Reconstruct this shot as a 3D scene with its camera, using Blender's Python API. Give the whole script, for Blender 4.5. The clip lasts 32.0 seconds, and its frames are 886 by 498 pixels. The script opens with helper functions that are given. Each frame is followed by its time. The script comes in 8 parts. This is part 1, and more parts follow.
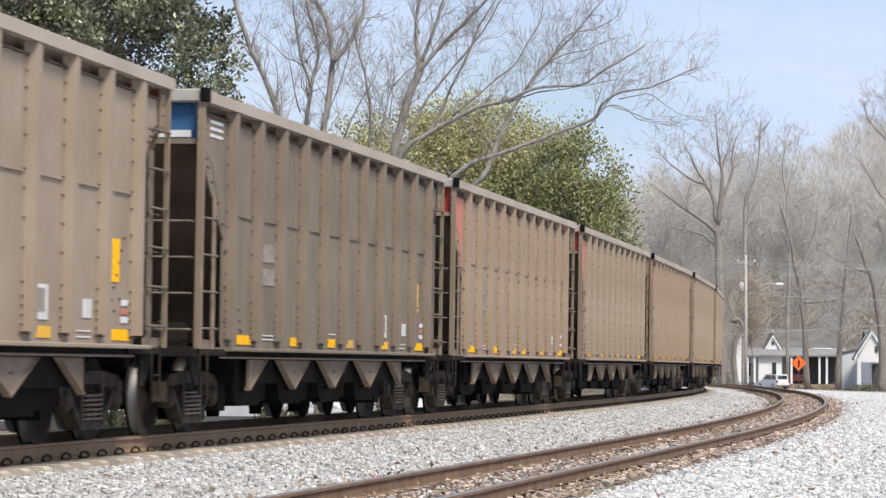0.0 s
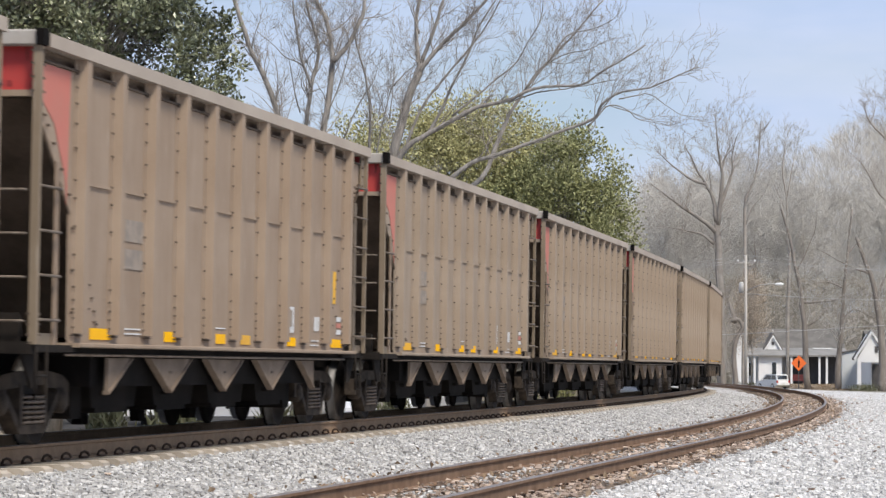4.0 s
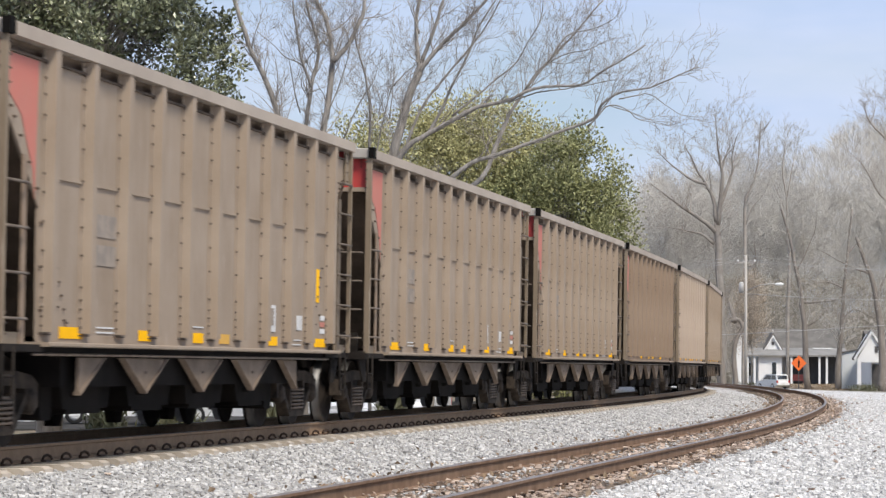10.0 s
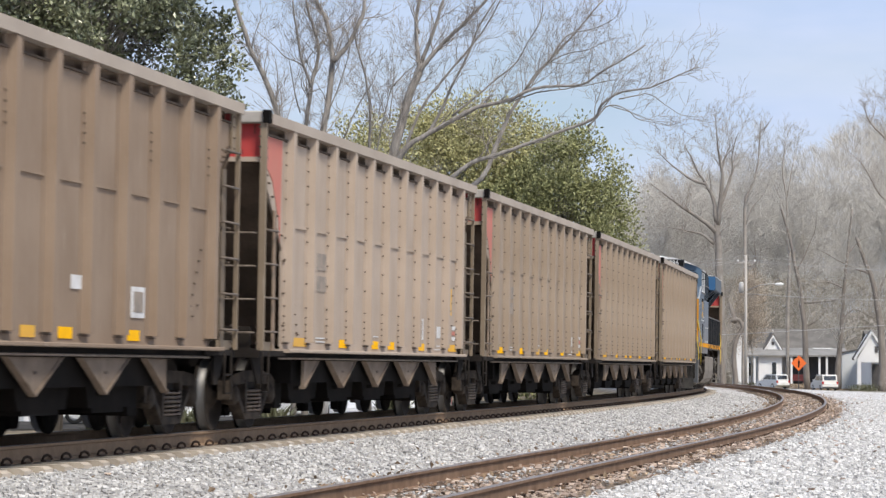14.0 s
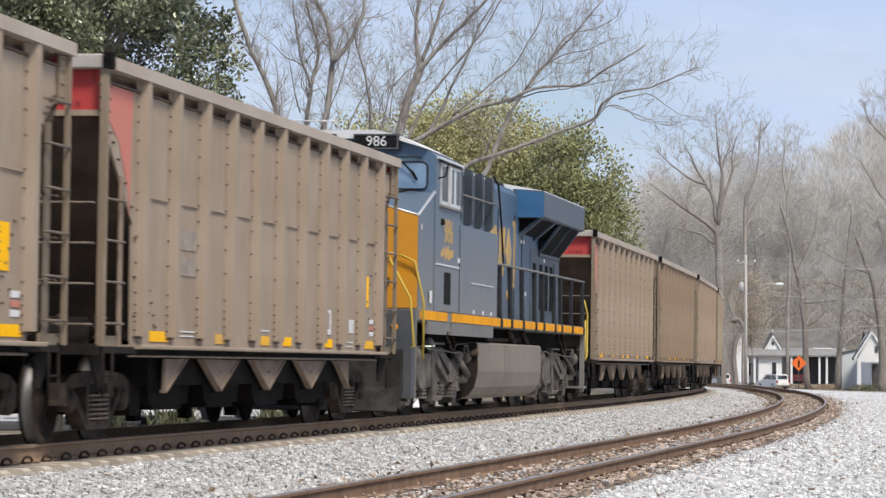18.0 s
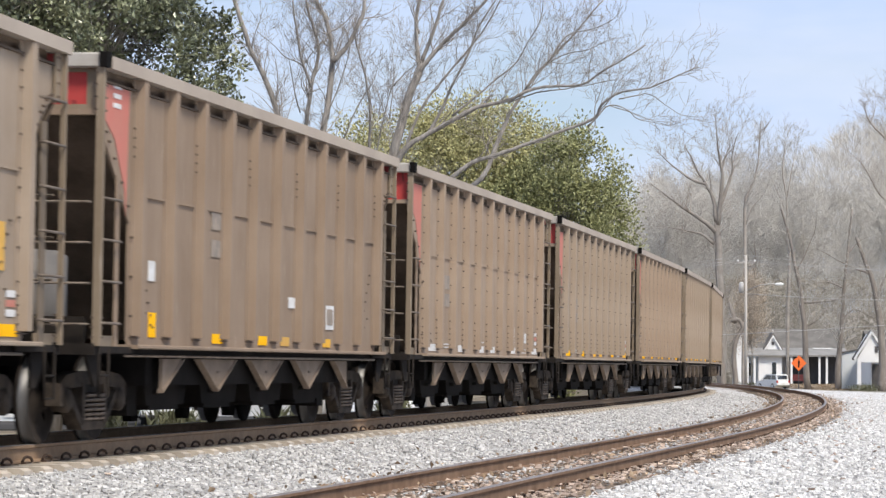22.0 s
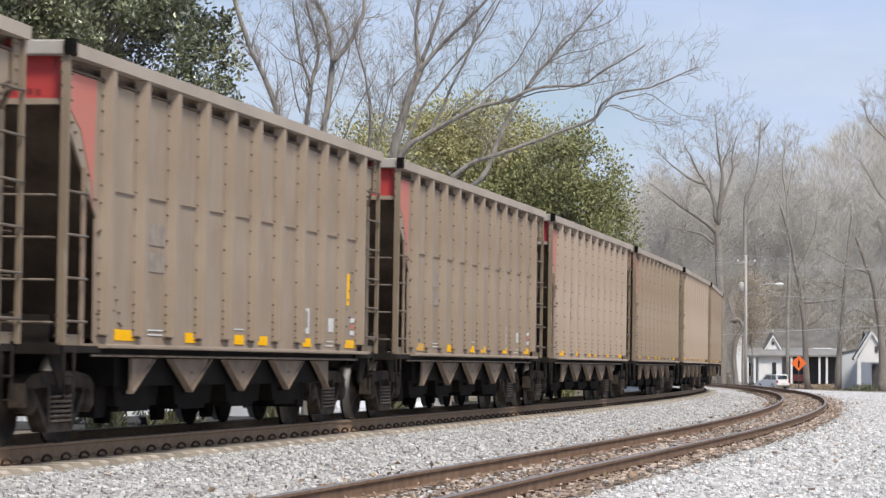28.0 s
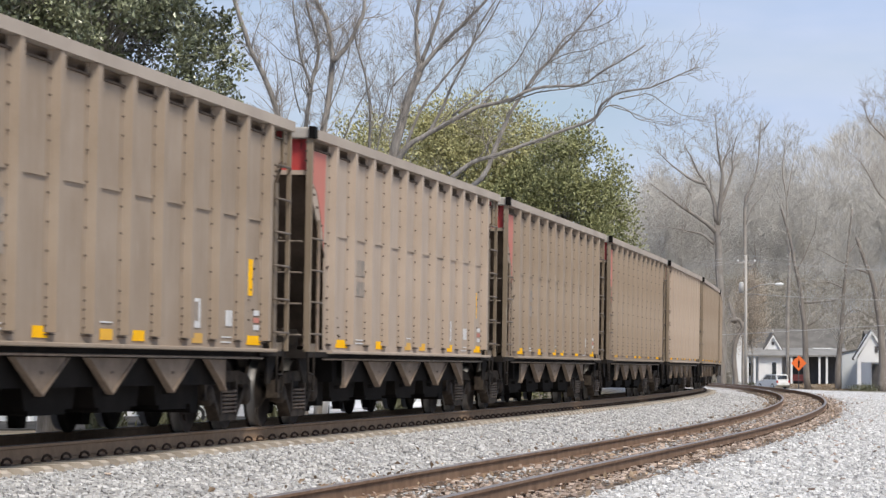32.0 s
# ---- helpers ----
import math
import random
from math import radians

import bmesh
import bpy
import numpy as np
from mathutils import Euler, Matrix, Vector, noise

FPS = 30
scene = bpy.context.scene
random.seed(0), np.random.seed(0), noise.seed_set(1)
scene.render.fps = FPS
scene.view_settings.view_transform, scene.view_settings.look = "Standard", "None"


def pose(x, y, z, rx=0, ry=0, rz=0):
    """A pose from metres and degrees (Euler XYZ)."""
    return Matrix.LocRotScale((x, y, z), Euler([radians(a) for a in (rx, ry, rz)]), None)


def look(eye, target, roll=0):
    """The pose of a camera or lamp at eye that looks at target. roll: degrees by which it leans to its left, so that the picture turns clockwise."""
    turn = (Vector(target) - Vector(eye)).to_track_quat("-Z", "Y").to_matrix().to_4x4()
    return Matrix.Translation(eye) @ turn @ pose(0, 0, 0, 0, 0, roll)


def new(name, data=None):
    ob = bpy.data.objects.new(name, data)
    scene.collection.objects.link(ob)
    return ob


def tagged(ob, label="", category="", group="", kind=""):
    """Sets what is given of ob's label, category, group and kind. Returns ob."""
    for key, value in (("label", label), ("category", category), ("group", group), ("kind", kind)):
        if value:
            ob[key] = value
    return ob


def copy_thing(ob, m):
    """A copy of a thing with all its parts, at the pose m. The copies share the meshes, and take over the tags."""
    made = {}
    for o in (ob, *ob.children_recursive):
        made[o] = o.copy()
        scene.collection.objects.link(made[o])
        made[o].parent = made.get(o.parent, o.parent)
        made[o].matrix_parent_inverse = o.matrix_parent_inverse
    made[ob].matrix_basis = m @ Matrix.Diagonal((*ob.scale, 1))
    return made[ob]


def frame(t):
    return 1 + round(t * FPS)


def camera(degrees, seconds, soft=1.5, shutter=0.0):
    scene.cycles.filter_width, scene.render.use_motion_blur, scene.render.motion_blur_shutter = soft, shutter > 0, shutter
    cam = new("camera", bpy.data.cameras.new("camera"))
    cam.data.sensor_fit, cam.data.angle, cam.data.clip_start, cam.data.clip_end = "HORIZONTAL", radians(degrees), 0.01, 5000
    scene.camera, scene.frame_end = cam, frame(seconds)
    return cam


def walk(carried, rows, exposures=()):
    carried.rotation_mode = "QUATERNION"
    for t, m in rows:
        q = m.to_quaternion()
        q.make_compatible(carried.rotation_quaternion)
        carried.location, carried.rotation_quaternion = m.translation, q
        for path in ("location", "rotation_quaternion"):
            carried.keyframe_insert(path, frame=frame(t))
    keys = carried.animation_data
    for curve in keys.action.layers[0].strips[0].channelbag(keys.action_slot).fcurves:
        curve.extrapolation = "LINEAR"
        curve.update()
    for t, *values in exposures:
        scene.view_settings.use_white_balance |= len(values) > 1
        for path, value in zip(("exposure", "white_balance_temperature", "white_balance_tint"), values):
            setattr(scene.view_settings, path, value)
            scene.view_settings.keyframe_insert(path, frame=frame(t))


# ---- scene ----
CLIP = 32.0
cam = camera(17.15, CLIP, soft=1.4, shutter=0.25)
EYE = Vector((0.0, 0.0, 0.823))
VIEW = look(EYE, EYE + Vector((0.0, 100.0, 4.02)), 0.29)
walk(cam, [(0.0, VIEW), (CLIP, VIEW)], [(0.0, 0.40), (2.0, 0.27), (3.0, 0.22), (6.0, 0.24), (9.0, 0.29), (11.0, 0.26), (13.0, 0.33), (14.0, 0.28), (17.0, 0.24), (18.0, 0.24), (19.0, 0.32), (21.0, 0.41), (23.0, 0.38), (25.0, 0.34), (28.0, 0.21), (30.0, 0.17), (CLIP, 0.17)])

# ---- daylight ----
SUN_UP, SUN_TURN = 52.0, 150.0   # high, thin cloud, from behind the camera's right
world = bpy.data.worlds.new("sky")
scene.world = world
world.use_nodes = True
wn, wl = world.node_tree.nodes, world.node_tree.links
wn.clear()
sky = wn.new("ShaderNodeTexSky")
sky.sky_type, sky.sun_disc = "NISHITA", False
sky.sun_elevation, sky.sun_rotation = radians(SUN_UP), radians(SUN_TURN)
sky.air_density, sky.dust_density, sky.ozone_density = 1.0, 0.6, 3.0
sky_bg = wn.new("ShaderNodeBackground")
sky_bg.inputs["Strength"].default_value = 0.085
wl.new(sky.outputs["Color"], sky_bg.inputs["Color"])
cloud_bg = wn.new("ShaderNodeBackground")
cloud_bg.inputs["Color"].default_value = (0.685, 0.775, 1.0, 1)
cloud_bg.inputs["Strength"].default_value = 0.80
tc = wn.new("ShaderNodeTexCoord")
mp = wn.new("ShaderNodeMapping")
mp.inputs["Scale"].default_value = (2.0, 2.0, 5.0)
wl.new(tc.outputs["Generated"], mp.inputs["Vector"])
cn = wn.new("ShaderNodeTexNoise")
cn.inputs["Scale"].default_value, cn.inputs["Detail"].default_value = 4.2, 6.0
wl.new(mp.outputs["Vector"], cn.inputs["Vector"])
cr = wn.new("ShaderNodeMapRange")
cr.inputs["From Min"].default_value, cr.inputs["From Max"].default_value = 0.30, 0.66
cr.inputs["To Min"].default_value, cr.inputs["To Max"].default_value = 0.42, 0.97
wl.new(cn.outputs["Fac"], cr.inputs["Value"])
# thin streaks of brighter cloud over blue haze
mp_s = wn.new("ShaderNodeMapping")
mp_s.inputs["Scale"].default_value = (1.6, 1.6, 9.0)
mp_s.inputs["Rotation"].default_value = (0.12, 0.2, 0.0)
wl.new(tc.outputs["Generated"], mp_s.inputs["Vector"])
ns_s = wn.new("ShaderNodeTexNoise")
ns_s.inputs["Scale"].default_value, ns_s.inputs["Detail"].default_value, ns_s.inputs["Roughness"].default_value = 3.2, 7.0, 0.55
wl.new(mp_s.outputs["Vector"], ns_s.inputs["Vector"])
ramp_s = wn.new("ShaderNodeValToRGB")
ramp_s.color_ramp.elements[0].position, ramp_s.color_ramp.elements[0].color = 0.36, (0.60, 0.725, 1.0, 1)
ramp_s.color_ramp.elements[1].position, ramp_s.color_ramp.elements[1].color = 0.72, (0.76, 0.825, 1.0, 1)
wl.new(ns_s.outputs["Fac"], ramp_s.inputs["Fac"])
wl.new(ramp_s.outputs["Color"], cloud_bg.inputs["Color"])
mixs = wn.new("ShaderNodeMixShader")
wl.new(cr.outputs["Result"], mixs.inputs["Fac"])
wl.new(sky_bg.outputs[0], mixs.inputs[1])
wl.new(cloud_bg.outputs[0], mixs.inputs[2])
wo = wn.new("ShaderNodeOutputWorld")
wl.new(mixs.outputs[0], wo.inputs["Surface"])

sun = new("sun", bpy.data.lights.new("sun", "SUN"))
sun.data.energy, sun.data.angle, sun.data.color = 3.15, radians(14), (1.0, 0.92, 0.80)
sd = Vector((math.sin(radians(SUN_TURN)) * math.cos(radians(SUN_UP)), math.cos(radians(SUN_TURN)) * math.cos(radians(SUN_UP)), math.sin(radians(SUN_UP))))
sun.matrix_world = look(sd * 50, (0, 0, 0))


# ---- materials ----
def mat(name, a, b, rough=0.8, metal=0.0, scale=3.0, fine=40.0, bump=0.15, dist=0.01, stretch=(1, 1, 1), lo=0.35, hi=0.7, spread=0.0, spec=0.5, island=0.0, emit=None):
    """A surface between colours a and b: stains at one scale, grain at another, fine relief; spread varies piece by piece."""
    m = bpy.data.materials.new(name)
    m.use_nodes = True
    n, l = m.node_tree.nodes, m.node_tree.links
    p = n["Principled BSDF"]
    t = n.new("ShaderNodeTexCoord")
    mp = n.new("ShaderNodeMapping")
    mp.inputs["Scale"].default_value = stretch
    l.new(t.outputs["Object"], mp.inputs["Vector"])
    n1 = n.new("ShaderNodeTexNoise")
    n1.inputs["Scale"].default_value, n1.inputs["Detail"].default_value, n1.inputs["Roughness"].default_value = scale, 6, 0.6
    l.new(mp.outputs["Vector"], n1.inputs["Vector"])
    n2 = n.new("ShaderNodeTexNoise")
    n2.inputs["Scale"].default_value, n2.inputs["Detail"].default_value = fine, 3
    l.new(t.outputs["Object"], n2.inputs["Vector"])
    r = n.new("ShaderNodeMapRange")
    r.inputs["From Min"].default_value, r.inputs["From Max"].default_value = lo, hi
    l.new(n1.outputs["Fac"], r.inputs["Value"])
    ad = n.new("ShaderNodeMath")
    ad.operation = "MULTIPLY_ADD"
    l.new(n2.outputs["Fac"], ad.inputs[0])
    ad.inputs[1].default_value = 0.45
    sb = n.new("ShaderNodeMath")
    sb.operation = "SUBTRACT"
    l.new(r.outputs["Result"], sb.inputs[0])
    sb.inputs[1].default_value = 0.225
    l.new(sb.outputs[0], ad.inputs[2])
    mx = n.new("ShaderNodeMix")
    mx.data_type, mx.clamp_factor = "RGBA", True
    mx.inputs["A"].default_value, mx.inputs["B"].default_value = (*a, 1), (*b, 1)
    l.new(ad.outputs[0], mx.inputs["Factor"])
    col = mx.outputs["Result"]
    if spread or island:
        if island:
            rnd = n.new("ShaderNodeNewGeometry").outputs["Random Per Island"]
        else:
            rnd = n.new("ShaderNodeObjectInfo").outputs["Random"]
        k = island or spread
        rr = n.new("ShaderNodeMapRange")
        rr.inputs["To Min"].default_value, rr.inputs["To Max"].default_value = 1 - k, 1 + k
        l.new(rnd, rr.inputs["Value"])
        hv = n.new("ShaderNodeHueSaturation")
        l.new(rr.outputs["Result"], hv.inputs["Value"])
        l.new(col, hv.inputs["Color"])
        col = hv.outputs["Color"]
    l.new(col, p.inputs["Base Color"])
    rg = n.new("ShaderNodeMapRange")
    rg.inputs["To Min"].default_value, rg.inputs["To Max"].default_value = max(0.03, rough - 0.12), min(1, rough + 0.12)
    l.new(n1.outputs["Fac"], rg.inputs["Value"])
    l.new(rg.outputs["Result"], p.inputs["Roughness"])
    p.inputs["Metallic"].default_value = metal
    p.inputs["Specular IOR Level"].default_value = spec
    if bump:
        bp = n.new("ShaderNodeBump")
        bp.inputs["Strength"].default_value, bp.inputs["Distance"].default_value = bump, dist
        l.new(n2.outputs["Fac"], bp.inputs["Height"])
        l.new(bp.outputs["Normal"], p.inputs["Normal"])
    if emit:
        p.inputs["Emission Color"].default_value, p.inputs["Emission Strength"].default_value = (*emit[0], 1), emit[1]
    return m


def car_paint(name, a, b, dust):
    """Dusty wagon paint: broad stains, runs down the sheet and a pale film of dust low on the side."""
    m = mat(name, a, b, 0.85, 0, 0.9, 55, 0.08, 0.004, lo=0.3, hi=0.72, spec=0.25)
    n, l = m.node_tree.nodes, m.node_tree.links
    p = n["Principled BSDF"]
    old = p.inputs["Base Color"].links[0].from_socket
    t = n.new("ShaderNodeTexCoord")
    mp = n.new("ShaderNodeMapping")
    mp.inputs["Scale"].default_value = (5.0, 5.0, 0.4)
    l.new(t.outputs["Object"], mp.inputs["Vector"])
    ns = n.new("ShaderNodeTexNoise")
    ns.inputs["Scale"].default_value, ns.inputs["Detail"].default_value, ns.inputs["Roughness"].default_value = 1.3, 5, 0.65
    l.new(mp.outputs["Vector"], ns.inputs["Vector"])
    r = n.new("ShaderNodeMapRange")
    r.inputs["From Min"].default_value, r.inputs["From Max"].default_value = 0.45, 0.75
    r.inputs["To Max"].default_value = 0.34
    l.new(ns.outputs["Fac"], r.inputs["Value"])
    mx = n.new("ShaderNodeMix")
    mx.data_type = "RGBA"
    l.new(r.outputs["Result"], mx.inputs["Factor"])
    l.new(old, mx.inputs["A"])
    mx.inputs["B"].default_value = (*dust, 1)
    # scuffed pale streaks where the paint has worn thin
    mp2 = n.new("ShaderNodeMapping")
    mp2.inputs["Scale"].default_value = (16.0, 16.0, 1.5)
    l.new(t.outputs["Object"], mp2.inputs["Vector"])
    n3 = n.new("ShaderNodeTexNoise")
    n3.inputs["Scale"].default_value, n3.inputs["Detail"].default_value = 1.0, 2
    l.new(mp2.outputs["Vector"], n3.inputs["Vector"])
    r3 = n.new("ShaderNodeMapRange")
    r3.inputs["From Min"].default_value, r3.inputs["From Max"].default_value, r3.inputs["To Max"].default_value = 0.70, 0.80, 0.5
    l.new(n3.outputs["Fac"], r3.inputs["Value"])
    m3 = n.new("ShaderNodeMix")
    m3.data_type = "RGBA"
    l.new(r3.outputs["Result"], m3.inputs["Factor"])
    l.new(mx.outputs["Result"], m3.inputs["A"])
    m3.inputs["B"].default_value = (0.58, 0.52, 0.45, 1)
    l.new(m3.outputs["Result"], p.inputs["Base Color"])
    return m


TAN = car_paint("tan_wagon_paint", (0.278, 0.213, 0.154), (0.358, 0.287, 0.222), (0.385, 0.328, 0.27))
PALE = car_paint("pale_tan_wagon_paint", (0.37, 0.295, 0.23), (0.45, 0.365, 0.295), (0.50, 0.42, 0.35))
RUDDY = car_paint("ruddy_tan_wagon_paint", (0.28, 0.205, 0.146), (0.35, 0.27, 0.203), (0.40, 0.323, 0.25))
DUN = car_paint("dun_wagon_paint", (0.252, 0.192, 0.140), (0.328, 0.262, 0.202), (0.36, 0.305, 0.25))
BROWN = car_paint("brown_wagon_paint", (0.23, 0.165, 0.115), (0.30, 0.225, 0.165), (0.34, 0.27, 0.21))
DARK = car_paint("dark_brown_wagon_paint", (0.165, 0.13, 0.096), (0.235, 0.19, 0.146), (0.30, 0.25, 0.196))
DEEPBROWN = car_paint("deep_brown_ladder_paint", (0.12, 0.092, 0.066), (0.19, 0.15, 0.112), (0.24, 0.20, 0.155))
ENDPOST = car_paint("browner_end_paint", (0.20, 0.152, 0.104), (0.275, 0.218, 0.158), (0.32, 0.26, 0.20))
RED = mat("weathered_red_paint", (0.50, 0.035, 0.035), (0.40, 0.06, 0.05), 0.6, 0, 2, 60, 0.05)
FADED = mat("faded_red_paint", (0.52, 0.16, 0.12), (0.46, 0.20, 0.15), 0.75, 0, 1.5, 60, 0.05)
BLUE = mat("blue_end_paint", (0.02, 0.10, 0.24), (0.035, 0.12, 0.25), 0.6, 0, 2, 60, 0.05)
ENDMARK = mat("dark_worn_stencil", (0.20, 0.02, 0.022), (0.30, 0.035, 0.035), 0.7, 0, 9, 60, 0.03)
WHITE = mat("white_marking", (0.72, 0.72, 0.72), (0.55, 0.54, 0.52), 0.7, 0, 5, 60, 0.03)
GREYMARK = mat("grey_stencil_patch", (0.235, 0.20, 0.17), (0.32, 0.265, 0.215), 0.8, 0, 6, 40, 0.03, lo=0.42, hi=0.58)
YELLOW = mat("yellow_reflector", (1.0, 0.53, 0.006), (0.92, 0.48, 0.012), 0.8, 0, 6, 80, 0.02, spec=0.1)


def dusted(m, dust):
    """Lays a film of dust of a different thickness over each piece of one material."""
    n, l = m.node_tree.nodes, m.node_tree.links
    p = n["Principled BSDF"]
    old = p.inputs["Base Color"].links[0].from_socket
    r = n.new("ShaderNodeMapRange")
    r.inputs["From Min"].default_value, r.inputs["From Max"].default_value, r.inputs["To Max"].default_value = 0.5, 1.0, 0.6
    l.new(n.new("ShaderNodeObjectInfo").outputs["Random"], r.inputs["Value"])
    mx = n.new("ShaderNodeMix")
    mx.data_type = "RGBA"
    l.new(r.outputs["Result"], mx.inputs["Factor"])
    l.new(old, mx.inputs["A"])
    mx.inputs["B"].default_value = (*dust, 1)
    l.new(mx.outputs["Result"], p.inputs["Base Color"])


dusted(YELLOW, (0.37, 0.28, 0.18))
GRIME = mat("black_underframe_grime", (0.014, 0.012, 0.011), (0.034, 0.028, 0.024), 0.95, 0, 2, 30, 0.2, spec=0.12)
# Rusty steel, darkened in colour for shade on slope sheets and in recesses.
SHADED_RUST = mat("shade_darkened_rusty_steel", (0.075, 0.055, 0.04), (0.14, 0.105, 0.08), 0.9, 0, 1.6, 30, 0.1, spec=0.15)
TRUCKM = mat("dusty_cast_steel", (0.024, 0.020, 0.017), (0.088, 0.068, 0.053), 0.9, 0, 5, 50, 0.25, spec=0.15)
SPRING = mat("worn_spring_steel", (0.12, 0.09, 0.068), (0.22, 0.17, 0.13), 0.7, 0.1, 8, 60, 0.1)
WHEEL = mat("rusty_wheel_steel", (0.022, 0.018, 0.016), (0.048, 0.038, 0.031), 0.9, 0.0, 4, 50, 0.1, spec=0.12)
TREAD = mat("polished_tread_steel", (0.20, 0.195, 0.19), (0.14, 0.135, 0.13), 0.55, 0.8, 6, 60, 0.02)
CHORD = mat("pale_dusty_chord_paint", (0.36, 0.30, 0.245), (0.44, 0.375, 0.31), 0.8, 0, 0.8, 55, 0.05)
GUSSET = mat("dusty_brown_gusset_paint", (0.175, 0.133, 0.100), (0.275, 0.215, 0.166), 0.9, 0, 2.5, 40, 0.15, spec=0.15)
COAL = mat("black_coal", (0.01, 0.01, 0.011), (0.05, 0.05, 0.052), 0.55, 0, 6, 14, 1.0, 0.06)
CAPM = mat("worn_pale_steel_cap", (0.46, 0.43, 0.39), (0.36, 0.32, 0.27), 0.6, 0.1, 3, 60, 0.05)
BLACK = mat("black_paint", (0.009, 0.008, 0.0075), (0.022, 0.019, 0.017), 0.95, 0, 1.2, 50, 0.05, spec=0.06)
BOLT = mat("rusty_bolt_heads", (0.075, 0.052, 0.038), (0.14, 0.10, 0.075), 0.85, 0.1, 8, 60, 0.1)
RUNG = mat("worn_brown_rung_steel", (0.10, 0.075, 0.056), (0.21, 0.17, 0.135), 0.75, 0.1, 8, 60, 0.1)
RAILSIDE = mat("rusty_rail_web", (0.22, 0.143, 0.085), (0.32, 0.218, 0.138), 0.85, 0.1, 4, 40, 0.2)
RAILRUST = mat("orange_brown_rusty_rail_web", (0.17, 0.105, 0.066), (0.28, 0.185, 0.125), 0.85, 0.0, 3, 40, 0.2, spec=0.2)
RUSTTOP = mat("rust_filmed_rail_head", (0.22, 0.18, 0.155), (0.36, 0.325, 0.30), 0.46, 0.55, 3, 60, 0.03)
RAILTOP = mat("worn_rail_head", (0.17, 0.145, 0.13), (0.27, 0.24, 0.22), 0.48, 0.6, 3, 60, 0.03)
TIE = mat("weathered_tie_wood", (0.10, 0.075, 0.055), (0.21, 0.165, 0.125), 0.9, 0, 3, 50, 0.4, 0.01, stretch=(12, 1, 1), spread=0.25)
CLIP_STEEL = mat("rusty_tie_plate", (0.04, 0.025, 0.018), (0.085, 0.053, 0.037), 0.85, 0.2, 8, 60, 0.2)


# ---- mesh tools ----
class Shape:
    """Collects solids into one mesh."""

    def __init__(self):
        self.v, self.f, self.sm, self.mi = [], [], [], []

    def add(self, verts, faces, smooth=False, mi=0):
        o = len(self.v)
        self.v += [tuple(p) for p in verts]
        self.f += [tuple(i + o for i in q) for q in faces]
        self.sm += [smooth] * len(faces)
        self.mi += [mi] * len(faces)
        return self

    def box(self, x0, x1, y0, y1, z0, z1, b=0.0, mi=0):
        """A block; b rounds the four edges along its longest side."""
        if b <= 0:
            return self.add([(x, y, z) for x in (x0, x1) for y in (y0, y1) for z in (z0, z1)],
                            [(0, 1, 3, 2), (4, 6, 7, 5), (0, 4, 5, 1), (2, 3, 7, 6), (0, 2, 6, 4), (1, 5, 7, 3)], mi=mi)
        d = [x1 - x0, y1 - y0, z1 - z0]
        ax = d.index(max(d))
        lo, hi = [x0, y0, z0], [x1, y1, z1]
        a, c = [i for i in range(3) if i != ax]
        ring = [(lo[a] + b, lo[c]), (hi[a] - b, lo[c]), (hi[a], lo[c] + b), (hi[a], hi[c] - b), (hi[a] - b, hi[c]), (lo[a] + b, hi[c]), (lo[a], hi[c] - b), (lo[a], lo[c] + b)]
        vs = []
        for e in (lo[ax], hi[ax]):
            for p, q in ring:
                w = [0, 0, 0]
                w[ax], w[a], w[c] = e, p, q
                vs.append(w)
        fs = [(i, (i + 1) % 8, 8 + (i + 1) % 8, 8 + i) for i in range(8)] + [tuple(range(7, -1, -1)), tuple(range(8, 16))]
        return self.add(vs, fs, mi=mi)

    def prism(self, poly, axis, lo, hi, mi=0, smooth=False):
        """A polygon in the two other axes (in x, y, z order), drawn out along axis."""
        o = [i for i in range(3) if i != axis]
        vs = []
        for e in (lo, hi):
            for p, q in poly:
                w = [0, 0, 0]
                w[axis], w[o[0]], w[o[1]] = e, p, q
                vs.append(w)
        n = len(poly)
        self.add(vs, [(i, (i + 1) % n, n + (i + 1) % n, n + i) for i in range(n)], smooth, mi)
        o2 = len(self.v) - 2 * n
        self.f += [tuple(o2 + i for i in range(n - 1, -1, -1)), tuple(o2 + n + i for i in range(n))]
        self.sm += [False, False]
        self.mi += [mi, mi]
        return self

    def tube(self, pts, radii, sides=6, smooth=True, mi=0, caps=True):
        """A round bar along points, with a radius at each."""
        pts = [Vector(p) for p in pts]
        if not hasattr(radii, "__len__"):
            radii = [radii] * len(pts)
        o = len(self.v)
        up = None
        for i, p in enumerate(pts):
            d = (pts[min(i + 1, len(pts) - 1)] - pts[max(i - 1, 0)]).normalized()
            if up is None:
                up = d.cross(Vector((0.31, 0.17, 0.93)) if abs(d.z) < 0.9 else Vector((1, 0.1, 0)))
            a = (up - d * up.dot(d)).normalized()
            b = d.cross(a)
            up = a
            for k in range(sides):
                w = 2 * math.pi * k / sides
                self.v.append(tuple(p + (a * math.cos(w) + b * math.sin(w)) * radii[i]))
        for i in range(len(pts) - 1):
            for k in range(sides):
                q = (k + 1) % sides
                self.f.append((o + i * sides + k, o + i * sides + q, o + (i + 1) * sides + q, o + (i + 1) * sides + k))
                self.sm.append(smooth)
                self.mi.append(mi)
        if caps:
            e = o + (len(pts) - 1) * sides
            self.f += [tuple(o + k for k in range(sides - 1, -1, -1)), tuple(e + k for k in range(sides))]
            self.sm += [False, False]
            self.mi += [mi, mi]
        return self

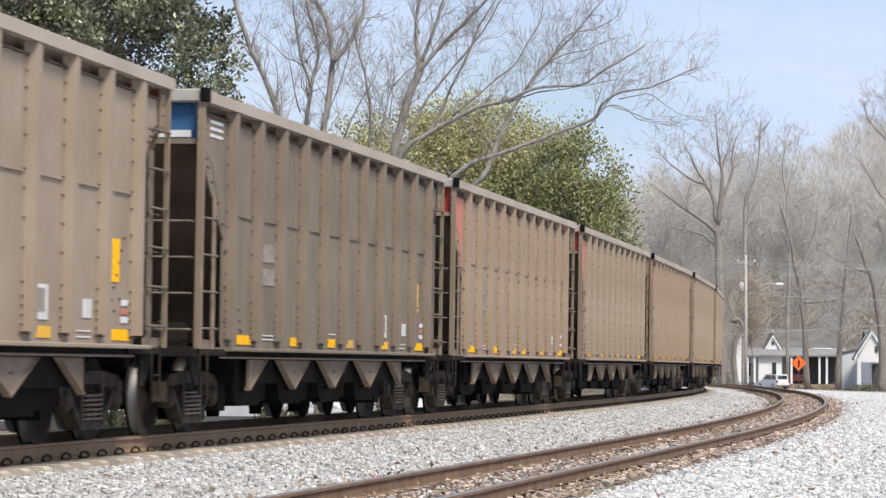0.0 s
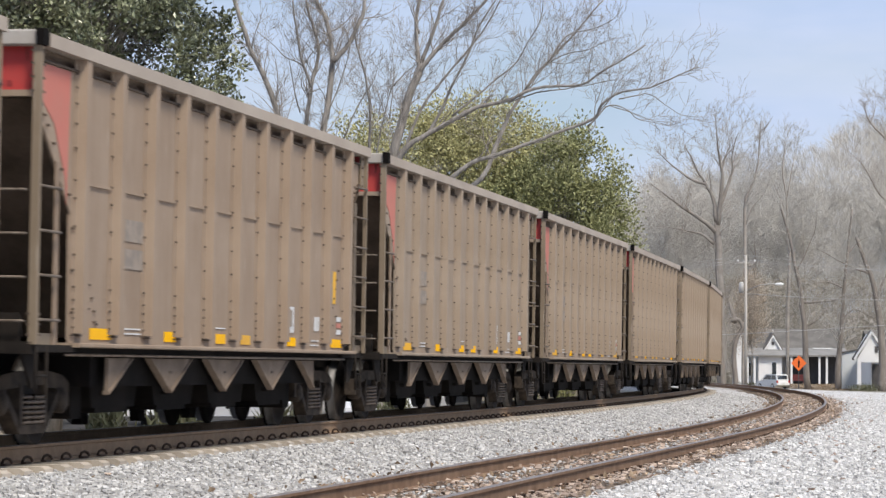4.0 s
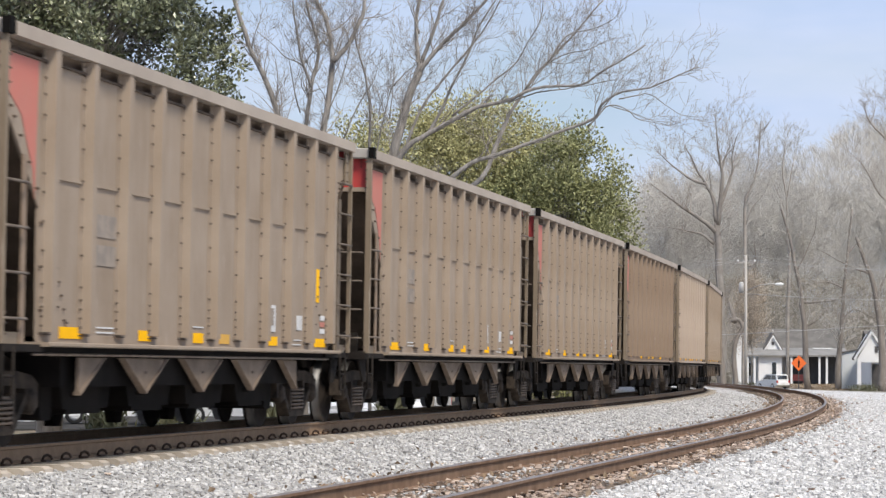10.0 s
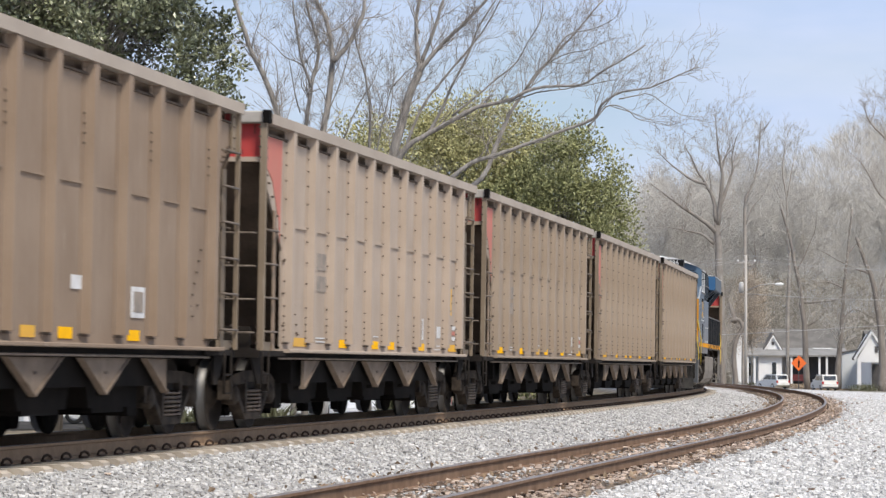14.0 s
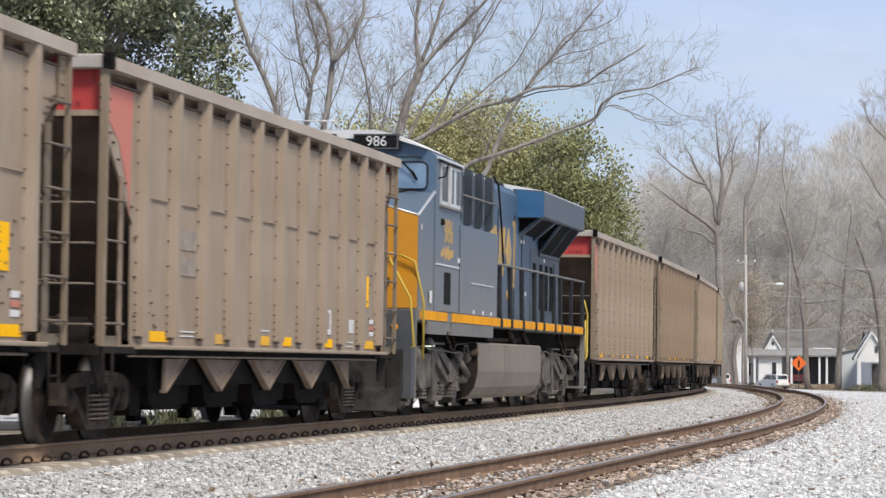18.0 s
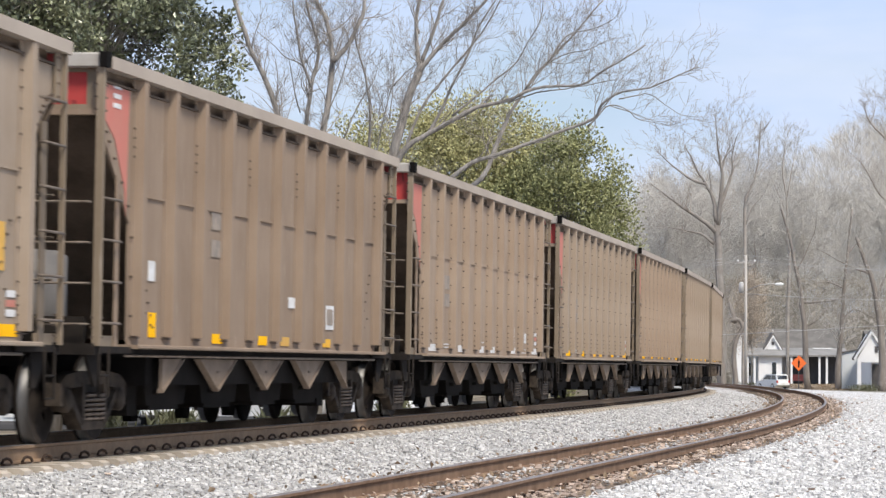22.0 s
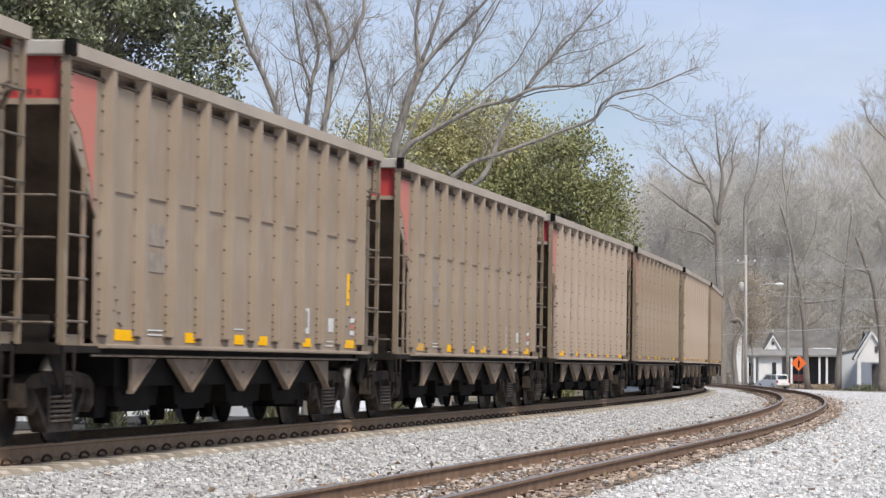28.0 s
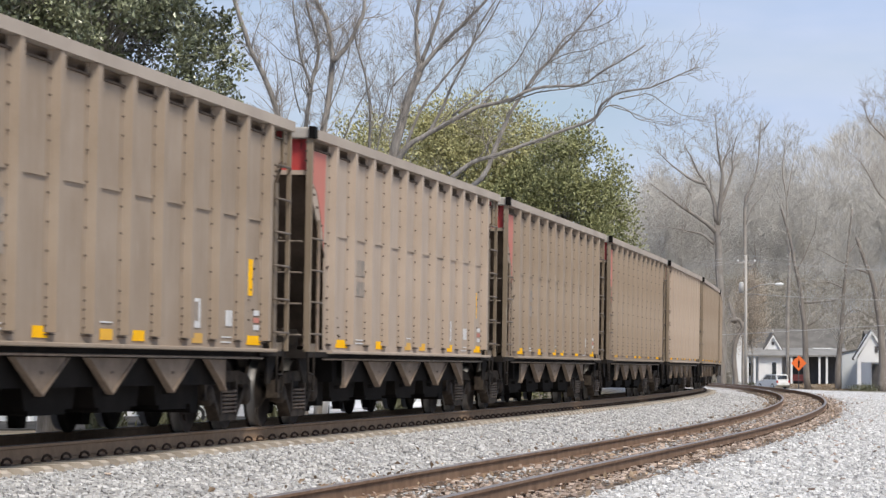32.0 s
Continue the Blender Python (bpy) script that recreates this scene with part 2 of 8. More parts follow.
    def lathe(self, prof, centre, axis=1, sides=20, smooth=True, mi=0):
        """A profile of (along, radius) turned about an axis through centre."""
        o = [i for i in range(3) if i != axis]
        base = len(self.v)
        for al, r in prof:
            for k in range(sides):
                w = 2 * math.pi * k / sides
                p = list(centre)
                p[axis] += al
                p[o[0]] += r * math.cos(w)
                p[o[1]] += r * math.sin(w)
                self.v.append(tuple(p))
        for i in range(len(prof) - 1):
            for k in range(sides):
                q = (k + 1) % sides
                self.f.append((base + i * sides + k, base + (i + 1) * sides + k, base + (i + 1) * sides + q, base + i * sides + q))
                self.sm.append(smooth)
                self.mi.append(mi)
        return self

    def coil(self, centre, r, h, turns, wire, sides=4, per=9):
        c = Vector(centre)
        n = int(turns * per)
        return self.tube([c + Vector((r * math.cos(2 * math.pi * i / per), r * math.sin(2 * math.pi * i / per), h * i / n)) for i in range(n + 1)], wire, sides)

    def mesh(self, name, *mats):
        me = bpy.data.meshes.new(name)
        me.from_pydata(self.v, [], self.f)
        me.polygons.foreach_set("use_smooth", self.sm)
        if any(self.mi):
            me.polygons.foreach_set("material_index", self.mi)
        for m in mats:
            me.materials.append(m)
        bm = bmesh.new()
        bm.from_mesh(me)
        bmesh.ops.recalc_face_normals(bm, faces=bm.faces)
        bm.to_mesh(me)
        bm.free()
        me.update()
        return me


def part(name, shape, material, parent, label="", at=None):
    mats = material if isinstance(material, (list, tuple)) else [material]
    me = shape if isinstance(shape, bpy.types.Mesh) else shape.mesh(name, *mats)
    ob = new(name, me)
    ob.parent = parent
    if at is not None:
        ob.matrix_basis = at
    if label:
        tagged(ob, label)
    return ob


def thing(name, label, category, group="", kind="", at=None):
    ob = new(name)
    ob.empty_display_size = 0.3
    if at is not None:
        ob.matrix_basis = at
    return tagged(ob, label, category, group, kind)


# ---- the two lines of track ----
class Line:
    """A track's centre line: a start, a heading and its curvature along the way. Heights are of the rail's top."""

    def __init__(self, x, y, turn, knots, level=0.0, grade=0.0):
        self.s = np.arange(-330.0, 760.01, 0.5)
        k = np.interp(self.s, [a for a, b in knots], [b for a, b in knots])
        i0 = int(np.argmin(abs(self.s)))
        th = np.concatenate([[0], np.cumsum((k[1:] + k[:-1]) * 0.25)])
        self.th = th - th[i0] + turn
        tm = (self.th[1:] + self.th[:-1]) / 2
        self.x = np.concatenate([[0], np.cumsum(np.cos(tm) * 0.5)])
        self.y = np.concatenate([[0], np.cumsum(np.sin(tm) * 0.5)])
        self.x += x - self.x[i0]
        self.y += y - self.y[i0]
        self.level, self.grade = level, grade

    def z(self, s):
        return self.level + self.grade * (np.clip(s, -60, 140) - 40)

    def at(self, s, off=0.0, up=0.0):
        """The place s metres along, off metres to the right of the way."""
        t = float(np.interp(s, self.s, self.th))
        return Vector((float(np.interp(s, self.s, self.x)) + off * math.sin(t), float(np.interp(s, self.s, self.y)) - off * math.cos(t), float(self.z(s)) + up))

    def heading(self, s):
        return float(np.interp(s, self.s, self.th))


MAIN = Line(-3.173, 40.028, 1.3852, [(-60, 0), (-20, -0.00288), (5, 0.00044), (40, 0.00075), (70, 0.0013), (100, 0.003), (140, 0.00436), (260, 0.00436), (320, 0)], 0.015)
SIDING = Line(4.070, 49.786, 1.3744, [(-70, 0), (-20, -0.00081), (5, 0.00143), (40, 0.00134), (70, 0.00129), (100, 0.0012), (140, 0.0012), (170, 0.0036), (300, 0.0043), (360, 0)], -0.2735, 0.00066)
GAUGE = 0.75   # centre line to the middle of a rail's head


def rail_shape(line, off, s0, s1, step=1.0):
    prof = [(-0.075, -0.186), (0.075, -0.186), (0.075, -0.172), (0.012, -0.155), (0.010, -0.045), (0.036, -0.036), (0.037, -0.008), (0.028, 0.0), (-0.028, 0.0), (-0.037, -0.008), (-0.036, -0.036), (-0.010, -0.045), (-0.012, -0.155), (-0.075, -0.172)]
    sh = Shape()
    n = len(prof)
    ss = list(np.arange(s0, s1 + step / 2, step))
    for s in ss:
        for o, u in prof:
            sh.v.append(tuple(line.at(s, off + o, u)))
    for i in range(len(ss) - 1):
        for k in range(n):
            q = (k + 1) % n
            sh.f.append((i * n + k, i * n + q, (i + 1) * n + q, (i + 1) * n + k))
            sh.sm.append(False)
            sh.mi.append(1 if k in (6, 7, 8) else 0)
    return sh


main_track = thing("main_track", "main line of rusty steel rails on timber ties in pale ballast", "railway track", kind="structure")
side_track = thing("side_track", "empty siding with rusty rails and weathered ties in pale ballast", "railway track", kind="structure")
for line, owner in ((MAIN, main_track), (SIDING, side_track)):
    for off in (-GAUGE, GAUGE):
        part("rail", rail_shape(line, off, -120, 330), [RAILSIDE, RAILTOP] if line is MAIN else [RAILRUST, RUSTTOP], owner)

# ---- the ground, one sheet to the horizon ----
MXY = np.stack([MAIN.x, MAIN.y], -1)
SXY = np.stack([SIDING.x, SIDING.y], -1)


def lateral(line, xy, px, py):
    """Signed distance from a line, positive to its right, and the place along it."""
    out_d, out_s = np.empty(px.shape), np.empty(px.shape)
    for a in range(0, len(px), 4000):
        q = np.stack([px[a:a + 4000], py[a:a + 4000]], -1)
        d2 = ((q[:, None, :] - xy[None, ::4]) ** 2).sum(-1)
        i = d2.argmin(1) * 4
        t = line.th[i]
        dx, dy = q[:, 0] - line.x[i], q[:, 1] - line.y[i]
        out_d[a:a + 4000] = np.where(dx * np.sin(t) - dy * np.cos(t) >= 0, 1, -1) * np.sqrt(d2.min(1))
        out_s[a:a + 4000] = line.s[i]
    return out_d, out_s


def smooth(a, b, x):
    t = np.clip((x - a) / (b - a), 0, 1)
    return t * t * (3 - 2 * t)


def ground_z(px, py):
    dm, sm_ = lateral(MAIN, MXY, px, py)
    ds, ss_ = lateral(SIDING, SXY, px, py)
    left = -0.26 + (-1.30 + 0.26) * smooth(2.0, 6.5, -dm)
    far = smooth(150, 300, py)
    mid = -0.26 + (-0.47 + 0.26) * smooth(1.5, 3.4, dm)
    right = -0.44 - 0.06 * smooth(1.6, 2.6, ds) - 0.06 * smooth(3, 14, ds) - 0.98 * smooth(168, 285, py) * smooth(2, 6, ds)
    mid = mid * (1 - smooth(1.75, 1.3, abs(ds))) + (-0.53) * smooth(1.75, 1.3, abs(ds))
    right = right * smooth(1.28, 1.62, ds) + (-0.53) * (1 - smooth(1.28, 1.62, ds))
    rise = 0.00066 * (np.clip(ss_, -60, 140) - 40) * smooth(9, 3, abs(ds))
    mid, right = mid + rise * smooth(1.5, 3.4, dm), right + rise
    z = np.where(dm < 1.5, np.where(dm < -2.0, left, -0.26), np.where(ds < 1.4, mid, right))
    # beyond the bend the land lies low on both sides
    beyond = smooth(4, 12, np.minimum(abs(dm), abs(ds))) * smooth(185, 260, py)
    return z * (1 - beyond) + (-1.6) * beyond


def axis_steps(parts):
    a = []
    for lo, hi, st in parts:
        a += list(np.arange(lo, hi, st))
    return np.array(a + [parts[-1][1]])


gx = axis_steps([(-3000, -400, 260), (-400, -80, 20), (-80, -24, 4), (-24, 30, 0.45), (30, 90, 4), (90, 400, 20), (400, 3000, 260)])
gy = axis_steps([(-2500, -300, 220), (-300, -40, 20), (-40, 20, 3), (20, 110, 0.45), (110, 200, 0.9), (200, 420, 4), (420, 900, 30), (900, 4500, 300)])
GX, GY = np.meshgrid(gx, gy)
gz = ground_z(GX.ravel(), GY.ravel())
rng = np.random.default_rng(5)
near_track = (np.abs(GX.ravel()) < 30) & (GY.ravel() > 20) & (GY.ravel() < 200)
gz = gz + np.where(near_track, rng.normal(0, 0.012, gz.shape), 0)
nx, ny = len(gx), len(gy)
idx = np.arange(nx * ny).reshape(ny, nx)
quads = np.stack([idx[:-1, :-1], idx[:-1, 1:], idx[1:, 1:], idx[1:, :-1]], -1).reshape(-1, 4)
gme = bpy.data.meshes.new("ground")
gme.from_pydata(np.stack([GX.ravel(), GY.ravel(), gz], -1).tolist(), [], quads.tolist())
gme.polygons.foreach_set("use_smooth", [True] * len(gme.polygons))


def ground_material():
    """Pale crushed stone near the line, brown earth and dry grass away from it."""
    m = bpy.data.materials.new("crushed_stone_and_earth")
    m.use_nodes = True
    n, l = m.node_tree.nodes, m.node_tree.links
    p = n["Principled BSDF"]
    p.inputs["Roughness"].default_value = 0.95
    p.inputs["Specular IOR Level"].default_value = 0.04
    t = n.new("ShaderNodeTexCoord")
    vo = n.new("ShaderNodeTexVoronoi")
    vo.inputs["Scale"].default_value = 17.0
    l.new(t.outputs["Object"], vo.inputs["Vector"])
    stone = n.new("ShaderNodeValToRGB")
    e = stone.color_ramp.elements
    e[0].position, e[0].color = 0.0, (0.16, 0.155, 0.155, 1)
    e[1].position, e[1].color = 1.0, (0.74, 0.73, 0.72, 1)
    x = e.new(0.45)
    x.color = (0.50, 0.49, 0.48, 1)
    l.new(vo.outputs["Color"], stone.inputs["Fac"])
    n1 = n.new("ShaderNodeTexNoise")
    n1.inputs["Scale"].default_value, n1.inputs["Detail"].default_value = 0.7, 6
    l.new(t.outputs["Object"], n1.inputs["Vector"])
    earth = n.new("ShaderNodeValToRGB")
    e = earth.color_ramp.elements
    e[0].position, e[0].color = 0.35, (0.14, 0.115, 0.085, 1)
    e[1].position, e[1].color = 0.65, (0.27, 0.235, 0.175, 1)
    l.new(n1.outputs["Fac"], earth.inputs["Fac"])
    at = n.new("ShaderNodeAttribute")
    at.attribute_name = "earth"
    mx = n.new("ShaderNodeMix")
    mx.data_type = "RGBA"
    l.new(at.outputs["Fac"], mx.inputs["Factor"])
    fresh = n.new("ShaderNodeAttribute")
    fresh.attribute_name = "fresh"
    lift = n.new("ShaderNodeMapRange")
    lift.inputs["To Min"].default_value, lift.inputs["To Max"].default_value = 1.0, 1.12
    l.new(fresh.outputs["Fac"], lift.inputs["Value"])
    hv = n.new("ShaderNodeHueSaturation")
    l.new(lift.outputs["Result"], hv.inputs["Value"])
    l.new(stone.outputs["Color"], hv.inputs["Color"])
    l.new(hv.outputs["Color"], mx.inputs["A"])
    l.new(earth.outputs["Color"], mx.inputs["B"])
    rust = n.new("ShaderNodeAttribute")
    rust.attribute_name = "litter"
    mr = n.new("ShaderNodeMapRange")
    mr.inputs["From Min"].default_value, mr.inputs["From Max"].default_value = 0.45, 0.62
    l.new(n1.outputs["Fac"], mr.inputs["Value"])
    mu = n.new("ShaderNodeMath")
    mu.operation = "MULTIPLY"
    l.new(mr.outputs["Result"], mu.inputs[0])
    l.new(rust.outputs["Fac"], mu.inputs[1])
    m2 = n.new("ShaderNodeMix")
    m2.data_type = "RGBA"
    l.new(mu.outputs[0], m2.inputs["Factor"])
    l.new(mx.outputs["Result"], m2.inputs["A"])
    m2.inputs["B"].default_value = (0.30, 0.19, 0.11, 1)
    # Between the main rails: shade under the train and coal dust, put into colour.
    track_dark = n.new("ShaderNodeAttribute")
    track_dark.attribute_name = "shade_and_coal_dust"
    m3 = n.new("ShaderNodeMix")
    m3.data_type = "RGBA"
    l.new(track_dark.outputs["Fac"], m3.inputs["Factor"])
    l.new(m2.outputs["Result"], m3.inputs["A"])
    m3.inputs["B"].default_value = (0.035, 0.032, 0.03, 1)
    l.new(m3.outputs["Result"], p.inputs["Base Color"])
    b = n.new("ShaderNodeBump")
    b.inputs["Strength"].default_value, b.inputs["Distance"].default_value = 0.9, 0.03
    l.new(vo.outputs["Distance"], b.inputs["Height"])
    b.invert = True
    l.new(b.outputs["Normal"], p.inputs["Normal"])
    return m


dm_all, _ = lateral(MAIN, MXY, GX.ravel(), GY.ravel())
ds_all, _ = lateral(SIDING, SXY, GX.ravel(), GY.ravel())
earth = np.clip(smooth(2.2, 3.4, -dm_all) + smooth(160, 184, GY.ravel()) * smooth(3, 7, ds_all), 0, 1)
litter = smooth(1.5, 1.1, np.abs(ds_all)) * 0.75
fresh = smooth(1.4, 1.8, ds_all)
for nm, val in (("earth", earth), ("litter", litter), ("fresh", fresh), ("shade_and_coal_dust", smooth(1.0, 0.6, np.abs(dm_all + 0.15)) * 0.9)):
    lay = gme.attributes.new(nm, "FLOAT", "POINT")
    lay.data.foreach_set("value", val.astype(np.float32))
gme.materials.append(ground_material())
ground = tagged(new("ground", gme), "pale grey crushed-stone ballast running into brown winter earth", "ground", kind="structure")

# ---- the hopper wagons ----
PITCH = 16.25            # coupled length
HALF = 7.54              # half of the body's length
TOP, SILL = 3.99, 1.0
OUT, SHEET = 1.58, 1.46  # half widths over the stakes and over the side sheets
AXLES = (-7.13, -5.27, 5.27, 7.13)
WHEEL_R = 0.457


def truck_parts(owner, cx, ax):
    """One four-wheel truck: two cast side frames with their springs, and a bolster."""
    tr = part("truck_bolster", Shape().box(cx - 0.22, cx + 0.22, -1.05, 1.05, 0.42, 0.66, 0.04).box(cx - 0.5, cx + 0.5, -0.3, 0.3, 0.62, 0.8), GRIME, owner)
    for sy in (-1, 1):
        y0, y1 = sorted((sy * 0.93, sy * 1.09))
        f = Shape()
        arch = [(cx - 1.16, 0.40), (cx - 1.16, 0.63), (cx - 0.95, 0.72), (cx - 0.5, 0.76), (cx + 0.5, 0.76), (cx + 0.95, 0.72), (cx + 1.16, 0.63), (cx + 1.16, 0.40), (cx + 0.98, 0.40), (cx + 0.9, 0.58), (cx + 0.42, 0.60), (cx + 0.34, 0.58), (cx + 0.34, 0.62), (cx - 0.34, 0.62), (cx - 0.34, 0.58), (cx - 0.42, 0.60), (cx - 0.9, 0.58), (cx - 0.98, 0.40)]
        f.prism(arch, 1, y0, y1)
        f.prism([(cx - 0.98, 0.60), (cx - 0.40, 0.14), (cx + 0.40, 0.14), (cx + 0.98, 0.60), (cx + 0.86, 0.60), (cx + 0.36, 0.23), (cx - 0.36, 0.23), (cx - 0.86, 0.60)], 1, y0, y1)
        for px in (-0.38, 0.38):
            f.box(cx + px - 0.045, cx + px + 0.045, y0 - 0.01, y1 + 0.01, 0.2, 0.64)
        sf = part("side_frame", f, TRUCKM, owner)
        sp = Shape()
        for px in (-0.22, 0.0, 0.22):
            sp.coil((cx + px, sy * 1.03, 0.22), 0.095, 0.30, 6.0, 0.017)
        part("spring", sp, SPRING, sf)
        for a in ax:
            b = Shape().lathe([(-0.09, 0.02), (-0.09, 0.12), (0.07, 0.13), (0.10, 0.09), (0.10, 0.0)] if sy > 0 else [(0.09, 0.02), (0.09, 0.12), (-0.07, 0.13), (-0.10, 0.09), (-0.10, 0.0)], (a, sy * 1.03, WHEEL_R), 1, 12)
            b.box(a - 0.15, a + 0.15, sy * 1.0 - 0.08, sy * 1.0 + 0.08, 0.5, 0.62)
            part("axle_box", b, TRUCKM, sf)
    return tr


def wheelset_shape(r):
    sh = Shape()
    for sy in (-1, 1):
        y = sy * 0.75
        sh.lathe([(-0.07 * sy, 0.1), (-0.05 * sy, r * 0.62), (-0.075 * sy, r * 0.86), (-0.075 * sy, r + 0.028), (-0.035 * sy, r + 0.028)], (0, y, 0), 1, 28)
        sh.lathe([(-0.035 * sy, r + 0.028), (-0.03 * sy, r), (0.065 * sy, r - 0.004)], (0, y, 0), 1, 28, mi=1)
        sh.lathe([(0.065 * sy, r - 0.004), (0.065 * sy, r * 0.86), (0.03 * sy, r * 0.78), (0.0, r * 0.5), (0.06 * sy, 0.14), (0.09 * sy, 0.1), (0.09 * sy, 0.0)], (0, y, 0), 1, 28)
        # two balance marks on the plate, that tell its turn
        for w in (0.4, 3.6):
            sh.box(r * 0.6 * math.cos(w) - 0.03, r * 0.6 * math.cos(w) + 0.03, y + sy * 0.02 - 0.02, y + sy * 0.02 + 0.02, r * 0.6 * math.sin(w) - 0.03, r * 0.6 * math.sin(w) + 0.03)
    sh.tube([(0, -1.0, 0), (0, 1.0, 0)], 0.08, 10)
    return sh


WHEELSET = wheelset_shape(WHEEL_R).mesh("wheelset", WHEEL, TREAD)
STAKES = [-6.05 + 1.24 * i for i in range(11)]


def stake_mesh(bolted):
    """A hat-section side stake, seen on the near side, with its rows of bolts."""
    sh = Shape()
    z0, z1 = SILL + 0.14, TOP - 0.12
    sh.prism([(-0.17, -SHEET), (-0.17, -SHEET - 0.012), (-0.10, -SHEET - 0.012), (-0.075, -OUT + 0.012), (0.075, -OUT + 0.012), (0.10, -SHEET - 0.012), (0.15, -SHEET - 0.012), (0.15, -SHEET)], 2, z0, z1)
    zs = [z0 + d for d in (0.06, 0.15, 0.24, 0.33, 0.46, 0.78, 1.06, 1.34, 1.52, 1.84, 2.08, 2.28, 2.44, 2.58)] if bolted else [z0 + 1.9, z0 + 2.0, z0 + 2.1, z0 + 2.2] if bolted is None else []
    for z in zs:
        sh.box(-0.155, -0.122, -SHEET - 0.03, -SHEET - 0.01, z - 0.011, z + 0.011, mi=1)
    sh.box(-0.16, 0.16, -SHEET - 0.022, -SHEET, z0 - 0.028, z0 - 0.014, mi=1)
    return sh.mesh("side_stake", TAN, BOLT)


STAKE, PLAIN_STAKE, DOTTED_STAKE = stake_mesh(True), stake_mesh(False), stake_mesh(None)
TURN = pose(0, 0, 0, 0, 0, 180)


def side_sheet_shape(sy):
    """The side sheet, cut back at both ends beside the slope sheets."""
    z0, z1 = SILL + 0.045, TOP - 0.245
    prof = [(-7.42, z1), (-7.42, 3.32), (-7.06, 3.04), (-6.28, 2.34), (-6.25, z0), (6.44, z0), (6.46, 2.60), (6.86, 3.16), (7.14, 3.36), (7.38, 3.42), (7.38, z1)]
    y = sy * SHEET
    sh = Shape().prism(prof, 1, min(y, y - sy * 0.02), max(y, y - sy * 0.02))
    # lap seam half way up, bay by bay
    for a, b in zip(STAKES[:-1], STAKES[1:]):
        sh.box(a + 0.17, b - 0.18, min(y, y + sy * 0.022), max(y, y + sy * 0.022), 2.63, 2.655)
    # rows of bolts that follow the slope plates inside
    for e in (-1, 1):
        for k in range(8):
            f = k / 7
            for xx, zz in ((e * (5.98 - 0.62 * f), 2.16 - 0.92 * f),) + (((e * (5.86 - 0.50 * f), 1.52 - 0.30 * f),) if k % 3 == 0 else ()):
                sh.box(xx - 0.022, xx + 0.022, min(y, y + sy * 0.02), max(y, y + sy * 0.02), zz - 0.011, zz + 0.011, mi=1)
    # edge flange along the cut
    for e in (-1, 1):
        pts = [(-7.40, 3.30), (-7.06, 3.025), (-6.28, 2.325), (-6.25, z0 + 0.03)] if e < 0 else [(7.37, 3.40), (7.14, 3.345), (6.86, 3.145), (6.46, 2.585), (6.44, z0 + 0.03)]
        for (xa, za), (xb, zb) in zip(pts[:-1], pts[1:]):
            sh.add([(xa, y, za), (xb, y, zb), (xb, y - sy * 0.03, zb), (xa, y - sy * 0.03, za), (xa, y, za + 0.012), (xb, y, zb + 0.012), (xb, y - sy * 0.03, zb + 0.012), (xa, y - sy * 0.03, za + 0.012)],
                   [(0, 1, 2, 3), (7, 6, 5, 4), (0, 4, 5, 1), (1, 5, 6, 2), (2, 6, 7, 3), (3, 7, 4, 0)])
            for k in range(3):
                f = (k + 0.5) / 3
                xx, zz = xa + (xb - xa) * f, za + (zb - za) * f
                sh.box(xx - e * 0.05 - 0.02, xx - e * 0.05 + 0.02, min(y, y + sy * 0.03), max(y, y + sy * 0.03), zz + 0.05, zz + 0.075, mi=1)
    return sh


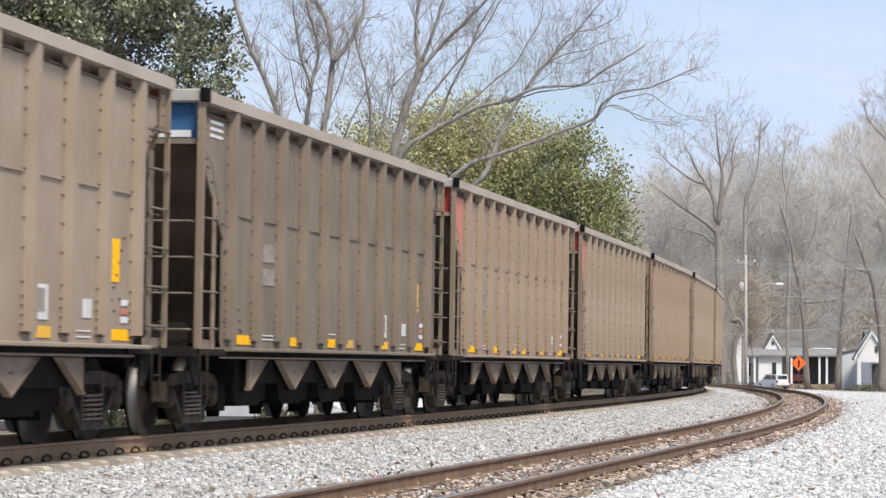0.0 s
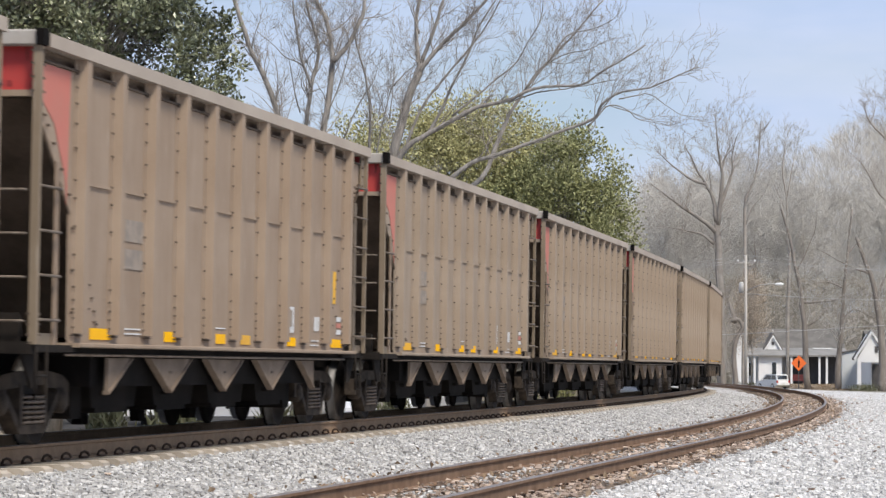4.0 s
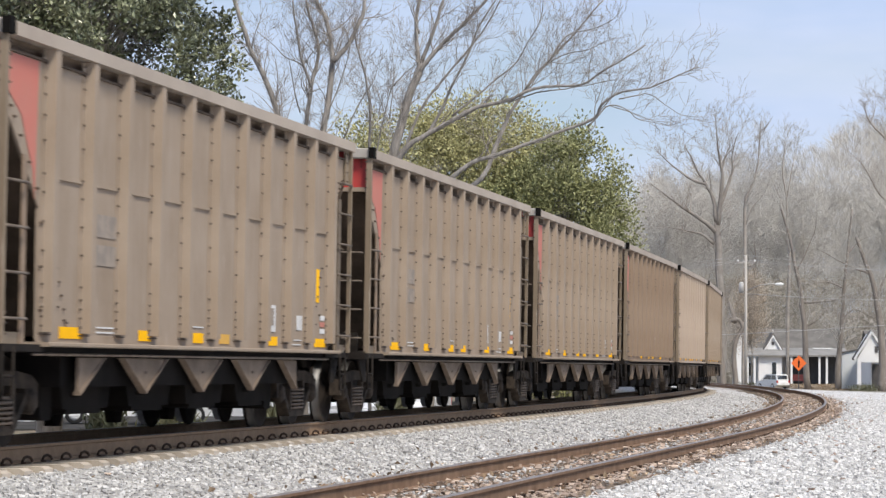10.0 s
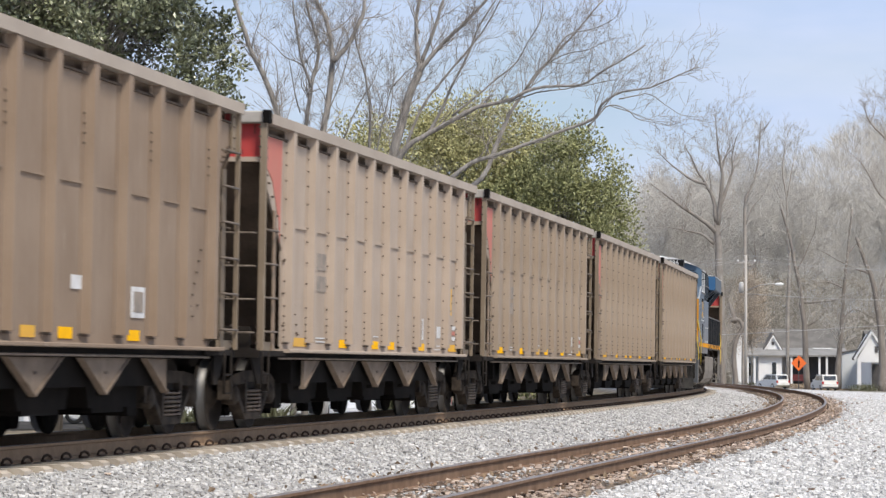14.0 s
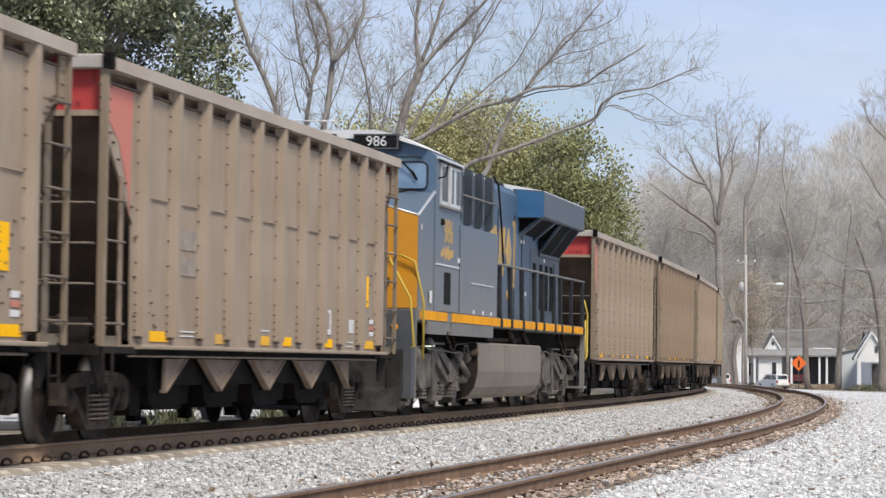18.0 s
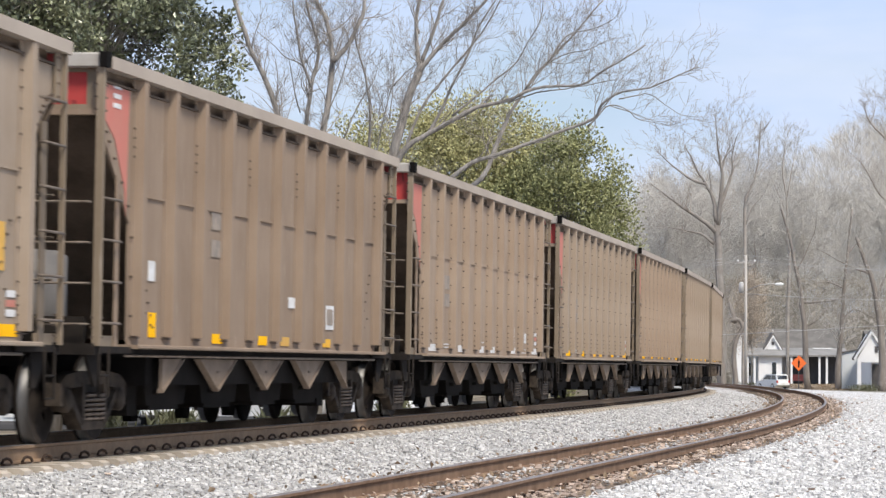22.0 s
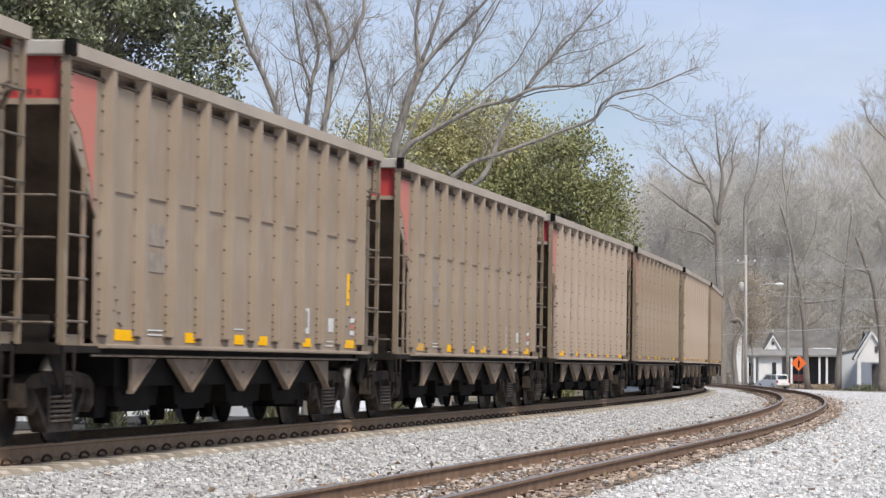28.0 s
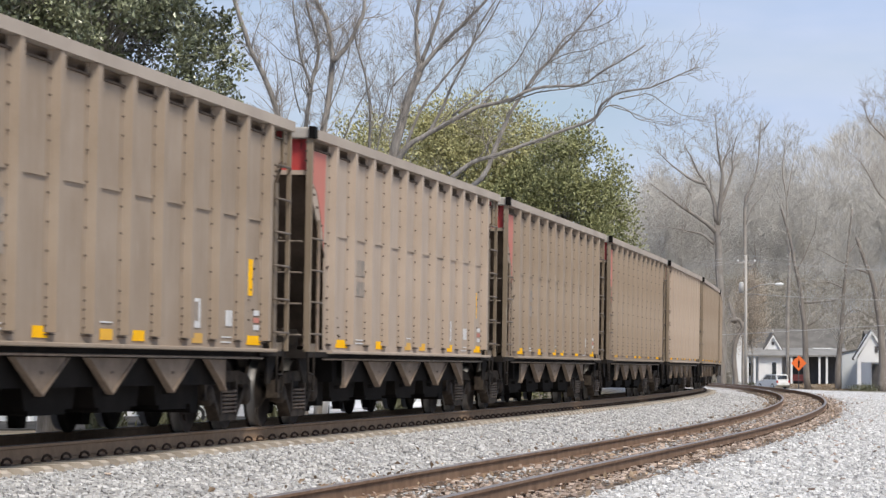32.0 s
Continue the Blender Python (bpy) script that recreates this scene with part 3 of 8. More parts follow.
def build_hopper():
    car = thing("hopper_car", "dusty tan steel hopper wagon, loaded with coal, in a moving train", "hopper wagon", "coal train")
    for sy in (-1, 1):
        s = part("side_sheet", side_sheet_shape(sy), [TAN, BOLT], car)
        ys = sorted((sy * (OUT - 0.14), sy * OUT))
        ch = Shape().prism([(ys[0], TOP - 0.13), (ys[1], TOP - 0.13), (ys[1], TOP), (ys[0], TOP)] if sy < 0 else [(ys[0], TOP - 0.13), (ys[1], TOP - 0.13), (ys[1], TOP), (ys[0], TOP)], 0, -7.36, 7.54)
        # The lip and recess are coloured dark for the shade under the chord.
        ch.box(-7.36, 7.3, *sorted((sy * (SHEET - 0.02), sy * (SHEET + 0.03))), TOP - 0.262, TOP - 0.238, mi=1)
        part("top_chord", ch, [CHORD, SHADED_RUST], car)
        part("chord_recess", Shape().box(-7.41, 7.38, *sorted((sy * 1.355, sy * 1.372)), TOP - 0.262, TOP - 0.01).box(-7.38, 7.36, *sorted((sy * 1.372, sy * 1.44)), TOP - 0.262, TOP - 0.247), SHADED_RUST, car)
        ys = sorted((sy * 1.30, sy * OUT))
        sl = Shape().box(-6.25, 6.75, *ys, SILL, SILL + 0.045, 0.01)
        part("side_sill", sl, TAN, car)
        under = sorted((sy * 1.36, sy * 1.46))
        part("brake_pipe", Shape().tube([(-6.4, sy * 1.475, SILL - 0.075), (6.4, sy * 1.475, SILL - 0.075)], 0.016, 5), RUNG, car)
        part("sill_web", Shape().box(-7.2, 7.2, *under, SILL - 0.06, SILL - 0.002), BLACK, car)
    for x in STAKES:
        ob = new("side_stake", STAKE)
        ob.parent, ob.matrix_basis = car, pose(x, 0, 0)
        ob = new("side_stake", STAKE)
        ob.parent, ob.matrix_basis = car, pose(x, 0, 0) @ TURN
    for e in (-1, 1):
        # end: cap, red upper sheet, slope sheet, posts, platform, ladder bars
        xs = sorted((e * 7.54, e * 7.36))
        part("end_cap", Shape().box(*xs, -1.50, 1.50, TOP - 0.13, TOP + 0.02, 0.015), CAPM, car, "worn pale steel cap")
        for y in ((-1.585, -1.50), (1.50, 1.585)) if e < 0 else ():
            part("cap_corner", Shape().box(*sorted((e * 7.40, e * 7.57)), *y, TOP - 0.13, TOP + 0.03), BLACK, car, "black corner bracket")
        xs = sorted((e * 7.38, e * 7.41))
        es = Shape().box(*xs, -1.44, 1.44, 3.44, TOP - 0.12)
        for k in range(11):   # worn stencil along the lower edge, too faint to read
            if k not in (4, 5):
                es.box(*sorted((e * 7.41, e * 7.414)), -1.22 + 0.085 * k, -1.165 + 0.085 * k, 3.475 + 0.006 * (k % 3), 3.535 + 0.008 * (k % 2), mi=1)
        part("end_sheet", es, [RED, ENDMARK], car, "red upper end sheet")
        part("end_ledge", Shape().box(*sorted((e * 7.36, e * 7.47)), -1.44, 1.44, 3.38, 3.44), TAN, car)
        sl = Shape().prism([(e * 7.38, 3.42), (e * 7.38, 3.36), (e * 5.0, 1.1), (e * 4.96, 1.16)], 1, -1.44, 1.44)
        part("slope_sheet", sl, SHADED_RUST, car, "dark rusty slope sheet")
        for sy in (-1, 1):
            if e < 0:   # an angle whose broad leg closes the end
                cp = Shape().box(-7.53, -7.51, *sorted((sy * 1.466, sy * 1.546)), SILL + 0.02, TOP - 0.12).box(-7.51, -7.46, *sorted((sy * 1.526, sy * 1.546)), SILL + 0.02, TOP - 0.12)
            else:
                cp = Shape().box(7.44, 7.50, *sorted((sy * 1.495, sy * 1.545)), SILL + 0.02, TOP - 0.12)
            if e > 0:
                cp.box(7.24, 7.42, *sorted((sy * 1.475, sy * 1.50)), 3.38, TOP - 0.14)
            cp.box(*sorted((e * 7.5, e * 6.8)), *sorted((sy * 1.455, sy * 1.475)), SILL + 0.02, 1.13)
            for z in (3.42, 3.55, 3.68, 3.8, 1.1, 1.2, 1.3):
                cp.box(*sorted((e * 7.525, e * 7.545)), sy * 1.465 - 0.015, sy * 1.465 + 0.015, z, z + 0.022, mi=1)
                cp.box(*sorted((e * 7.34, e * 7.30)), *sorted((sy * 1.50, sy * 1.515)), z, z + 0.022, mi=1)
            part("corner_post", cp, [ENDPOST, BOLT], car)
            part("end_post", Shape().box(*sorted((e * 7.42, e * 7.48)), sy * 0.42 - 0.05, sy * 0.42 + 0.05, SILL + 0.02, TOP - 0.12), ENDPOST, car)
            if sy > 0:
                continue
            lad = Shape()
            xa, xb = (-6.85, -6.73) if e < 0 else (6.84, 7.02)
            lad.box(xa, xb, *sorted((sy * 1.475, sy * 1.495)), SILL + 0.02, 2.80 if e < 0 else 3.16)
            lad2 = []
            for i in range(6 if e > 0 else 4):
                z = 1.255 + 0.425 * i
                xb = e * (7.5 if e < 0 else 7.52)
                lad2.append(Shape().tube([(xb, sy * 1.50, z), (xb - e * 0.06, sy * 1.55, z), (e * 6.86 if e > 0 else -6.84, sy * 1.55, z), (e * 6.76 if e > 0 else -6.77, sy * 1.50, z)], 0.015, 5))
            lo = part("ladder_stile", lad, BROWN if e < 0 else DEEPBROWN, car)
            for rung in lad2:
                part("side_rung", rung, RUNG, lo)
            step = Shape()
            step.tube([(e * 7.38, sy * 1.50, SILL), (e * 7.38, sy * 1.50, 0.50), (e * 7.05, sy * 1.50, 0.50), (e * 7.05, sy * 1.50, SILL)], 0.016, 5)
            step.tube([(e * 7.38, sy * 1.50, 0.72), (e * 7.05, sy * 1.50, 0.72)], 0.014, 5)
            part("sill_step", step, GRIME, car)
        for i in range(4):
            z = 1.24 + 0.415 * i
            part("end_rung", Shape().tube([(e * 7.50, -1.42, z), (e * 7.56, -1.40, z), (e * 7.56, 1.40, z), (e * 7.50, 1.42, z)], 0.014, 5), RUNG, car)
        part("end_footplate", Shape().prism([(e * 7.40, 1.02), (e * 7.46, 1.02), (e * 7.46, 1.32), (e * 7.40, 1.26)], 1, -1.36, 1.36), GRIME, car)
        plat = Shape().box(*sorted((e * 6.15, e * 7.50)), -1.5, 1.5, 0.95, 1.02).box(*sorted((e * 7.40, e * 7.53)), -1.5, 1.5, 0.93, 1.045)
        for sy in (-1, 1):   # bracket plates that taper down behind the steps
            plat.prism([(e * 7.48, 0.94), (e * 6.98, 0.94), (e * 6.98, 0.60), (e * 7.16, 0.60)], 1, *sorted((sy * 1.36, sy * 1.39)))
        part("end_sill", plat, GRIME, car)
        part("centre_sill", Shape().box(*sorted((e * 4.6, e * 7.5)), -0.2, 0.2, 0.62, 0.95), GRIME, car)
        cp = Shape().box(*sorted((e * 7.4, e * 8.0)), -0.09, 0.09, 0.74, 0.94, 0.03)
        cp.prism([(e * 7.98, -0.13), (e * 7.98, 0.13), (e * 8.17, 0.15), (e * 8.17, 0.05), (e * 8.10, -0.02), (e * 8.17, -0.08), (e * 8.14, -0.15)], 2, 0.70, 0.98)
        part("coupler", cp, TRUCKM, car)
        if e > 0:
            br = Shape().lathe([(-0.02, 0.0), (-0.02, 0.27), (0.02, 0.27), (0.02, 0.24), (-0.01, 0.22)], (7.62, -0.6, 2.15), 0, 20)
            br.tube([(7.62, -0.84, 2.15), (7.62, -0.36, 2.15)], 0.012, 4).tube([(7.62, -0.6, 1.92), (7.62, -0.6, 2.38)], 0.012, 4).box(7.45, 7.6, -0.7, -0.5, 1.9, 2.4)
            part("brake_wheel", br, TRUCKM, car)
            part("brake_cylinder", Shape().lathe([(-0.35, 0.0), (-0.35, 0.17), (0.3, 0.17), (0.35, 0.1), (0.35, 0.0)], (6.55, -0.7, 1.32), 0, 14), TRUCKM, car)
        else:
            part("air_reservoir", Shape().lathe([(-0.5, 0.0), (-0.46, 0.16), (-0.35, 0.22), (0.35, 0.22), (0.46, 0.16), (0.5, 0.0)], (-6.5, 0.1, 1.3), 1, 16), SHADED_RUST, car)
        truck_parts(car, e * 6.2, (e * 6.2 - 0.93, e * 6.2 + 0.93))
        rg = Shape().box(*sorted((e * 4.50, e * 4.86)), -1.05, 1.05, 0.26, 0.62, 0.03).box(*sorted((e * 4.1, e * 5.6)), -0.5, -0.42, 0.40, 0.50)
        part("brake_rigging", rg.tube([(e * 4.7, -0.9, 0.6), (e * 4.9, -0.9, 0.96)], 0.03, 5).tube([(e * 4.7, 0.9, 0.6), (e * 4.9, 0.9, 0.96)], 0.03, 5), BLACK, car)
    # hopper bays under the sill, with their triangular gusset plates
    for i, x in enumerate((-3.56, -1.19, 1.19, 3.56)):
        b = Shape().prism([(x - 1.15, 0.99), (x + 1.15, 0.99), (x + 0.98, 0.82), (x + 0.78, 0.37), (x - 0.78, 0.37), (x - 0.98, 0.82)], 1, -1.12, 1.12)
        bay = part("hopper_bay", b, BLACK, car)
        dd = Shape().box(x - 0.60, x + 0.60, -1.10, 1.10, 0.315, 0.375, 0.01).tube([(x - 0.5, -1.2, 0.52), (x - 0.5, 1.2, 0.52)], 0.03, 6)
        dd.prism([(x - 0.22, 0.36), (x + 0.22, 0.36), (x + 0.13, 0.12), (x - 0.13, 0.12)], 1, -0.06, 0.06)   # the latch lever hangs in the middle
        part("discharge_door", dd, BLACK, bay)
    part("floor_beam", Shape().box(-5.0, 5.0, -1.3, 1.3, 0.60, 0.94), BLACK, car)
    for sy in (-1, 1):
        for x in (-4.75, -2.37, 0.0, 2.37, 4.75):
            y0, y1 = sorted((sy * 1.38, sy * 1.42))
            lo, hi = (-0.86, 0.86)
            if x < -4:
                lo = 0.0
            if x > 4:
                hi = 0.0
            poly = [(x + lo, 0.90), (x + hi, 0.90), (x + min(0.05, hi), 0.54), (x + max(-0.05, lo), 0.54)]
            g = Shape().prism(poly, 1, y0, y1)
            # raised rims along the two slopes
            for a, b in (((x + lo, 0.90), (x, 0.52)), ((x + hi, 0.90), (x, 0.52))):
                if abs(a[0] - x) > 0.1:
                    g.add([(a[0], sy * 1.36, a[1]), (a[0], sy * 1.44, a[1]), (b[0], sy * 1.44, b[1]), (b[0], sy * 1.36, b[1]),
                           (a[0] * 0.94 + x * 0.06, sy * 1.36, a[1]), (a[0] * 0.94 + x * 0.06, sy * 1.44, a[1]), (b[0], sy * 1.44, b[1] + 0.03), (b[0], sy * 1.36, b[1] + 0.03)],
                          [(0, 1, 2, 3), (7, 6, 5, 4), (0, 4, 5, 1), (1, 5, 6, 2), (2, 6, 7, 3), (3, 7, 4, 0)])
            if -4 < x < 4:   # a dark rivet in the middle of the plate
                g.box(x - 0.045, x + 0.045, *sorted((sy * 1.42, sy * 1.428)), 0.735, 0.765, mi=1)
            part("gusset_plate", g, [GUSSET, BOLT], car)
    for a in AXLES:
        ob = new("wheelset", WHEELSET)
        ob.parent, ob.matrix_basis = car, pose(a, 0, WHEEL_R)
    # heaped coal, a little below the rim at the sides
    cs = Shape()
    nxs, nys = 46, 9
    for i in range(nxs):
        for j in range(nys):
            x, v = -7.3 + 14.6 * i / (nxs - 1), -1 + 2 * j / (nys - 1)
            h = (1 - abs(v) ** 2) * 0.36 * (0.75 + 0.25 * math.cos(x * 0.9)) * min(1, (7.3 - abs(x)) / 1.2)
            cs.v.append((x, v * 1.35, TOP - 0.14 + h + random.uniform(-0.03, 0.03)))
    cs.f = [(i * nys + j, (i + 1) * nys + j, (i + 1) * nys + j + 1, i * nys + j + 1) for i in range(nxs - 1) for j in range(nys - 1)]
    cs.sm, cs.mi = [False] * len(cs.f), [0] * len(cs.f)
    part("coal_load", cs, COAL, car, "black heaped coal")
    # markings: reflectors along the sill, a yellow upright mark, stencil boxes, grey number patches, red flank patches
    for sy in (-1, 1):
        def mark(name, x0, x1, z0, z1, m, label="", y=SHEET + 0.004):
            xa, xb = sorted((-sy * x0, -sy * x1))
            return part(name, Shape().box(xa, xb, *sorted((sy * y, sy * (y + 0.006))), z0, z1), m, car, label)
        for xa, xb in ((-5.58, -4.84), (-2.83, -2.35), (-0.62, -0.18), (0.56, 1.02), (3.0, 3.45), (5.58, 6.28)):
            mark("reflector", xa, xb, 1.085, 1.20, YELLOW, "yellow reflective strip")
        for xa, xb, za in ((-4.35, -3.75, 1.20), (-4.35, -3.75, 1.15), (-0.62, -0.18, 1.26), (4.3, 4.8, 1.10), (4.3, 4.8, 1.16)):
            mark("dimension_bar", xa, xb, za, za + 0.016, WHITE)
        mark("stencil_box", 2.66, 3.34, 1.26, 1.60, WHITE, "white stencil frame")
        mark("stencil_face", 2.78, 3.22, 1.34, 1.56, GREYMARK, y=SHEET + 0.011)
        mark("white_stencil", 4.52, 4.82, 1.30, 1.49, WHITE)
        for za, mm in ((1.27, WHITE), (1.36, FADED), (1.45, WHITE)):
            mark("white_stencil", 5.9, 6.19, za, za + 0.065, mm)
        ys_ = mark("yellow_strip", 5.36, 5.82, 1.69, 2.14, YELLOW, "tall yellow reflective strip")
        note = Shape()
        for k in range(9):   # lines of small print across the strip
            xa, xb = sorted((-sy * 5.38, -sy * (5.50 + 0.05 * (k % 2))))
            note.box(xa, xb, *sorted((sy * (SHEET + 0.010), sy * (SHEET + 0.013))), 1.72 + 0.045 * k, 1.735 + 0.045 * k)
        part("strip_print", note, BOLT, ys_)
        mark("number_patch", -4.62, -3.72, 2.13, 2.36, GREYMARK)
        mark("number_patch", -4.62, -3.72, 1.84, 2.05, GREYMARK)
        e = sy
        fl = Shape().prism([(e * 7.40, TOP - 0.27), (e * 7.40, 3.46), (e * 7.02, 3.25), (e * 6.86, 3.17), (e * 6.48, 2.66), (e * 6.42, 2.4), (e * 6.36, TOP - 0.27)], 1, *sorted((sy * (SHEET + 0.002), sy * (SHEET + 0.007))))
        part("flank_patch", fl, FADED, car, "faded red flank patch")
    return car


HOPPER = build_hopper()

# ---- the locomotive in mid-train ----
def loco_paint(name, a, b, dust, low, high, most=0.8):
    """Road-worn engine paint, on which dust thrown up from the track lies thickest low down, in ragged patches."""
    m = mat(name, a, b, 0.55, 0, 0.8, 40, 0.04)
    n, l = m.node_tree.nodes, m.node_tree.links
    p = n["Principled BSDF"]
    old = p.inputs["Base Color"].links[0].from_socket
    t = n.new("ShaderNodeTexCoord")
    sp = n.new("ShaderNodeSeparateXYZ")
    l.new(t.outputs["Object"], sp.inputs[0])
    up = n.new("ShaderNodeMapRange")
    up.inputs["From Min"].default_value, up.inputs["From Max"].default_value = high, low
    l.new(sp.outputs["Z"], up.inputs["Value"])
    mp = n.new("ShaderNodeMapping")
    mp.inputs["Scale"].default_value = (2.2, 2.2, 0.7)
    l.new(t.outputs["Object"], mp.inputs["Vector"])
    ns = n.new("ShaderNodeTexNoise")
    ns.inputs["Scale"].default_value, ns.inputs["Detail"].default_value, ns.inputs["Roughness"].default_value = 1.4, 6, 0.65
    l.new(mp.outputs["Vector"], ns.inputs["Vector"])
    r = n.new("ShaderNodeMapRange")
    r.inputs["From Min"].default_value, r.inputs["From Max"].default_value = 0.25, 0.70
    r.inputs["To Min"].default_value, r.inputs["To Max"].default_value = 0.35, 1.0
    l.new(ns.outputs["Fac"], r.inputs["Value"])
    mu = n.new("ShaderNodeMath")
    mu.operation = "MULTIPLY"
    l.new(up.outputs["Result"], mu.inputs[0])
    l.new(r.outputs["Result"], mu.inputs[1])
    m2 = n.new("ShaderNodeMath")
    m2.operation = "MULTIPLY"
    l.new(mu.outputs[0], m2.inputs[0])
    m2.inputs[1].default_value = most
    mx = n.new("ShaderNodeMix")
    mx.data_type = "RGBA"
    l.new(m2.outputs[0], mx.inputs["Factor"])
    l.new(old, mx.inputs["A"])
    mx.inputs["B"].default_value = (*dust, 1)
    l.new(mx.outputs["Result"], p.inputs["Base Color"])
    return m


LBLUE = loco_paint("dusty_blue_loco_paint", (0.032, 0.078, 0.145), (0.062, 0.108, 0.165), (0.15, 0.138, 0.125), 1.6, 3.1, 0.65)
LGREY = loco_paint("dust_greyed_blue_paint", (0.080, 0.120, 0.168), (0.120, 0.153, 0.192), (0.205, 0.183, 0.16), 1.6, 3.5, 0.95)
LCAB = mat("sky_blued_cab_paint", (0.065, 0.125, 0.20), (0.10, 0.16, 0.23), 0.5, 0, 0.9, 40, 0.04)
LDUST = mat("dust_covered_grey_paint", (0.145, 0.138, 0.134), (0.215, 0.198, 0.182), 0.75, 0, 0.9, 40, 0.05)
LGOLD = mat("golden_yellow_paint", (0.84, 0.36, 0.006), (0.66, 0.29, 0.02), 0.8, 0, 1.6, 50, 0.04, spec=0.12)
LNOSE = mat("dust_dulled_golden_nose_paint", (0.62, 0.27, 0.012), (0.54, 0.245, 0.03), 0.5, 0, 1.2, 50, 0.04)
LSLATE = mat("dark_slate_blue_paint", (0.045, 0.068, 0.095), (0.082, 0.105, 0.128), 0.6, 0, 0.8, 40, 0.04)
LFADE = mat("faded_gold_lettering", (0.52, 0.31, 0.07), (0.36, 0.26, 0.13), 0.7, 0, 2.5, 40, 0.04)
LRIB = mat("dark_slate_rib_paint", (0.020, 0.030, 0.042), (0.042, 0.055, 0.068), 0.55, 0, 2, 50, 0.05)
LRAIL = mat("dark_blue_black_rail_paint", (0.017, 0.019, 0.023), (0.036, 0.037, 0.040), 0.8, 0, 3, 50, 0.05, spec=0.12)
LSCREEN = mat("black_louvre_mesh", (0.009, 0.009, 0.010), (0.024, 0.023, 0.023), 0.9, 0.0, 6, 90, 0.3, spec=0.08)
LROOF = mat("pale_dusty_roof", (0.64, 0.645, 0.65), (0.76, 0.755, 0.74), 0.6, 0, 1, 40, 0.05)
LTANK = mat("dusty_fuel_tank_steel", (0.165, 0.136, 0.105), (0.235, 0.20, 0.16), 0.75, 0, 0.7, 40, 0.06)
LTRUCK = mat("dusty_loco_truck_steel", (0.062, 0.055, 0.048), (0.20, 0.176, 0.15), 0.85, 0.1, 3, 40, 0.2, spec=0.2)
PLOUGH = mat("scuffed_black_plough_steel", (0.022, 0.021, 0.02), (0.062, 0.058, 0.054), 0.85, 0, 2.5, 40, 0.1, lo=0.45, hi=0.75, spec=0.15)
LSTEP = mat("dark_blue_grey_step_paint", (0.05, 0.056, 0.066), (0.085, 0.09, 0.098), 0.7, 0, 1.5, 40, 0.05)
YRAIL = mat("bright_yellow_handrail", (0.60, 0.42, 0.05), (0.50, 0.36, 0.06), 0.5, 0, 4, 50, 0.03)
ALU = mat("bare_aluminium_frame", (0.62, 0.62, 0.61), (0.72, 0.72, 0.71), 0.4, 0.5, 4, 50, 0.03)
GLOW = mat("lit_lamp_lens", (0.9, 0.95, 0.8), (0.9, 0.95, 0.8), 0.3, 0, 4, 50, 0, emit=((0.9, 1.0, 0.75), 4.0))


def glass(name, tint=(0.02, 0.025, 0.03), rough=0.05):
    m = bpy.data.materials.new(name)
    m.use_nodes = True
    p = m.node_tree.nodes["Principled BSDF"]
    p.inputs["Base Color"].default_value = (*tint, 1)
    p.inputs["Roughness"].default_value = rough
    p.inputs["Specular IOR Level"].default_value = 1.0
    p.inputs["Coat Weight"].default_value = 0.6
    return m


DARKGLASS = mat("dark_cab_glass", (0.035, 0.036, 0.036), (0.07, 0.07, 0.068), 0.35, 0, 2, 20, 0, spec=0.2)


def text_part(body, size, parent, m, at, name, label=""):
    cu = bpy.data.curves.new(name, "FONT")
    cu.body, cu.size, cu.extrude, cu.align_x, cu.align_y = body, size, 0.004, "CENTER", "CENTER"
    cu.materials.append(m)
    ob = new(name, cu)
    ob.parent, ob.matrix_basis = parent, at
    return tagged(ob, label) if label else ob


NEAR = pose(0, 0, 0, 90, 0, 0)            # writing that faces the near side
FRONT = pose(0, 0, 0, 90, 0, -90)         # writing that faces forward


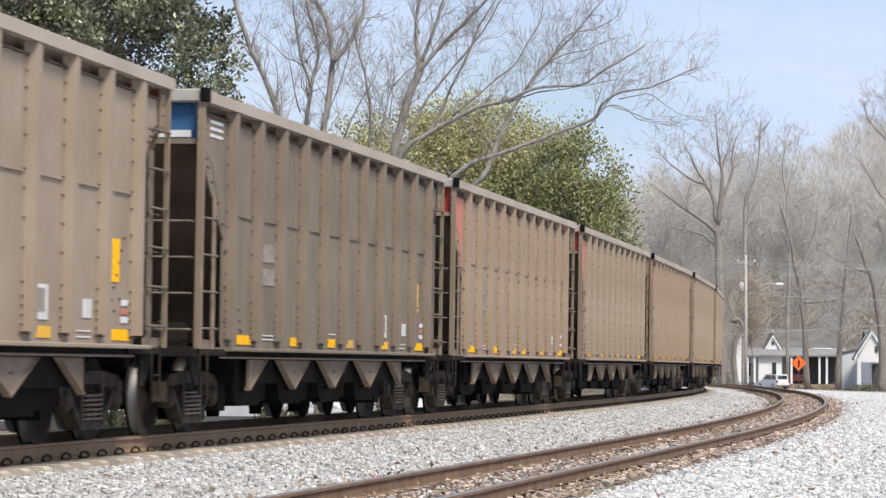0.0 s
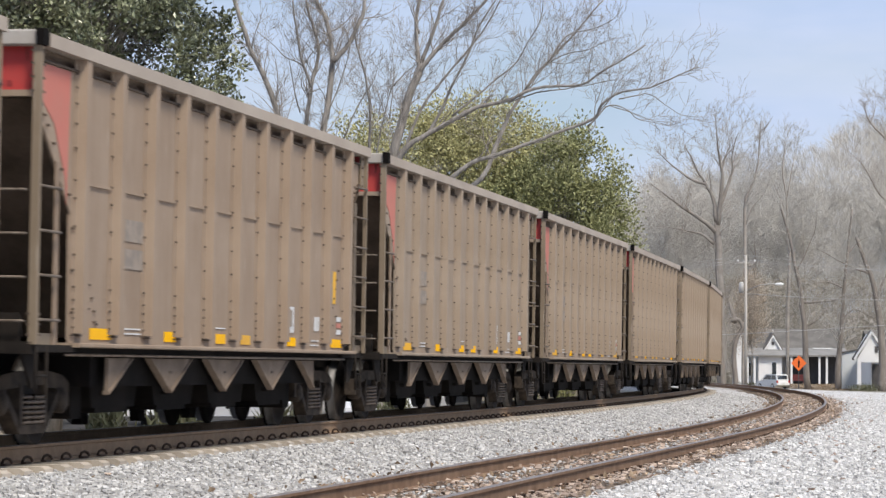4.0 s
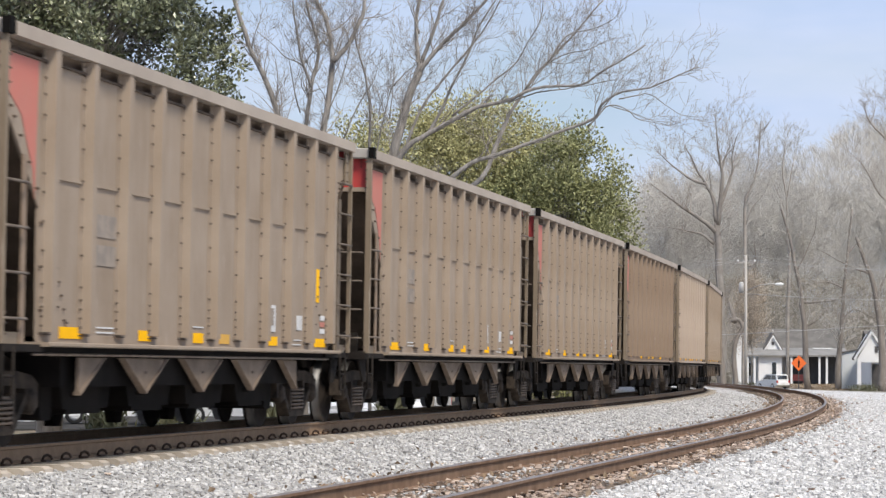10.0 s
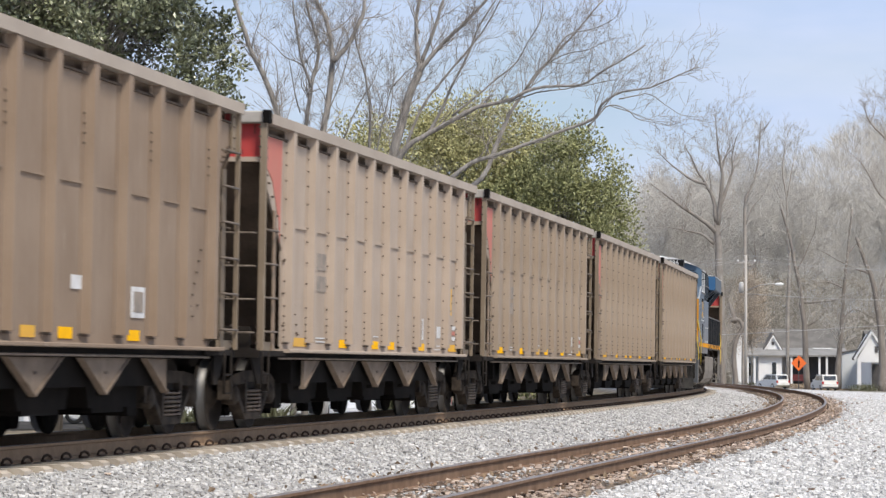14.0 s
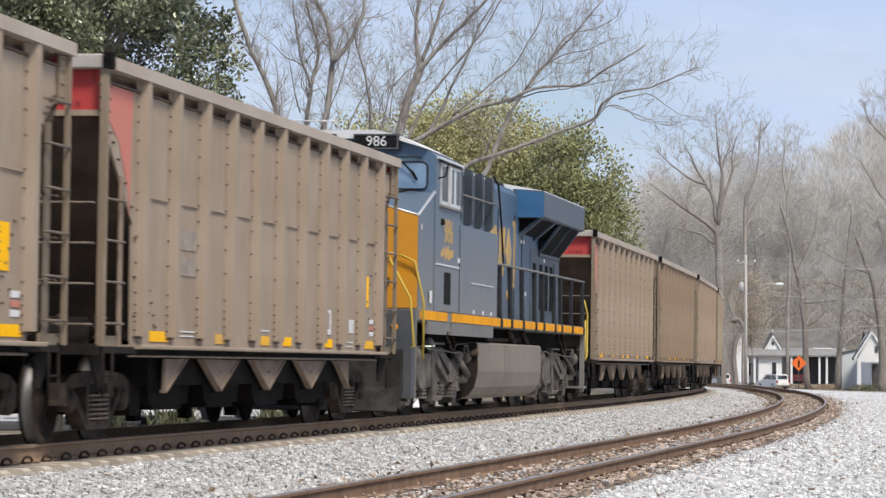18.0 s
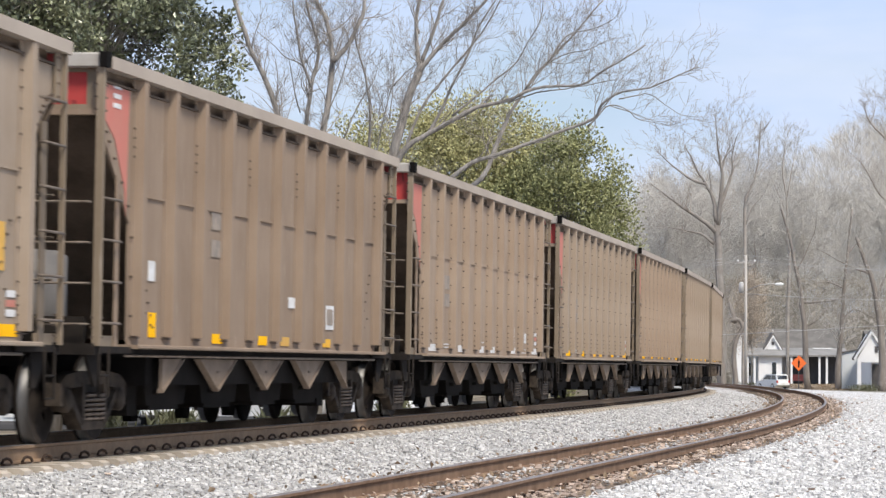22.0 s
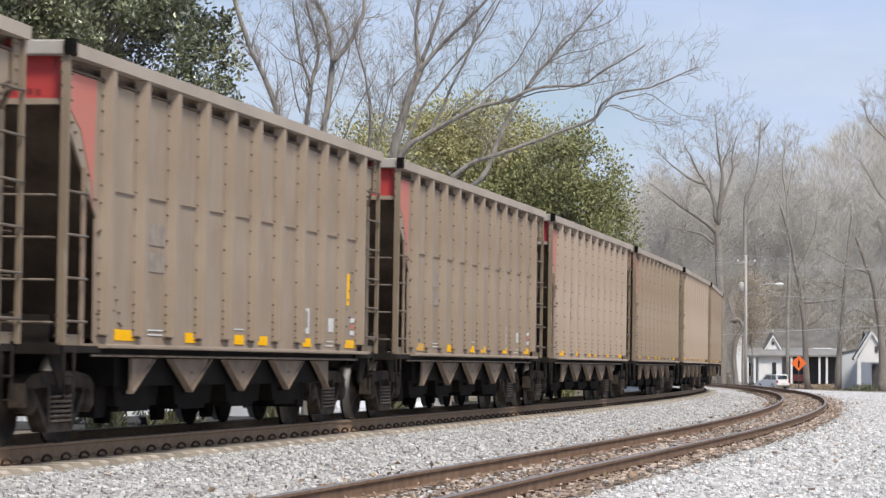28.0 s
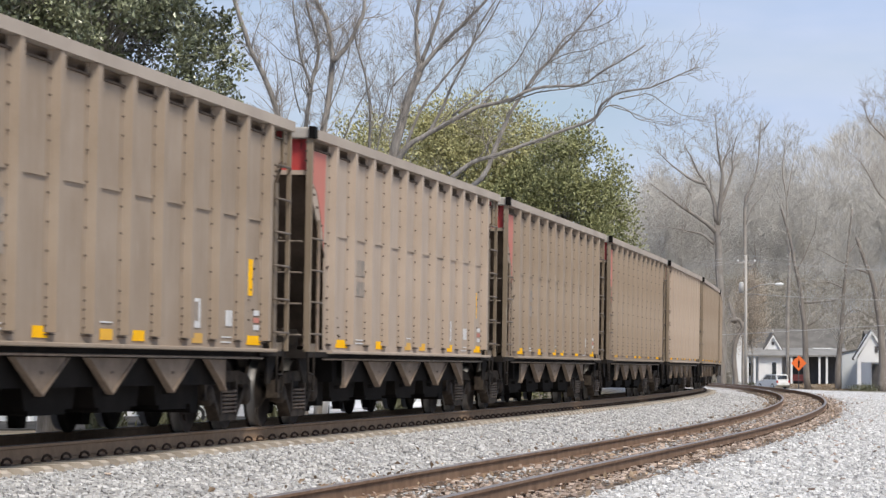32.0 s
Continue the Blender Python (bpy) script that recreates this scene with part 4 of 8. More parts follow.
def build_loco():
    lo = thing("locomotive", "dusty blue and grey diesel locomotive with a yellow nose", "locomotive", "coal train")
    # frame, stripe and skirts
    part("frame", Shape().box(-10.5, 10.5, -0.95, 0.95, 1.05, 1.56), BLACK, lo)
    part("walkway", Shape().box(-9.9, 10.4, -1.5, 1.5, 1.56, 1.745, 0.01), LDUST, lo)
    for sy in (-1, 1):
        ys = sorted((sy * 1.50, sy * 1.508))
        for xa, xb in ((-9.75, -7.28), (-6.85, 10.35)):
            part("sill_stripe", Shape().box(xa, xb, *ys, 1.585, 1.73), LGOLD, lo, "golden yellow stripe")
        for xa, xb in ((-9.0, -7.3), (-6.85, -2.5)):
            part("skirt", Shape().box(xa, xb, *sorted((sy * 1.44, sy * 1.50)), 1.36, 1.565), LDUST, lo)
        part("drain_box", Shape().box(-7.25, -6.92, *sorted((sy * 1.40, sy * 1.49)), 1.42, 1.70), LDUST, lo)
    # nose, with its short slope up to the windscreen
    ring = lambda x, ze, zc: [(x, -1.48, 1.745), (x, -1.48, ze), (x, -0.72, zc), (x, 0.72, zc), (x, 1.48, ze), (x, 1.48, 1.745)]
    nose = Shape().add(ring(-9.85, 3.24, 3.47) + ring(-8.45, 3.69, 3.74), [(i, (i + 1) % 6, 6 + (i + 1) % 6, 6 + i) for i in range(6)] + [(5, 4, 3, 2, 1, 0), (6, 7, 8, 9, 10, 11)])
    part("nose_body", nose, LGREY, lo)
    part("nose_front", Shape().prism([(-1.47, 1.76), (-1.47, 3.21), (-0.71, 3.44), (0.71, 3.44), (1.47, 3.21), (1.47, 1.76)], 0, -9.875, -9.852), LNOSE, lo, "golden yellow nose front")
    part("nose_edge", Shape().tube([(-9.86, -0.72, 3.46), (-9.86, -1.47, 3.235), (-8.47, -1.475, 3.69)], [0.012, 0.022, 0.03], 6).tube([(-9.86, 0.72, 3.46), (-9.86, 1.47, 3.235), (-8.47, 1.475, 3.69)], [0.012, 0.022, 0.03], 6), ALU, lo)
    # Thin sheet, bluer than the sides: the sky's reflection put into its colour.
    part("cab_front", Shape().prism([(-1.49, 3.60), (-1.49, 4.25), (-1.41, 4.33), (-0.85, 4.58), (0.85, 4.58), (1.41, 4.33), (1.49, 4.25), (1.49, 3.60)], 0, -8.506, -8.501), LCAB, lo, "cab front coloured blue for reflected sky")
    door = part("nose_door", Shape().box(-9.90, -9.87, 0.35, 1.05, 1.8, 3.15, 0.01), LNOSE, lo)
    part("door_handle", Shape().box(-9.93, -9.89, 0.42, 0.5, 2.35, 2.5), BLACK, door)
    part("lock_box", Shape().box(-9.90, -9.87, -1.02, -0.88, 2.12, 2.24), BLACK, lo)
    # cab, chamfered at its shoulders
    prof = [(-1.5, 1.745), (-1.5, 4.26), (-1.42, 4.34), (-0.86, 4.60), (-0.5, 4.66), (0.5, 4.66), (0.86, 4.60), (1.42, 4.34), (1.5, 4.26), (1.5, 1.745)]
    part("cab_body", Shape().prism(prof, 0, -8.5, -6.18), LGREY, lo)
    part("cab_roof", Shape().prism([(-1.36, 4.385), (-0.86, 4.615), (-0.5, 4.69), (0.5, 4.69), (0.86, 4.615), (1.36, 4.385), (0.8, 4.55), (-0.8, 4.55)], 0, -8.62, -6.0), LROOF, lo, "pale dusty cab roof")
    part("gutter", Shape().box(-8.45, -6.1, -1.545, -1.50, 4.235, 4.275).box(-8.45, -6.1, 1.50, 1.545, 4.235, 4.275), ALU, lo)
    for sy in (-1, 1):
        y0, y1 = sorted((sy * 0.10, sy * 1.37))
        rounded = lambda g: [(y0 + g, 3.79), (y0 + g, 4.10), (y0 + g + 0.03, 4.155 - g / 2), (y0 + g + 0.09, 4.185 - g), (y1 - g - 0.09, 4.185 - g), (y1 - g - 0.03, 4.155 - g / 2), (y1 - g, 4.10), (y1 - g, 3.79), (y1 - g - 0.03, 3.735 + g / 2), (y1 - g - 0.09, 3.71 + g), (y0 + g + 0.09, 3.71 + g), (y0 + g + 0.03, 3.735 + g / 2)]
        ws = part("windscreen_frame", Shape().prism(rounded(0.0), 0, -8.525, -8.50), LRAIL, lo, "dark rubber window seal")
        part("windscreen", Shape().prism(rounded(0.03), 0, -8.537, -8.525), SKYGLASS, ws, "windscreen tinted blue for the reflected sky")
        part("wiper", Shape().tube([(-8.57, sy * 0.80, 4.26), (-8.60, sy * 0.98, 4.14), (-8.57, sy * 1.16, 3.94)], 0.016, 5).tube([(-8.565, sy * 1.10, 4.03), (-8.56, sy * 1.19, 3.88)], 0.022, 5).tube([(-8.57, sy * 0.35, 4.10), (-8.57, sy * 0.62, 3.93)], 0.016, 5), BLACK, lo)
        part("wiper", Shape().tube([(-8.62, sy * 0.45, 3.72), (-8.66, sy * 0.75, 3.64), (-8.60, sy * 1.22, 3.73)], 0.014, 5).tube([(-8.64, sy * 0.7, 3.66), (-8.72, sy * 0.85, 3.60)], 0.02, 5), BLACK, lo)
        part("visor_rail", Shape().tube([(-8.54, sy * 0.45, 4.235), (-8.60, sy * 0.5, 4.25), (-8.60, sy * 1.2, 4.25), (-8.54, sy * 1.25, 4.235)], 0.014, 5), LRAIL, lo)
        bd = part("number_board", Shape().box(-8.68, -8.50, *sorted((sy * 0.15, sy * 0.9)), 4.37, 4.62, 0.01), LSCREEN, lo, "black number board")
        part("board_frame", Shape().box(-8.69, -8.675, *sorted((sy * 0.15, sy * 0.9)), 4.37, 4.395).box(-8.69, -8.675, *sorted((sy * 0.15, sy * 0.9)), 4.595, 4.62).box(-8.69, -8.675, *sorted((sy * 0.87, sy * 0.9)), 4.395, 4.595), LSTEP, bd)
        text_part("986", 0.235, bd, WHITE, pose(-8.685, sy * 0.53, 4.495) @ FRONT, "number")
        # cab side window: frame, two sliding panes, dark fixed lights
        wf = part("cab_window", Shape().box(-8.14, -6.30, *sorted((sy * 1.50, sy * 1.525)), 3.50, 4.20), ALU, lo, "bare aluminium window frame")
        for xa, xb in ((-8.06, -7.56), (-7.30, -6.98), (-6.72, -6.36)):
            part("pane", Shape().box(xa, xb, *sorted((sy * 1.525, sy * 1.531)), 3.57, 4.14), DARKGLASS, wf)
        part("window_visor", Shape().prism([(sy * 1.50, 4.235), (sy * 1.57, 4.20), (sy * 1.57, 4.185), (sy * 1.50, 4.20)], 0, -8.22, -6.22), LRAIL, lo)
        part("window_sill", Shape().box(-8.2, -6.25, *sorted((sy * 1.50, sy * 1.55)), 3.465, 3.50), LDUST, wf)
        part("sash", Shape().box(-7.52, -7.36, *sorted((sy * 1.526, sy * 1.56)), 3.53, 4.16), ALU, wf)
        part("mirror_bracket", Shape().tube([(-8.3, sy * 1.5, 3.92), (-8.32, sy * 1.62, 3.95), (-8.28, sy * 1.66, 4.15)], 0.015, 5), BLACK, lo)
        # machinery case behind the cab, flush below and ribbed above
        part("equipment_case", Shape().box(-6.18, -2.12, *sorted((sy * 0.6, sy * 1.5)), 1.745, 3.27), LGREY, lo)
        part("upper_case", Shape().box(-6.18, -2.15, *sorted((sy * 0.5, sy * 1.36)), 3.27, 4.24), LGREY, lo)
        part("upper_cap", Shape().prism([(sy * 1.36, 4.24), (sy * 1.36, 4.29), (sy * 0.5, 4.5), (sy * 0.4, 4.5), (sy * 0.4, 4.24)], 0, -6.18, -2.1), LROOF, lo)
        for x in (-6.08, -4.95, -3.82, -2.72):
            part("case_rib", Shape().prism([(sy * 1.33, 4.29), (sy * 1.49, 4.28), (sy * 1.50, 4.2), (sy * 1.51, 3.42), (sy * 1.48, 3.35), (sy * 1.41, 3.30), (sy * 1.33, 3.30)], 0, x - 0.10, x + 0.10), LRIB, lo)
        part("case_handrail", Shape().tube([(-6.1, sy * 1.53, 3.78), (-2.25, sy * 1.53, 3.80)], 0.016, 6), LDUST, lo)
        gr = part("case_grille", Shape().box(-5.92, -5.15, *sorted((sy * 1.36, sy * 1.37)), 3.62, 4.16), LSCREEN, lo)
        for i in range(5):
            part("grille_slat", Shape().box(-5.86, -5.45, *sorted((sy * 1.37, sy * 1.40)), 3.66 + 0.10 * i, 3.70 + 0.10 * i), TAN, gr)
        part("case_screen", Shape().box(-3.55, -3.05, *sorted((sy * 1.36, sy * 1.37)), 3.62, 4.1), LSCREEN, lo)
        part("case_door", Shape().box(-4.72, -4.05, *sorted((sy * 1.36, sy * 1.372)), 3.36, 4.14), LBLUE, lo)
        for x, z in ((-4.9, 3.9), (-4.5, 3.6), (-2.9, 3.5)):
            part("latch", Shape().box(x, x + 0.12, *sorted((sy * 1.36, sy * 1.39)), z, z + 0.08), LRAIL, lo)
        # markings on the flush side
        bar = lambda nm, xa, xb, za, zb, m, lab="", y=1.50: part(nm, Shape().box(xa, xb, *sorted((sy * y, sy * (y + 0.008))), za, zb), m, lo, lab)
        text_part("986", 0.58, lo, LFADE, pose(-7.3 if sy < 0 else -7.3, sy * 1.504, 3.06) @ (NEAR if sy < 0 else pose(0, 0, 0, 90, 0, 180)), "road_number", "faded golden road number")
        bolt = [(-8.0, 2.72), (-7.58, 2.84), (-7.60, 2.76), (-7.22, 2.85), (-7.26, 2.77), (-6.80, 2.80), (-6.84, 2.68), (-7.32, 2.60), (-7.28, 2.68), (-7.64, 2.60), (-7.60, 2.68), (-8.0, 2.64)]
        part("lightning_mark", Shape().prism(bolt, 1, *sorted((sy * 1.50, sy * 1.507))), LFADE, lo)
        bar("drip_strip", -8.5, -6.25, 2.50, 2.53, ALU, y=1.505)
        bar("louvre_door", -7.65, -7.05, 1.87, 2.40, LSCREEN, "dark louvred door")
        bar("drip_strip", -5.0, -2.6, 2.28, 2.305, ALU, y=1.505)
        bar("white_label", -8.95, -8.75, 1.86, 2.06, WHITE)
        bar("white_label", -9.75, -9.68, 3.02, 3.10, WHITE)
        bar("white_label", -6.35, -6.2, 2.60, 2.68, WHITE)
        for x in (-4.75, -3.75, -2.85):
            bar("white_label", x, x + 0.13, 1.76, 1.83, WHITE)
        bar("kick_strip", -7.75, -6.3, 1.745, 1.775, LDUST, y=1.506)
        bar("case_seam", -6.2, -6.18, 1.76, 3.25, LRAIL, y=1.501)
        part("side_lamp", Shape().lathe([(0, 0.06), (-0.05 * -sy, 0.05), (-0.06 * -sy, 0.0)], (-7.95, sy * 1.50, 3.22), 1, 10), BLACK, lo)
    # long hood with its seams and doors
    part("hood_body", Shape().prism([(-1.0, 1.745), (-1.0, 4.28), (-0.86, 4.44), (0.86, 4.44), (1.0, 4.28), (1.0, 1.745)], 0, -2.12, 9.45), LBLUE, lo)
    part("hood_rear_panel", Shape().box(5.2, 9.47, -1.012, 1.012, 1.76, 3.32), LSLATE, lo)
    part("exhaust_stack", Shape().box(-0.6, 0.4, -0.4, 0.4, 4.44, 4.56, 0.03), GRIME, lo)
    part("dynamic_brake_hatch", Shape().box(1.0, 3.2, -0.75, 0.75, 4.44, 4.55, 0.03), LRAIL, lo)
    for sy in (-1, 1):
        ys = sorted((sy * 1.0, sy * 1.014))
        for x in (-1.2, 0.9, 3.0, 4.0):
            part("hood_door_seam", Shape().box(x, x + 0.025, *ys, 1.8, 3.9), LRAIL, lo)
        part("cable", Shape().tube([(-2.0, sy * 1.38, 4.36), (-1.9, sy * 1.46, 4.2), (-1.55, sy * 1.47, 3.5), (-1.22, sy * 1.47, 2.72)], 0.02, 6), BLACK, lo)
        # emblem in plain shapes: bracket, ring, blocks
        e = lambda nm, pts: part(nm, Shape().prism(pts, 1, *sorted((sy * 1.0, sy * 1.012))), LFADE, lo)
        e("emblem_bracket", [(-0.64, 2.42), (-0.64, 3.77), (-0.30, 3.77), (-0.30, 3.66), (-0.46, 3.66), (-0.46, 2.53), (-0.30, 2.53), (-0.30, 2.42)])
        e("emblem_bracket", [(3.10, 2.42), (3.10, 3.77), (2.78, 3.77), (2.78, 3.66), (2.94, 3.66), (2.94, 2.53), (2.78, 2.53), (2.78, 2.42)])
        e("emblem_octagon", [(-0.12, 2.82), (-0.12, 3.34), (0.12, 3.58), (0.66, 3.58), (0.90, 3.34), (0.90, 2.82), (0.66, 2.58), (0.12, 2.58)])
        part("emblem_centre", Shape().prism([(0.22, 3.08), (0.39, 3.30), (0.56, 3.08), (0.39, 2.86)], 1, *sorted((sy * 1.012, sy * 1.015))), LBLUE, lo)
        for xa in (1.00, 1.40):
            e("emblem_slant", [(xa, 2.62), (xa + 0.20, 3.59), (xa + 0.44, 3.59), (xa + 0.24, 2.62)])
        e("emblem_lozenge", [(1.90, 3.10), (2.27, 3.60), (2.64, 3.10), (2.27, 2.62)])
        for x in (0.22, 2.12, 2.45):
            part("emblem_dot", Shape().lathe([(0.0, 0.12), (sy * 0.010, 0.12), (sy * 0.010, 0.0)], (x + 0.12, sy * 1.0, 2.25), 1, 12), LFADE, lo)
        for x, z in ((3.75, 3.36), (4.1, 3.36), (4.4, 2.3), (5.6, 2.0), (7.05, 3.08), (8.9, 3.0), (2.3, 1.98)):
            part("white_label", Shape().box(x, x + 0.2, *sorted((sy * 1.014, sy * 1.02)), z, z + 0.08), WHITE, lo)
        # radiator wing with its struts and screens
        w = Shape().prism([(sy * 0.9, 4.46), (sy * 1.52, 4.42), (sy * 1.54, 4.39), (sy * 1.54, 3.90), (sy * 1.50, 3.87), (sy * 0.9, 3.87)], 0, 3.47, 9.72)
        part("radiator_wing", w, LSLATE, lo)
        part("wing_front", Shape().prism([(sy * 0.98, 3.88), (sy * 0.98, 4.44), (sy * 1.53, 4.38), (sy * 1.53, 3.88)], 0, 3.45, 3.47), BLUE, lo)
        part("wing_top", Shape().prism([(sy * 1.53, 4.42), (sy * 0.6, 4.58), (0, 4.60), (0, 4.45), (sy * 1.53, 4.40)], 0, 3.5, 9.7), LROOF, lo, "pale dusty radiator roof")
        part("wing_screen", Shape().prism([(sy * 1.40, 3.868), (sy * 1.02, 3.56), (sy * 1.0, 3.56), (sy * 1.0, 3.868)], 0, 3.72, 5.78), LSCREEN, lo, "black radiator intake screen")
        part("wing_screen", Shape().prism([(sy * 1.46, 3.868), (sy * 1.03, 3.26), (sy * 1.0, 3.26), (sy * 1.0, 3.868)], 0, 6.35, 9.30), LSCREEN, lo, "black radiator intake screen")
        for x in (3.72, 5.70):
            part("wing_strut", Shape().prism([(sy * 1.47, 3.87), (sy * 1.38, 3.87), (sy * 1.0, 3.56), (sy * 1.0, 3.47)], 0, x - 0.10, x + 0.10), LSLATE, lo)
        for x, w_ in ((6.38, 0.06), (7.85, 0.03), (9.28, 0.05)):
            part("wing_strut", Shape().prism([(sy * 1.50, 3.87), (sy * 1.44, 3.87), (sy * 1.0, 3.28), (sy * 1.0, 3.20)], 0, x - w_, x + w_), LSLATE, lo)
        part("screen_sill", Shape().box(6.32, 9.33, *sorted((sy * 1.012, sy * 1.05)), 3.19, 3.26), LSLATE, lo)
        for x in (5.5, 6.45, 7.3, 8.0):
            part("hood_slot", Shape().box(x, x + 0.42, *sorted((sy * 1.012, sy * 1.022)), 1.95 + 0.1 * (x > 6), 3.02), LSCREEN, lo)
        part("rear_door", Shape().box(8.62, 9.36, *sorted((sy * 1.012, sy * 1.03)), 1.85, 3.12), LSLATE, lo)
        # handrail and its flat stanchions
        part("handrail", Shape().tube([(-2.45, sy * 1.47, 2.74), (10.3, sy * 1.47, 2.76)], 0.026, 6), LDUST, lo)
        for x in (-1.62, -0.36, 1.12, 2.78, 3.9, 5.55, 6.55, 8.22, 10.1):
            part("stanchion", Shape().prism([(sy * 1.42, 2.75), (sy * 1.49, 2.75), (sy * 1.50, 1.80), (sy * 1.525, 1.70), (sy * 1.525, 1.58), (sy * 1.505, 1.56), (sy * 1.44, 1.75)], 0, x - 0.1, x + 0.1), LRAIL, lo)
        part("rear_grab_rail", Shape().tube([(10.55, sy * 1.45, 2.35), (10.75, sy * 1.50, 2.05), (10.75, sy * 1.50, 1.10), (10.55, sy * 1.48, 1.0)], 0.022, 6).tube([(10.42, sy * 1.5, 1.9), (10.42, sy * 1.5, 1.0)], 0.022, 6), YRAIL, lo, "yellow grab rail")
        part("rear_rail", Shape().tube([(9.7, sy * 0.5, 2.75), (10.4, sy * 0.6, 2.75), (10.45, sy * 0.9, 2.5)], 0.022, 6).tube([(10.4, sy * 0.3, 1.75), (10.4, sy * 0.3, 2.7)], 0.05, 6), LGOLD, lo)
        # front corner: step well and yellow rails
        part("step_well", Shape().box(-10.30, -10.02, *sorted((sy * 0.95, sy * 1.48)), 0.34, 1.72), LSTEP, lo)
        part("step_edge", Shape().box(-10.02, -9.99, *sorted((sy * 0.95, sy * 1.50)), 0.32, 1.72), LDUST, lo)
        for z in (0.50, 0.86, 1.20):
            part("step", Shape().box(-10.42, -9.9, *sorted((sy * 0.62, sy * 0.98)), z, z + 0.04), YRAIL, lo)
        part("front_grab_rail", Shape().tube([(-9.95, sy * 1.2, 2.60), (-9.95, sy * 1.44, 2.50), (-9.75, sy * 1.56, 1.85), (-9.75, sy * 1.56, 0.95)], 0.019, 6).tube([(-10.35, sy * 1.1, 2.55), (-10.3, sy * 1.45, 1.9), (-10.3, sy * 1.52, 1.15), (-10.2, sy * 1.2, 1.05)], 0.019, 6), YRAIL, lo, "yellow grab rail")
        part("nose_grab_rail", Shape().tube([(-9.94, sy * 0.62, 2.62), (-9.96, sy * 1.15, 2.62)], 0.018, 5), YRAIL, lo)
        part("step_reflector", Shape().lathe([(0, 0.06), (-0.012, 0.06), (-0.012, 0.0)], (-10.305, sy * 1.2, 1.45), 0, 14), LGOLD, lo)
        part("rear_step_post", Shape().box(10.25, 10.33, *sorted((sy * 1.40, sy * 1.5)), 0.30, 1.6), LDUST, lo)
        part("rear_step", Shape().box(10.2, 10.7, *sorted((sy * 1.05, sy * 1.5)), 0.36, 0.41), LDUST, lo)
        # ground lamp by the front truck
        lp = part("ground_lamp", Shape().lathe([(0.14, 0.02), (0.10, 0.07), (0.0, 0.11)], (-7.95, sy * 1.32, 1.17), 2, 12), LDUST, lo)
        part("lamp_lens", Shape().lathe([(0.0, 0.10), (0.005, 0.0)], (-7.95, sy * 1.32, 1.165), 2, 12), GLOW, lp, "lit lamp lens")
        # pipes and air tanks above the fuel tank
        part("pipe", Shape().tube([(-2.2, sy * 1.2, 1.5), (-1.6, sy * 1.25, 1.32), (3.2, sy * 1.2, 1.38), (3.9, sy * 1.2, 1.1)], 0.045, 6).tube([(0.5, sy * 1.3, 1.55), (1.2, sy * 1.3, 1.3)], 0.06, 6).tube([(2.2, sy * 1.3, 1.55), (2.9, sy * 1.3, 1.3)], 0.06, 6), TRUCKM, lo)
        part("air_tank", Shape().lathe([(-0.2, 0.0), (-0.2, 0.09), (0.2, 0.09), (0.2, 0.0)], (-4.3, sy * 1.15, 1.02), 0, 12), LDUST, lo)
    tank = [(-1.42, 1.27), (-1.46, 1.24), (-1.47, 0.74), (-1.41, 0.46), (-1.30, 0.32), (-1.15, 0.25), (1.15, 0.25), (1.30, 0.32), (1.41, 0.46), (1.47, 0.74), (1.46, 1.24), (1.42, 1.27)]
    ft = part("fuel_tank", Shape().prism(tank, 0, -3.9, 3.8), LTANK, lo, "dust-covered fuel tank")
    part("tank_end", Shape().prism([(a * 0.992, 0.75 + (b - 0.75) * 0.985) for a, b in tank], 0, -3.915, -3.903), GRIME, ft, "thin dark sheet over the tank end")
    part("tank_band", Shape().prism([(a * 1.004, 0.75 + (b - 0.75) * 1.006) for a, b in tank], 0, -0.9, -0.83), LTANK, ft)
    for sy in (-1, 1):
        part("filler_neck", Shape().tube([(-3.95, sy * 1.2, 1.0), (-3.95, sy * 1.46, 1.1)], 0.06, 8), TRUCKM, ft)
    # three-axle trucks
    for e in (-1, 1):
        cx = e * 7.0
        part("truck_frame", Shape().box(cx - 2.6, cx + 2.6, -0.9, 0.9, 0.55, 0.95).box(cx - 0.8, cx + 0.8, -0.6, 0.6, 0.9, 1.2), GRIME, lo)
        for sy in (-1, 1):
            f = Shape()
            y0, y1 = sorted((sy * 1.0, sy * 1.18))
            f.prism([(cx - 2.75, 0.62), (cx - 2.75, 0.86), (cx - 2.3, 0.98), (cx - 1.5, 0.90), (cx - 0.6, 0.98), (cx + 0.6, 0.98), (cx + 1.5, 0.90), (cx + 2.3, 0.98), (cx + 2.75, 0.86), (cx + 2.75, 0.62), (cx + 2.35, 0.66), (cx + 1.6, 0.52), (cx + 1.0, 0.52), (cx + 0.4, 0.66), (cx - 0.4, 0.66), (cx - 1.0, 0.52), (cx - 1.6, 0.52), (cx - 2.35, 0.66)], 1, y0, y1)
            sf = part("truck_side_frame", f, LTRUCK, lo)
            for a in (cx - 2.09, cx, cx + 2.09):
                b = Shape().prism([(a - 0.3, 0.78), (a + 0.3, 0.78), (a + 0.22, 0.36), (a + 0.12, 0.26), (a - 0.12, 0.26), (a - 0.22, 0.36)], 1, *sorted((sy * 1.02, sy * 1.22)))
                b.prism([(a - 0.18, 0.66), (a + 0.18, 0.66), (a + 0.18, 0.4), (a - 0.18, 0.4)], 1, *sorted((sy * 1.22, sy * 1.27)))
